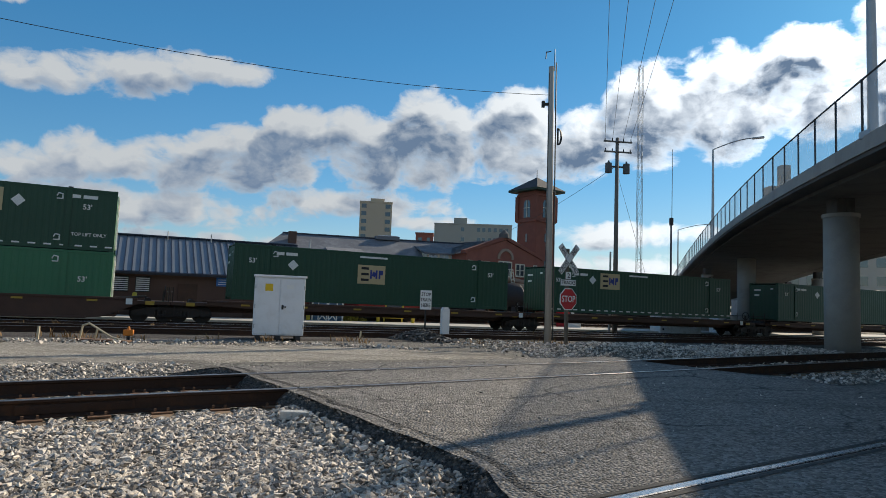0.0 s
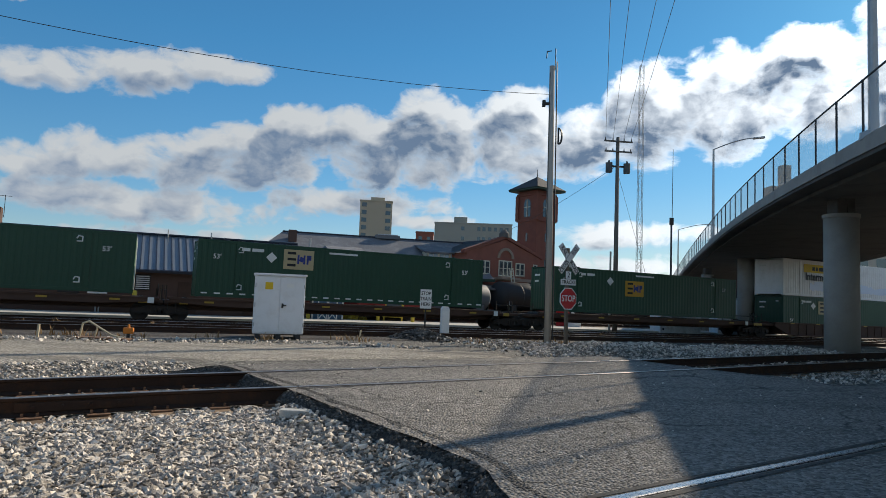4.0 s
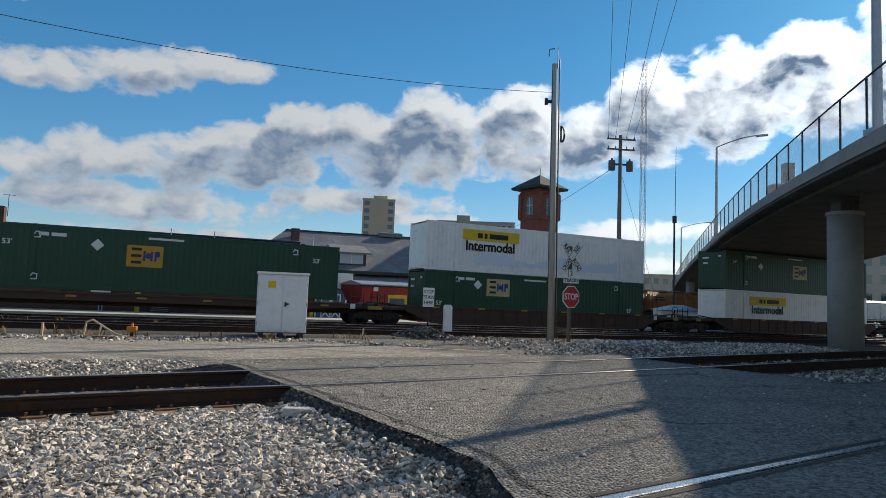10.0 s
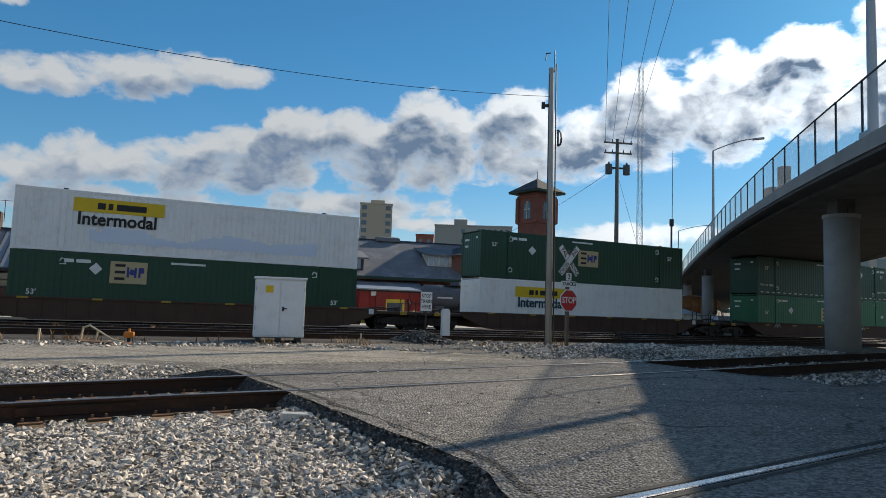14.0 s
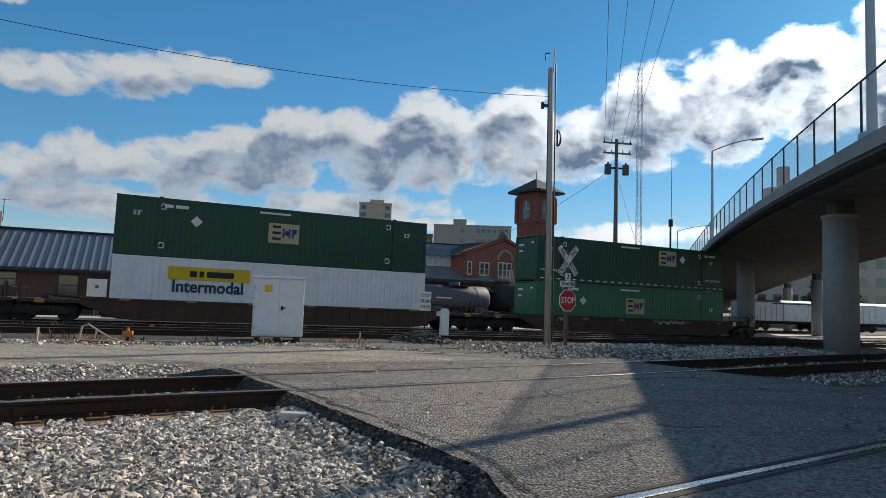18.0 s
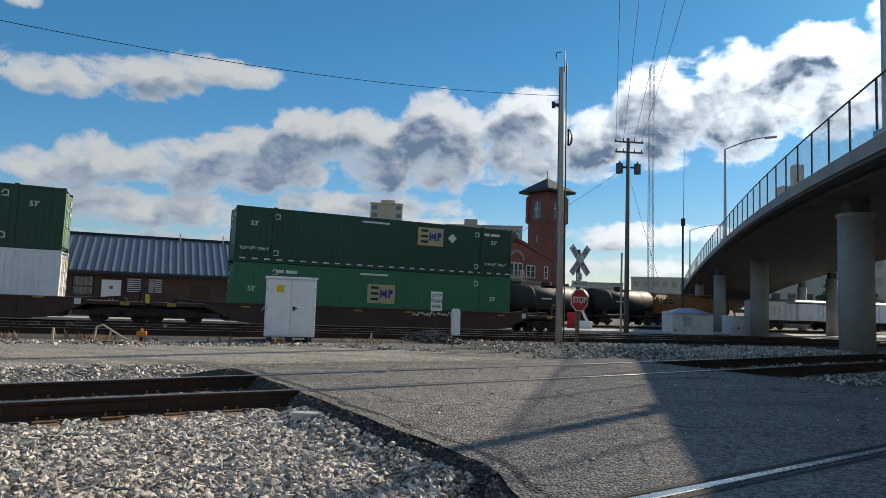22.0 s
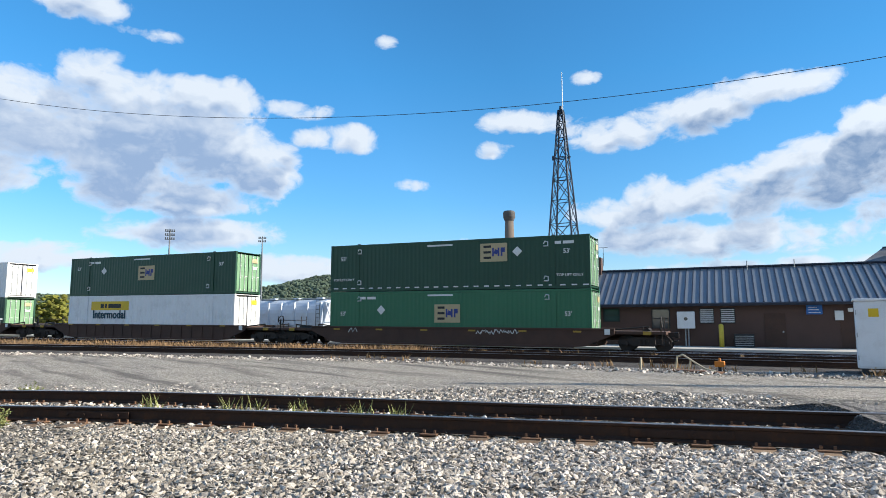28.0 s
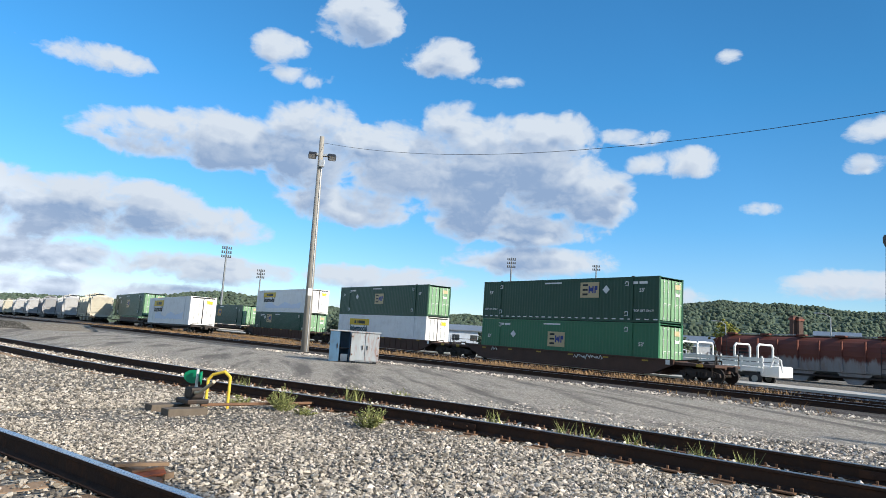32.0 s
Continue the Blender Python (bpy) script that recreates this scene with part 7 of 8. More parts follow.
def build_parked():
    gz = -0.75
    box_car(-4.78, 48.37, gz - 0.4, 38, 5.4, "red_car", "short red box car with white stencil marks behind the main line", 3.1, 6)
    tank_car(0.95, 55.6, gz, 26, 6.4, 1.08, "tank_grey", "blue-grey tank car parked behind the main line")
    tank_car(8.9, 63.0, gz, 42, 11.0, 1.3, "tank_black", "black tank car parked before the station")
    tank_car(17.6, 70.0, gz, 40, 10.0, 1.3, "tank_black", "black tank car parked near the power pole")
    hopper_car(27.0, 77.0, gz, 30, 15.5, "orange_car", "faded orange hopper car behind the hut", 3.5)
    box_car(38.5, 73.5, gz, 14, 11.5, "shed_white", "long white box car behind the bridge piers", 3.1, 16)
    box_car(55.0, 77.0, gz, 12, 17, "shed_white", "long white box car beyond the bridge", 3.1, 20)
    for s, n, mat, lab in ((-25.2, 58.6, "hopper_rust", "rust-streaked brown hopper car"), (-45.5, 58.6, "hopper_blue", "pale blue covered hopper car far along"), (-9.3, 59.6, "hopper_blue", "pale blue covered hopper car with black stencils")):
        hopper_car(*mainxy(s, n), rail_z(s) - 0.5, ANG, 17.0, mat, lab, 4.15)
    # string parked on the yard side
    def along(s, n=20.9):
        return (*mainxy(s, n), rail_z(s) - 0.05)
    for s0, paint, marks, lab in ((-66.9, "white_box", "wu", "white container on a flat car parked in the yard"), (-86.2, "green_dark", "gs", "dark green container on a flat car parked in the yard")):
        x, y, z = along(s0 - L / 2)
        f = thing("flat_car", pose(x, y, z, 0, 0, ANG), "dark steel flat car carrying a container", "freight car", "parked flat cars")
        car_base(f, 9.2, "steel_dark", 1.0)
        c = container(paint, marks, lab)
        c.matrix_world = pose(x, y, z + 1.0 - (0.0 if paint == "white_box" else -0.55), 0, 0, ANG)
    for k in range(9):
        s = -112 - 18.2 * k
        mat = ("hopper_cream", "hopper_pale", "hopper_grey", "hopper_pale", "hopper_pale")[k % 5]
        hopper_car(*along(s, 18.6 - 0.9 * k), ANG - 2.8, 17.0, mat, "pale grey covered hopper car in a parked string", 4.3)
    # white stake truck behind the main line
    x, y = mainxy(-24.3, 44.6)
    t = thing("stake_truck", pose(x, y, -0.35, 0, 0, ANG), "white maintenance truck with slatted sides and hoops", "truck")
    part("chassis", box(B(), -3.3, 3.3, -0.9, 0.9, 0.55, 0.85, 0.03), "dark_metal", t)
    for yy in (-1.09, 1.09):
        for k in range(3):
            part("side_slat", box(B(), -3.2, 2.9, yy - 0.03, yy + 0.03, 0.9 + 0.32 * k, 1.16 + 0.32 * k, 0.01), "sign_white", t)
        for xx in (-3.1, -1.6, -0.1, 1.4, 2.8):
            part("side_stake", box(B(), xx - 0.05, xx + 0.05, yy - 0.05, yy + 0.05, 0.8, 1.9, 0.01), "sign_white", t)
    for xx in (-3.15, -1.9, 0.9, 2.5):
        part("hoop", pipe(B(), [(xx, -1.05, 0.9), (xx, -1.05, 2.5), (xx, -0.85, 2.68), (xx, 0.85, 2.68), (xx, 1.05, 2.5), (xx, 1.05, 0.9)], 0.07, 8), "sign_white", t)
    part("nose", box(B(), 2.6, 3.9, -1.0, 1.0, 0.55, 1.3, 0.15), "sign_white", t)
    part("ladder_hoop", pipe(B(), [(3.3, -1.0, 1.2), (3.6, -1.0, 1.9), (4.0, -1.0, 1.7), (4.1, -1.0, 0.9)], 0.05, 8), "sign_white", t)
    part("load", box(B(), -3.0, 2.4, -0.9, 0.9, 0.85, 1.2, 0.05), "shed_white", t)
    for xx in (-2.1, 2.3):
        for yy in (-0.95, 0.95):
            wh = part("wheel", rod(B(), (xx, yy - 0.12, 0.42), (xx, yy + 0.12, 0.42), 0.42, 0.42, 20), "cable", t)
            part("rim", rod(B(), (xx, yy - 0.14, 0.42), (xx, yy + 0.14, 0.42), 0.22, 0.22, 14), "galvanized", wh)


build_parked()


# ---- crossing equipment ----
def octagon(bm, r, y0, y1, m=None):
    pts = [(r * math.cos(radians(22.5 + 45 * k)), r * math.sin(radians(22.5 + 45 * k))) for k in range(8)]
    return prism(bm, pts, y0, y1)


def build_crossing():
    # cabinet
    c = thing("signal_cabinet", pose(-5.06, 20.0, -0.13, 0, 0, 17) @ Matrix.Scale(0.98, 4), "pale grey steel signal cabinet with two doors on skids", "cabinet")
    part("body", box(B(), -0.76, 0.76, -0.4, 0.4, 0.12, 1.9, 0.02), "cabinet_paint", c)
    part("roof", box(B(), -0.8, 0.8, -0.46, 0.46, 1.9, 1.97, 0.02), "cabinet_paint", c)
    for x0, x1 in ((-0.73, -0.01), (0.01, 0.73)):
        door = part("door", box(B(), x0, x1, -0.425, -0.4, 0.17, 1.86, 0.008), "cabinet_paint", c)
        if x0 > 0:
            part("handle", box(box(B(), 0.06, 0.12, -0.45, -0.42, 0.92, 1.06, 0.01), 0.07, 0.2, -0.48, -0.45, 0.98, 1.02, 0.005), "dark_metal", door, "black door handle")
        for z in (0.4, 1.0, 1.6):
            xx = x0 if x0 < 0 else x1
            part("hinge", rod(B(), (xx, -0.43, z - 0.06), (xx, -0.43, z + 0.06), 0.014, 0.014, 6), "galvanized", door)
    part("warning_sticker", box(B(), -0.45, -0.22, -0.43, -0.426, 1.48, 1.7), "yellow_panel", c, "faded yellow sticker")
    part("maker_plate", box(B(), 0.2, 0.4, -0.43, -0.426, 1.55, 1.68), "sign_white", c)
    for x in (-0.6, 0.0, 0.6):
        part("skid", box(B(), x - 0.08, x + 0.08, -0.42, 0.42, -0.08, 0.12, 0.01), "dark_metal", c)
    # crossbuck and stop sign
    s = thing("crossing_sign", pose(4.21, 22.2, -0.22, 0, 0, ANB - 2), "railroad crossbuck with track plate and red stop sign", "road sign")
    part("post", box(B(), -0.055, 0.055, -0.05, 0.05, -0.1, 3.35, 0.01), "post_wood", s)
    zc = 2.98
    for ang, words in ((50, ("RAIL", "ROAD")), (-50, ("CROSS", "ING"))):
        m = pose(0, -0.07 if ang > 0 else -0.085, zc, 0, ang if ang > 0 else ang, 0)
        bl = part("crossbuck_blade", box(B(), -0.61, 0.61, -0.008, 0.008, -0.115, 0.115, 0.003), "sign_white", s)
        bl.matrix_local = m
        part("border", box(box(B(), -0.61, 0.61, -0.0095, -0.0085, 0.098, 0.113), -0.61, 0.61, -0.0095, -0.0085, -0.113, -0.098), "black_paint", bl)
        lettering("word", words[0], 0.2, "black_paint", bl, pose(-0.35, -0.013, 0) @ FRONT, 0.002, squeeze=0.85)
        lettering("word", words[1], 0.2, "black_paint", bl, pose(0.36, -0.013, 0) @ FRONT, 0.002, squeeze=0.85)
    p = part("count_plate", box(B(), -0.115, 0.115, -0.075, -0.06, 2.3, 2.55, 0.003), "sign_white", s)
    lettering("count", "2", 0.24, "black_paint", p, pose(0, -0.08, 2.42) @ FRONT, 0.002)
    p = part("track_plate", box(B(), -0.34, 0.34, -0.078, -0.06, 2.08, 2.28, 0.003), "sign_white", s)
    lettering("word", "TRACKS", 0.17, "black_paint", p, pose(0, -0.083, 2.18) @ FRONT, 0.002)
    st = part("stop_plate", octagon(B(), 0.4, -0.085, -0.065), "sign_white", s)
    st.matrix_local = pose(0, 0, 1.62)
    rd = part("stop_face", octagon(B(), 0.37, -0.09, -0.084), "sign_red", st)
    lettering("word", "STOP", 0.3, "sign_white", rd, pose(0, -0.094, 0) @ FRONT, 0.002, squeeze=0.85)
    # stop train here
    s = thing("train_stop_sign", pose(-0.68, 25.15, -0.25, 0, 0, 6), "white stop board for trains on a thin dark post", "railway sign")
    part("post", box(B(), -0.03, 0.03, -0.03, 0.03, -0.1, 1.5, 0.005), "dark_metal", s)
    pl = part("plate", box(B(), -0.22, 0.22, -0.05, -0.035, 1.08, 1.82, 0.01), "sign_white", s)
    for k, w in enumerate(("STOP", "TRAIN", "HERE")):
        lettering("word", w, 0.19, "black_paint", pl, pose(0, -0.055, 1.66 - 0.21 * k) @ FRONT, 0.002, squeeze=0.8)
    # marker post
    b = thing("marker_post", pose(0.08, 24.2, -0.25, 0, 0, 14), "square white marker post with a chamfered top", "bollard")
    part("post", box(B(), -0.15, 0.15, -0.13, 0.13, -0.1, 1.1, 0.02), "sign_white", b)
    part("cap", prism(B(), [(-0.15, 1.1), (0.15, 1.1), (0.09, 1.2), (-0.09, 1.2)], -0.13, 0.13), "sign_white", b)
    # pale block on the ballast
    b = thing("concrete_block", pose(-1.38, 6.33, 0.08, 3, 2, 8), "pale broken concrete block lying on the ballast", "concrete block")
    part("block", box(B(), -0.15, 0.15, -0.05, 0.05, -0.03, 0.05, 0.015), "stone_slab", b)
    # derail with bent tube frame
    d = thing("derail_frame", pose(-9.2, 16.75, -0.1, 0, 0, -4), "bent sun-bleached tube frame of a track derail", "derail")
    part("tube", pipe(B(), [(-0.12, 0, 0.0), (-0.05, 0, 0.36), (0.12, 0, 0.42), (0.75, 0, 0.08), (1.05, 0, 0.02)], 0.025, 8), "pale_tube", d)
    part("tube", pipe(B(), [(0.35, 0, 0.3), (0.28, 0.02, 0.02)], 0.022, 8), "pale_tube", d)
    part("base_plate", box(B(), -0.3, 1.2, -0.15, 0.25, -0.04, 0.02, 0.01), "tie_plate", d)
    o = thing("track_lantern", pose(-8.35, 17.35, -0.12, 0, 0, 10) @ Matrix.Scale(0.8, 4), "small orange plastic track marker", "marker")
    part("body", box(B(), -0.16, 0.16, -0.08, 0.08, 0.14, 0.34, 0.03), "orange_paint", o)
    part("knob", rod(B(), (0, 0, 0.34), (0, 0, 0.45), 0.05, 0.03, 10), "orange_paint", o)
    part("stand", box(B(), -0.05, 0.05, -0.04, 0.04, -0.02, 0.16, 0.005), "dark_metal", o)
    for x, y, h in ((-10.3, 16.6, 0.36), (-2.6, 20.6, 0.3)):
        q = thing("stake", pose(x, y, -0.15, 4, 5, 0), "thin weathered timber stake in the gravel", "stake", "stakes")
        part("stick", box(B(), -0.025, 0.025, -0.02, 0.02, -0.1, h, 0.004), "pale_tube", q)
    # hut and tank by the main line
    h = thing("equipment_hut", pose(18.75, 52.5, -1.08, 0, 0, 4) @ Matrix.Scale(0.94, 4), "corrugated white metal equipment hut with a low hipped roof", "hut")
    part("wall", box(B(), -1.75, 1.75, -1.0, 1.2, 0, 2.05, 0.02), "shed_white", h)
    for k in range(18):
        part("corrugation", box(B(), -1.72 + 0.2 * k, -1.64 + 0.2 * k, -1.04, -0.99, 0.05, 2.03, 0.008), "shed_white", h)
    bm = B()
    v = [bm.verts.new(p) for p in ((-1.95, -1.2, 2.05), (1.95, -1.2, 2.05), (1.95, 1.4, 2.05), (-1.95, 1.4, 2.05), (-0.5, 0.1, 2.5), (0.5, 0.1, 2.5))]
    for f in ((0, 1, 5, 4), (1, 2, 5), (2, 3, 4, 5), (3, 0, 4), (3, 2, 1, 0)):
        bm.faces.new([v[i] for i in f])
    part("roof", bm, "galvanized", h)
    part("meter_box", box(B(), -0.75, -0.2, -1.2, -1.04, 1.0, 1.75, 0.02), "galvanized", h)
    part("door_panel", box(B(), 0.55, 1.3, -1.07, -1.03, 0.05, 1.85, 0.01), "shed_white", h)
    part("lock", box(B(), -1.55, -1.42, -1.1, -1.02, 0.55, 0.7, 0.01), "dark_metal", h)
    t = thing("storage_bin", pose(24.2, 55.2, -1.34, 0, 0, 2) @ Matrix.Scale(1.162, 4), "square white metal storage bin beside the hut", "bin")
    part("body", box(B(), -1.1, 1.1, -0.7, 0.7, 0.05, 1.75, 0.03), "shed_white", t)
    part("lid", box(B(), -1.14, 1.14, -0.74, 0.74, 1.72, 1.8, 0.02), "shed_white", t)
    for x in (-0.55, 0.55):
        d_ = part("door", box(B(), x - 0.52, x + 0.52, -0.73, -0.7, 0.12, 1.68, 0.01), "shed_white", t)
        part("latch", box(B(), x - 0.06, x + 0.06, -0.77, -0.73, 0.85, 1.05, 0.01), "dark_metal", d_)
    # garden shed, boards and posts before the red car
    g_ = thing("garden_shed", pose(-7.85, 44.2, -0.6, 0, 0, 16), "small gambrel garden shed with a white crossed door", "shed")
    prof = [(-1.05, 0), (1.05, 0), (1.05, 1.35), (0.7, 1.95), (0, 2.2), (-0.7, 1.95), (-1.05, 1.35)]
    part("body", prism(B(), prof, 0, 2.4), "shed_blue", g_)
    part("roof", prism(B(), [(-1.15, 1.3), (-0.76, 2.03), (0, 2.31), (0.76, 2.03), (1.15, 1.3), (1.05, 1.35), (0.7, 1.95), (0, 2.2), (-0.7, 1.95), (-1.05, 1.35)], -0.12, 2.5), "roof_trim", g_)
    for x in (-0.34, 0.34):
        door = part("door", box(B(), x - 0.32, x + 0.32, -0.05, 0.0, 0.05, 1.75, 0.01), "shed_blue", g_)
        bm = B()
        for a in ((x - 0.32, x - 0.25, 0.05, 1.75), (x + 0.25, x + 0.32, 0.05, 1.75), (x - 0.25, x + 0.25, 0.05, 0.13), (x - 0.25, x + 0.25, 0.82, 0.9), (x - 0.25, x + 0.25, 1.67, 1.75)):
            box(bm, a[0], a[1], -0.075, -0.05, a[2], a[3])
        for sg in (-1, 1):
            box(bm, -0.42, 0.42, -0.07, -0.05, -0.04, 0.04, 0, pose(x, 0, 0.475, 0, 52 * sg, 0))
        part("door_trim", bm, "sign_white", door, "white cross trim")
    for x in (-1.02, 1.02):
        part("corner_board", box(B(), x - 0.05, x + 0.05, -0.04, 0.0, 0, 1.35), "sign_white", g_)
    w = thing("site_trailer", pose(-8.3, 48.0, -0.6, 0, 0, 16), "white box trailer standing behind the garden shed", "trailer")
    part("body", box(B(), -1.15, 1.35, 0, 4.5, 0.5, 3.3, 0.05), "white_box", w)
    part("chassis", box(B(), -1.1, 1.3, 0.1, 4.4, 0.3, 0.5, 0.02), "dark_metal", w)
    for yy in (1.6, 2.6):
        part("wheel", rod(B(), (-1.2, yy, 0.3), (1.4, yy, 0.3), 0.32, 0.32, 16), "cable", w)
    yb = thing("yellow_board", pose(-3.6, 47.0, -0.62, 0, 0, 10), "yellow framed board with a grey panel before the red car", "board")
    part("frame", box(B(), -0.75, 0.75, -0.04, 0.04, 0.35, 1.85, 0.02), "yellow_paint", yb)
    part("panel", box(B(), -0.5, 0.6, -0.06, -0.04, 0.75, 1.6, 0.01), "tank_grey", yb)
    for x in (-0.65, 0.65):
        part("leg", box(B(), x - 0.05, x + 0.05, -0.04, 0.04, -0.1, 0.4, 0.01), "yellow_paint", yb)
    for x, y in ((-4.59, 46.0), (-2.15, 46.5), (-9.03, 43.6)):
        q = thing("bollard", pose(x, y, -0.62), "short yellow post before the red car", "bollard", "yellow bollards")
        part("post", rod(B(), (0, 0, -0.1), (0, 0, 1.0), 0.13, 0.13, 12), "yellow_paint", q)
        part("cap", rod(B(), (0, 0, 1.0), (0, 0, 1.1), 0.13, 0.05, 12), "yellow_paint", q)
    rb = thing("barrier_block", pose(10.6, 53.0, -0.75, 0, 0, 5), "white concrete barrier with a red board and leaning strut", "barrier")
    part("block", box(B(), -0.6, 0.6, -0.3, 0.3, 0, 0.7, 0.05), "sign_white", rb)
    part("strut", box(B(), -0.1, 0.1, -0.05, 0.05, -0.1, 1.5, 0.01, pose(0.35, -0.2, 0.4, 0, -28, 0)), "sign_white", rb)
    part("red_board", box(B(), -1.3, -0.2, 0.35, 0.42, 0.1, 1.35, 0.02), "sign_red", rb)
    # yard lockers
    k = thing("metal_locker", pose(-28.6, 1.93, 0.02, 0, 0, 84), "faded blue sheet metal locker standing open", "locker")
    part("back", box(B(), -0.42, 0.42, 0.35, 0.38, 0.1, 1.38), "shed_blue", k)
    for x in (-0.42, 0.39):
        side = part("side", box(B(), x, x + 0.03, -0.4, 0.35, 0.1, 1.38), "shed_blue", k)
        for y in (-0.3, -0.1, 0.1):
            part("rib", box(B(), x - 0.012, x + 0.042, y, y + 0.04, 0.14, 1.34), "shed_blue", side)
    part("top", box(B(), -0.46, 0.46, -0.46, 0.42, 1.38, 1.43, 0.01), "shed_rusty", k)
    part("base", box(B(), -0.42, 0.42, -0.4, 0.38, 0.06, 0.12, 0.01), "dark_metal", k)
    door = part("door", box(B(), -0.43, -0.02, -0.43, -0.4, 0.1, 1.36, 0.005), "shed_blue", k)
    part("handle", box(B(), -0.12, -0.08, -0.46, -0.43, 0.65, 0.85, 0.006), "dark_metal", door)
    part("shelf", box(B(), -0.39, 0.39, -0.35, 0.35, 0.65, 0.68), "dark_metal", k)
    part("crate", box(B(), 0.05, 0.34, -0.3, 0.1, 0.12, 0.42, 0.02), "shed_white", k)
    for x in (-0.36, 0.36):
        part("foot", box(B(), x - 0.05, x + 0.05, -0.36, 0.36, -0.06, 0.06, 0.01), "dark_metal", k)
    k = thing("metal_locker", pose(-28.3, 2.97, 0.02, 0, 0, 84), "pale sheet metal locker streaked with rust", "locker")
    part("body", box(B(), -0.6, 0.6, -0.43, 0.43, 0.16, 1.36, 0.015), "shed_rusty", k)
    part("top", box(B(), -0.66, 0.66, -0.49, 0.49, 1.36, 1.42, 0.01), "shed_rusty", k)
    for x in (-0.3, 0.3):
        door = part("door", box(B(), x - 0.285, x + 0.285, -0.455, -0.43, 0.2, 1.33, 0.006), "shed_rusty", k)
        part("handle", box(B(), x - 0.2 * (1 if x > 0 else -1) - 0.02, x - 0.2 * (1 if x > 0 else -1) + 0.02, -0.49, -0.455, 0.65, 0.83, 0.006), "dark_metal", door)
        for z in (0.4, 1.15):
            part("hinge", box(B(), x + 0.24 * (1 if x > 0 else -1) - 0.03, x + 0.24 * (1 if x > 0 else -1) + 0.03, -0.47, -0.455, z, z + 0.07, 0.004), "tie_plate", door)
    for x in (-0.45, 0.45):
        part("foot", box(B(), x - 0.08, x + 0.08, -0.4, 0.4, -0.05, 0.16, 0.01), "dark_metal", k)
    # switch stand
    x, y = -10.25, -1.35
    w = thing("switch_stand", pose(x, y, 0, 0, 0, ANB), "low switch stand with a green target on two timbers", "switch stand")
    for yy in (-0.25, 0.25):
        part("head_timber", box(B(), -0.12, 0.12, -0.55, 0.02, -0.08, 0.1, 0.012, pose(yy * 1.1, 0, 0)), "post_wood", w)
    part("stand_base", box(box(B(), -0.2, 0.2, -0.2, 0.12, 0.13, 0.2, 0.02), -0.12, 0.12, -0.12, 0.08, 0.2, 0.36, 0.03), "steel_dark", w)
    part("spindle", rod(B(), (0, 0, 0.2), (0, 0, 0.62), 0.025, 0.02, 8), "sign_white", w)
    for a in (0, 1):
        bm = prism(B(), [(0.165 * math.cos(radians(30 * k)) * 0.95, 0.1 * math.sin(radians(30 * k))) for k in range(12)], -0.006, 0.006)
        tg = part("target", bm, "target_green", w, "bright green oval target")
        tg.matrix_local = pose(-0.13 if a else 0.13, 0, 0.5, 0, 0, 30 if a else -30)
    part("throw_lever", pipe(B(), [(0.05, -0.05, 0.28), (0.35, -0.1, 0.32), (0.75, -0.12, 0.5)], 0.025, 8), "pale_tube", w)
    part("connecting_rod", rod(B(), (0.0, 0.1, 0.1), (0.1, 2.6, 0.08), 0.025, 0.025, 6), "tie_plate", w)
    hp = thing("guard_hoop", pose(-10.9, -1.12, 0, 0, 0, 68), "bright yellow tube guard hoop beside the switch", "guard rail")
    part("hoop", pipe(B(), [(-0.17, 0, -0.05), (-0.17, 0, 0.42), (-0.1, 0, 0.5), (0.1, 0, 0.56), (0.2, 0, 0.48), (0.2, 0, -0.05)], 0.024, 10), "yellow_paint", hp)
    pk = thing("timber_offcut", pose(-6.0, -1.25, 0.03, 0, 0, 55), "weathered timber offcut beside the rail", "timber")
    part("board", box(B(), -0.45, 0.45, -0.05, 0.05, -0.01, 0.035, 0.006), "tie", pk)
    pk = thing("rusty_plate", pose(-5.55, -1.05, 0.02, 0, 0, 20), "rust-orange steel disc lying on the ballast", "scrap metal")
    part("disc", rod(B(), (0, 0, 0), (0, 0, 0.03), 0.16, 0.15, 18), "tie_plate", pk)
    # service mast behind the depot
    d = thing("service_mast", pose(-12.3, 58.7, 2.0), "thin pale service mast behind the depot roof", "mast")
    part("pole", rod(B(), (0, 0, -2.6), (0, 0, 4.25), 0.09, 0.07, 10), "galvanized", d)
    part("meter_box", box(B(), 0.1, 0.42, -0.12, 0.12, 2.4, 2.9, 0.02), "galvanized", d)
    part("crossarm", box(B(), -0.05, 0.75, -0.05, 0.05, 2.98, 3.08, 0.01), "galvanized", d)
    for x in (0.25, 0.6):
        part("insulator", rod(B(), (x, 0, 3.08), (x, 0, 3.25), 0.05, 0.03, 8), "sign_white", d)
    # debris beside the near rail
    d = thing("timber_board", pose(-6.05, -1.16, 0.07, 0, 3, 120), "short grey board lying on the ballast", "board")
    part("plank", box(B(), -0.22, 0.22, -0.035, 0.035, -0.015, 0.015, 0.006), "tie", d)
    d = thing("rusty_plate", pose(-5.74, -1.04, 0.06, 8, -6, 110), "rusty loose tie plate lying on the ballast", "metal plate")
    part("plate", box(B(), -0.12, 0.12, -0.07, 0.07, -0.01, 0.012, 0.005), "red_rust", d)
    part("shoulder", box(B(), -0.12, 0.12, 0.02, 0.045, 0.012, 0.03, 0.004), "tie_plate", d)
    # loading ramp of packed stone at the far end of the yard
    rp = thing("earth_ramp", pose(-45.0, -13.1, 0, 0, 0, 60), "low packed stone loading ramp at the end of the yard road", "ramp")
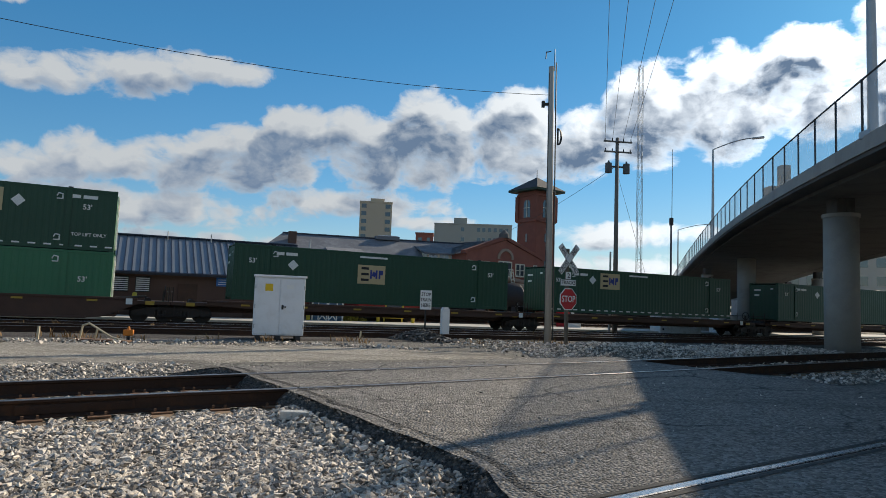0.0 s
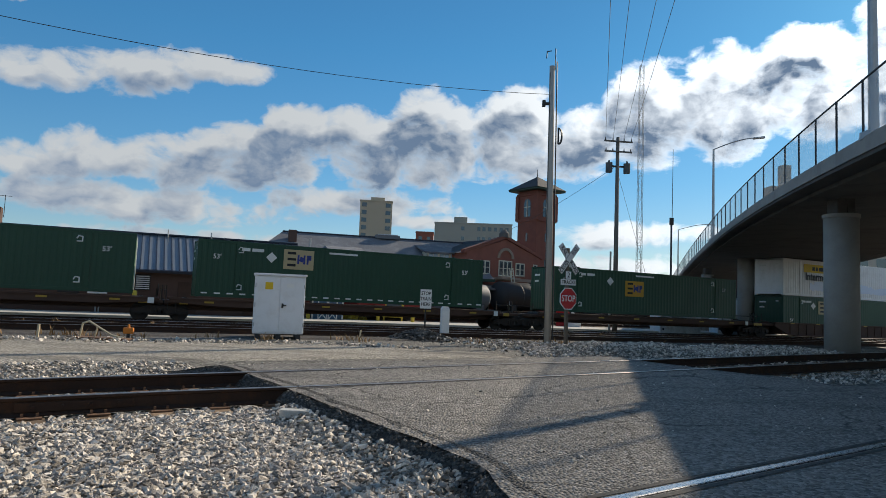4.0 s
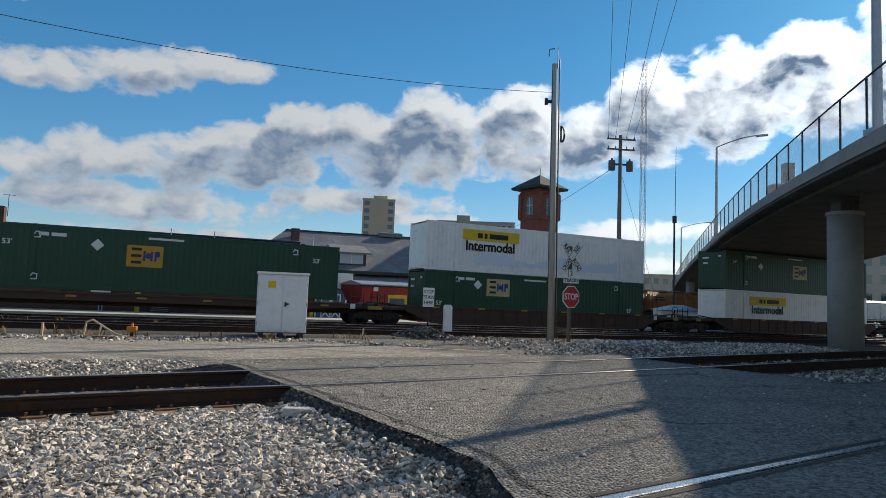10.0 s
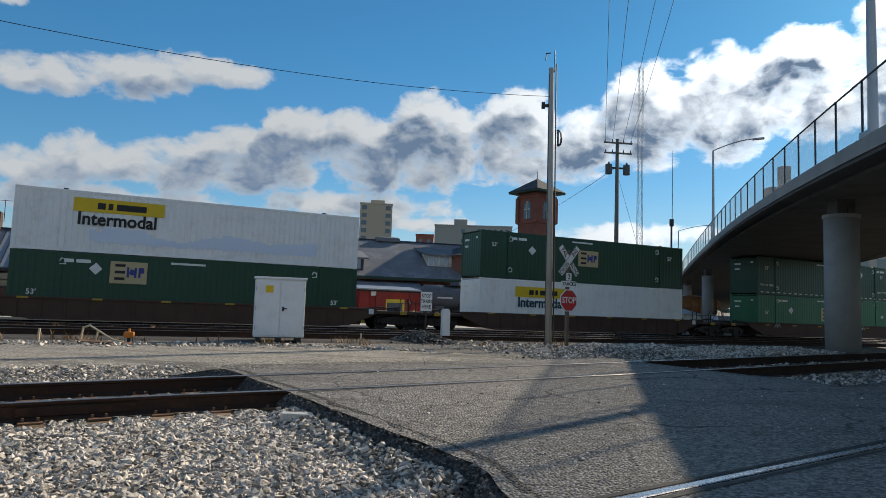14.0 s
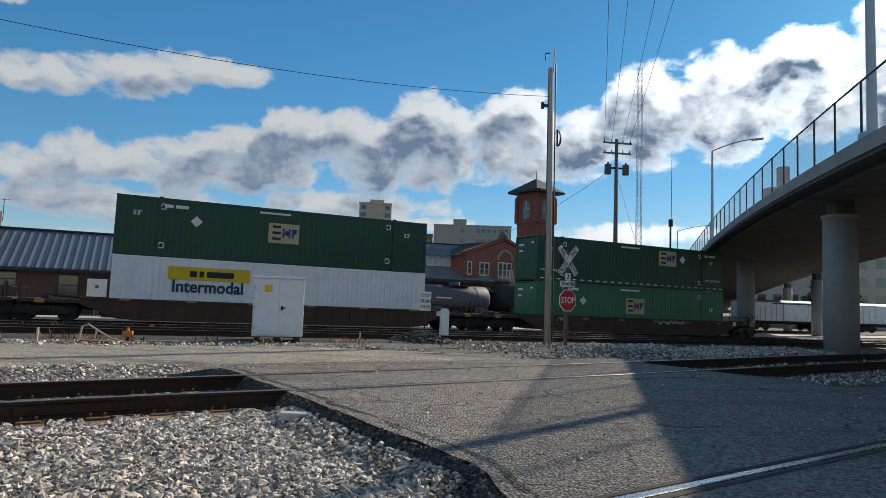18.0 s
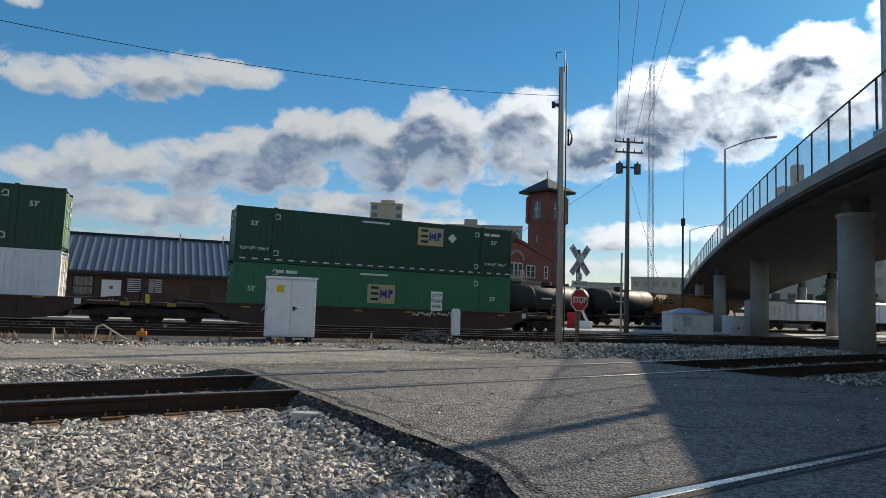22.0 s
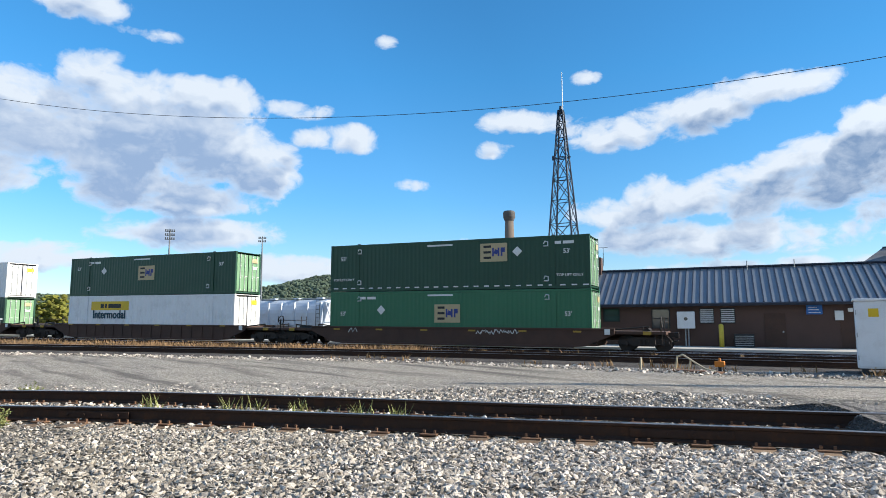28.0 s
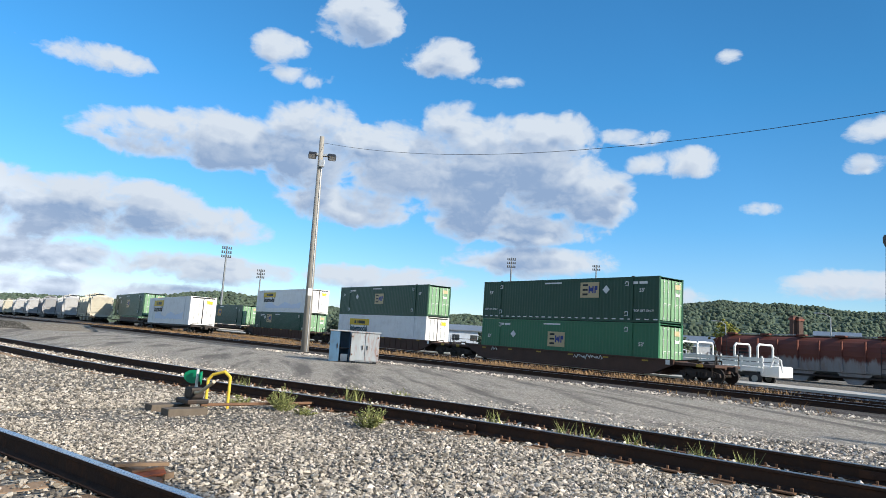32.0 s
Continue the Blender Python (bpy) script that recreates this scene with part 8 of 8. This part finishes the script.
    part("mound", prism(B(), [(-16, -0.1), (-3, -0.1), (-5.2, 0.8), (-16, 0.9)], 0, 5.5), "ground", rp)


build_crossing()

# ---- loose stones, weeds, grass ----
def pebble(rng):
    """A broken stone: the hull of a few random points."""
    bm = B()
    turn = Matrix.Rotation(rng.uniform(-0.7, 0.7), 3, "X") @ Matrix.Rotation(rng.uniform(-0.6, 0.6), 3, "Y")
    for _ in range(9):
        d = Vector((rng.gauss(0, 1), rng.gauss(0, 1), rng.gauss(0, 1))).normalized() * rng.uniform(0.42, 0.6)
        bm.verts.new(turn @ Vector((d.x * 1.2, d.y * 0.9, d.z * 0.72)))
    hull = bmesh.ops.convex_hull(bm, input=bm.verts[:])
    bmesh.ops.delete(bm, geom=[v for v in bm.verts if not v.link_faces], context="VERTS")
    bmesh.ops.triangulate(bm, faces=bm.faces[:])
    bm.verts.index_update()
    vs, fs = np.array([v.co[:] for v in bm.verts]), np.array([[v.index for v in f.verts] for f in bm.faces])
    bm.free()
    return vs, fs


def berm_z(x, y):
    """Height of the low gravel ridge under the bridge, above the ground."""
    t = max(0.0, min(1.0, ((x - 4.6) * 5.9 + (y - 18.2) * 2.3) / (5.9 ** 2 + 2.3 ** 2)))
    d = math.hypot(x - 4.6 - 5.9 * t, y - 18.2 - 2.3 * t)
    return (0.4 + 0.1 * noise.noise((x * 0.6, y * 0.6, 2))) * max(0.0, 1 - (d / 2.3) ** 2) ** 1.3


def build_berm():
    w, h = 52, 34
    verts = [(2.0 + 0.2 * i, 15.6 + 0.22 * k, ground_z(2.0 + 0.2 * i, 15.6 + 0.22 * k) + berm_z(2.0 + 0.2 * i, 15.6 + 0.22 * k) - 0.03) for k in range(h) for i in range(w)]
    faces = [(k * w + i, k * w + i + 1, (k + 1) * w + i + 1, (k + 1) * w + i) for k in range(h - 1) for i in range(w - 1)]
    tagged(new("gravel_ridge", mesh_from("gravel_ridge", verts, faces, "ground", True)), "low ridge of grey gravel under the bridge's edge", "gravel ridge", kind="structure")


def build_stones():
    rng = random.Random(21)
    kinds = [pebble(rng) for _ in range(24)]
    def put(x, y, size, lift=0.0):
        s = size * rng.uniform(0.6, 1.35)
        return (rng.randrange(24), x, y, ground_z(x, y) + s * 0.24 + lift, s * rng.uniform(0.8, 1.3), s * rng.uniform(0.8, 1.1), s * rng.uniform(0.7, 1.1), rng.random() * 6.28)
    near, dirty = [], []
    # between the two sidings, thick before the camera and thinner far along
    tries = 0
    while len(near) + len(dirty) < 88000 and tries < 400000:
        tries += 1
        s = 2.7 - 15.0 * rng.random() ** 1.25
        n = rng.uniform(2.4 - 0.23 * ease(2.0, -5.0, s), 6.84 + swing(s, -1))
        b = bend(s)
        x, y = sidexy(s, n + b)
        if math.hypot(x, y) < 2.2:
            continue
        if rng.random() < 0.75 * ease(-2.5, -7, s) * ease(-0.25, 0.2, noise.noise((x * 0.45, y * 0.45, 5))):
            continue
        if s > 2.5 and n > 3.0 and rng.random() < 0.75:
            continue
        if n > 6.62 + swing(s, -1) and (s + 59.7 + 0.13) % 0.56 < 0.26:
            continue
        (dirty if rng.random() < ease(1, -4, s) * 0.85 else near).append(put(x, y, rng.choice((0.026, 0.036, 0.045, 0.057)) * (1 - 0.35 * ease(-3, -8, s))))
    # stones heaped against the bank of the crossing
    for _ in range(2600):
        s, n = 2.52 - abs(rng.gauss(0, 0.16)), rng.uniform(2.7, 6.5)
        if n < 3.4:
            s -= 0.3
        x, y = sidexy(s, n)
        if math.hypot(x, y) > 2.2:
            near.append(put(x, y, rng.choice((0.03, 0.042, 0.055)), rng.random() * 0.11 * ease(2.05, 2.5, s + (0.3 if n < 3.4 else 0))))
    # the stones nearest the camera lie singly
    loose, near = [p for p in near if 2.4 < math.hypot(p[1], p[2]) < 5.2], [p for p in near if not 2.4 < math.hypot(p[1], p[2]) < 5.2]
    loose.sort(key=lambda p: -p[4])
    near += loose[300:]
    meshes = [mesh_from("stone", [tuple(c) for c in v], [tuple(int(i) for i in q) for q in f], "stone") for v, f in kinds]
    ground = bpy.data.objects["ground"]
    for k, x, y, z, sx, sy, sz, a in loose[:300]:
        shared("stone", meshes[k], ground, pose(x, y, z, 0, 0, math.degrees(a)) @ Matrix.Diagonal((sx, sy, sz, 1)))
    tagged(scatter_mesh("ballast_stones", kinds, near, "stone"), "loose pale ballast stones between the sidings", "ballast", kind="stuff")
    tagged(scatter_mesh("ballast_stones", kinds, dirty, "stone_dirty"), "dusty fine gravel along the siding", "ballast", kind="stuff")
    mid, far = [], []
    for _ in range(9000):
        s = rng.uniform(-9, 2.8)
        n = rng.uniform(8.6, 13.6) 
        x, y = sidexy(s, n + bend(s))
        mid.append(put(x, y, rng.choice((0.04, 0.05, 0.07)), 0.0))
    for _ in range(9000):
        s = rng.uniform(-40, 3.0)
        n = rng.uniform(7.15, 9.9)
        x, y = sidexy(s, n + bend(s))
        mid.append(put(x, y, rng.choice((0.04, 0.05, 0.07)), 0.0))
    for _ in range(16500):
        s = -10 - 22 * rng.random() ** 1.5
        n = rng.uniform(2.4, 7.0)
        x, y = sidexy(s, n + bend(s))
        far.append(put(x, y, rng.choice((0.03, 0.042, 0.055))))
    for _ in range(9000):
        s = rng.uniform(-14, 2.2)
        x, y = sidexy(s, rng.uniform(0.0, 2.35) - 0.23 * ease(2.0, -5.0, s) + bend(s))
        if math.hypot(x, y) > 2.5:
            far.append(put(x, y, rng.choice((0.025, 0.035, 0.048)), 0.012))
    for _ in range(5000):
        s = rng.uniform(-30, 2.0)
        x, y = sidexy(s, 10.0 + bend(s) * 0.9 + abs(rng.gauss(0, 0.9)))
        mid.append(put(x, y, 0.05, 0.02))
    tagged(scatter_mesh("ballast_stones", kinds, far, "stone_dirty"), "dusty gravel over the ties and far along the siding", "ballast", kind="stuff")
    tagged(scatter_mesh("ballast_stones", kinds, mid, "stone"), "loose pale ballast stones beside the siding", "ballast", kind="stuff")
    # berm beside the crossing and under the bridge
    right = []
    for _ in range(16000):
        x, y = rng.uniform(2.3, 12.4), rng.uniform(15.9, 22.6)
        b = berm_z(x, y)
        if b > 0.02:
            right.append(put(x, y, rng.choice((0.04, 0.06, 0.08)), b - 0.01))
    for _ in range(7000):
        t = rng.random()
        cx, cy = 1.6 + 12.5 * t, 21.3 - 3.2 * t + 8.5 * t * t
        x, y = cx + rng.gauss(0, 0.9), cy + rng.gauss(0, 1.1 + 1.2 * t)
        right.append(put(x, y, rng.choice((0.05, 0.07, 0.1)), berm_z(x, y) + 0.2 * math.exp(-((y - cy - 0.4) / 1.2) ** 2) * rng.random() * (1 - t)))
    for _ in range(5000):
        s, n = rng.uniform(11.0, 26), rng.uniform(3.6, 6.8)
        x, y = sidexy(s, n)
        if n > 5.6:
            right.append(put(x, y, rng.choice((0.05, 0.07))))
    for _ in range(3000):
        s, n = rng.uniform(11.4, 26), rng.uniform(7.1, 12)
        x, y = sidexy(s, n)
        right.append(put(x, y, rng.choice((0.05, 0.07, 0.09))))
    tagged(scatter_mesh("ballast_stones", kinds, right, "stone"), "grey gravel spread beside the crossing sign", "ballast", kind="stuff")
    crumbs = []
    for _ in range(2400):
        n = rng.uniform(2.6, 12.0)
        left = 2.62 - 0.35 * (1 - ease(2.7, 3.5, n)) - 0.7 * ease(10.0, 12.4, n)
        f = rng.random()
        x, y = sidexy(left - 0.02 - 0.17 * f, n)
        if math.hypot(x, y) > 2.2 and not any(abs(n - r) < 0.12 for r in (6.985, 8.495, 2.475)):
            k = put(x, y, rng.choice((0.015, 0.022, 0.032)))
            top, low = crossing_z(x, y), ground_z(x, y)
            crumbs.append((*k[:3], top + (low - top) * f ** 1.2 + 0.004, *k[4:]))
    tagged(scatter_mesh("asphalt_crumbs", kinds, crumbs, "stone_dark"), "dark crumbs of asphalt along the crossing's edge", "gravel", kind="stuff")
    grit = []
    for _ in range(420):
        s, n = 2.7 + 7.0 * rng.random() ** 1.6, rng.uniform(2.8, 11.0)
        x, y = sidexy(s, n)
        k = put(x, y, rng.choice((0.012, 0.016, 0.024, 0.034)))
        grit.append((*k[:3], crossing_z(x, y) + 0.006 + k[6] * 0.2, *k[4:]))
    tagged(scatter_mesh("loose_grit", kinds, grit, "stone"), "loose grit scattered over the crossing asphalt", "gravel", kind="stuff")
    heap = []
    for _ in range(1500):
        a, r = rng.random() * 6.28, abs(rng.gauss(0, 0.5))
        x, y = -0.75 + math.cos(a) * r * 1.25, 22.7 + math.sin(a) * r * 0.8
        heap.append(put(x, y, rng.choice((0.07, 0.1, 0.13)), max(0, 0.42 - 0.42 * r) * rng.random() ** 0.6))
    tagged(scatter_mesh("gravel_heap", kinds, heap, "stone_dark"), "small heap of dark gravel beside the marker post", "gravel heap", kind="stuff")
    edge = []
    for _ in range(2600):
        s = rng.uniform(-32, 10)
        far = 18.4 + 1.6 * ease(-40, -14, s) - 2.4 * ease(-8, 6, s) - 3.0 * ease(6, 12, s)
        x, y = sidexy(s, far + rng.gauss(0.1, 0.35))
        edge.append(put(x, y, rng.choice((0.05, 0.08, 0.1)), 0.03))
    tagged(scatter_mesh("edge_stones", kinds, edge, "stone"), "pale stones along the yard road's edge", "ballast", kind="stuff")


def blades(rng, count, height, spread, lean=0.5, width=0.008):
    """A tuft of bent blades as flat strips with thickness given by two crossed faces."""
    vs, fs = [], []
    for _ in range(count):
        a, r = rng.random() * 6.28, abs(rng.gauss(0, spread))
        x, y = math.cos(a) * r, math.sin(a) * r
        b = rng.random() * 6.28
        h = height * rng.uniform(0.45, 1.1)
        dx, dy = math.cos(b) * lean * h, math.sin(b) * lean * h
        px, py = -math.sin(b) * width, math.cos(b) * width
        base = len(vs)
        for f, w in ((0, 1.0), (0.5, 0.8), (1.0, 0.15)):
            cx, cy, cz = x + dx * f * f, y + dy * f * f, h * f
            vs += [(cx - px * w, cy - py * w, cz), (cx + px * w, cy + py * w, cz)]
        fs += [(base, base + 1, base + 3, base + 2), (base + 2, base + 3, base + 5, base + 4)]
    return vs, fs


def tuft(name, x, y, z, seed, count, height, spread, mat, label, lean=0.5, width=0.008):
    vs, fs = blades(random.Random(seed), count, height, spread, lean, width)
    ob = new(name, mesh_from(name, vs, fs, mat))
    ob.matrix_world = pose(x, y, z)
    return tagged(ob, label, "weed", "weeds along the siding", "stuff")


def bush(x, y, seed, height, width, count):
    """A bushy weed: thin stems that carry many small leaves."""
    rng = random.Random(seed)
    root = thing("weed", pose(x, y, 0), "bushy grey-green weed growing beside the siding", "weed", "weeds along the siding")
    stems, vs, fs = B(), [], []
    for _ in range(count):
        a, r = rng.random() * 6.28, width * rng.random() ** 0.5
        tip = Vector((math.cos(a) * r, math.sin(a) * r, height * (0.35 + 0.75 * rng.random()) * (1.1 - 0.5 * r / width)))
        root_pt = Vector((tip.x * 0.25, tip.y * 0.25, -0.02))
        rod(stems, root_pt, tip, 0.004, 0.002, 4, False)
        for k in range(16):
            f = rng.uniform(0.25, 1.0)
            p = root_pt.lerp(tip, f)
            d = Vector((rng.uniform(-1, 1), rng.uniform(-1, 1), rng.uniform(-0.2, 0.9))).normalized() * rng.uniform(0.025, 0.055)
            side = d.cross(Vector((rng.uniform(-1, 1), rng.uniform(-1, 1), 1))).normalized() * 0.009
            b_ = len(vs)
            vs += [p, p + d * 0.5 + side, p + d, p + d * 0.5 - side]
            fs.append((b_, b_ + 1, b_ + 2, b_ + 3))
    part("stalk", stems, "green_grass", root)
    shared("foliage", mesh_from("foliage", vs, fs, "green_grass"), root)


def build_weeds():
    bush(-10.75, -0.1, 1, 0.4, 0.27, 60)
    bush(-9.2, 1.1, 2, 0.33, 0.26, 54)
    bush(-11.3, -0.8, 3, 0.2, 0.2, 24)
    bush(-10.35, 0.26, 4, 0.14, 0.2, 20)
    bush(-13.05, 2.15, 5, 0.26, 0.26, 30)
    for i, (x, y, h, n, sp) in enumerate(((-9.46, 2.99, 0.24, 40, 0.08), (-8.53, 3.69, 0.24, 44, 0.1), (-8.17, 3.95, 0.2, 40, 0.08), (-7.68, 4.29, 0.22, 40, 0.07), (-7.45, 4.44, 0.14, 30, 0.12),
                                          (-7.04, 4.73, 0.2, 50, 0.15), (-6.57, 5.04, 0.2, 36, 0.07), (-12.6, 1.2, 0.26, 50, 0.15), (-14.5, -1.0, 0.26, 50, 0.15), (-1.95, 7.9, 0.1, 30, 0.08))):
        tuft("weed", x, y, 0.0, i, n - 6, h * 1.15, sp * 1.1, "green_grass", "green weed tuft growing beside the siding rail", 0.5, 0.008)
    for i, (x, y) in enumerate(((-6.54, 45.73), (-6.25, 45.8), (-6.85, 45.7), (-5.6, 45.9))):
        tuft("weed", x, y, -0.75, 60 + i, 110, 0.85 if i < 3 else 0.5, 0.22, "yellow_flower", "tall yellow flowering weed beside the red car", 0.35, 0.03)
    rng = random.Random(8)
    vs, fs = [], []
    def more(x, y, count, h, sp):
        v, f = blades(rng, count, h, sp, 0.6, 0.02)
        z = ground_z(x, y) + 0.03
        b = len(vs)
        vs.extend((p[0] + x, p[1] + y, p[2] + z) for p in v)
        fs.extend(tuple(k + b for k in q) for q in f)
    for _ in range(1500):
        s = -12 - 70 * rng.random()
        t2 = 22.4 - 0.17 * max(0, -8 - s)
        n = rng.uniform(t2 + 1.4, 33.9) if rng.random() < 0.4 else rng.uniform(t2 + 1.2, t2 + 5.5)
        x, y = mainxy(s, n)
        more(x, y, 16, rng.uniform(0.1, 0.3), 0.5)
    for _ in range(160):
        s = rng.uniform(-14, 26)
        n = rng.choice((19.6, 24.8, 25.6, 31.4, 32.5)) + rng.gauss(0, 0.3)
        x, y = mainxy(s, n)
        more(x, y, 10, rng.uniform(0.1, 0.25), 0.25)
    ob = new("dry_grass", mesh_from("dry_grass", vs, fs, "dry_grass"))
    tagged(ob, "dry straw-coloured grass between the tracks", "grass", kind="stuff")


build_berm()
build_stones()
build_weeds()


motions()
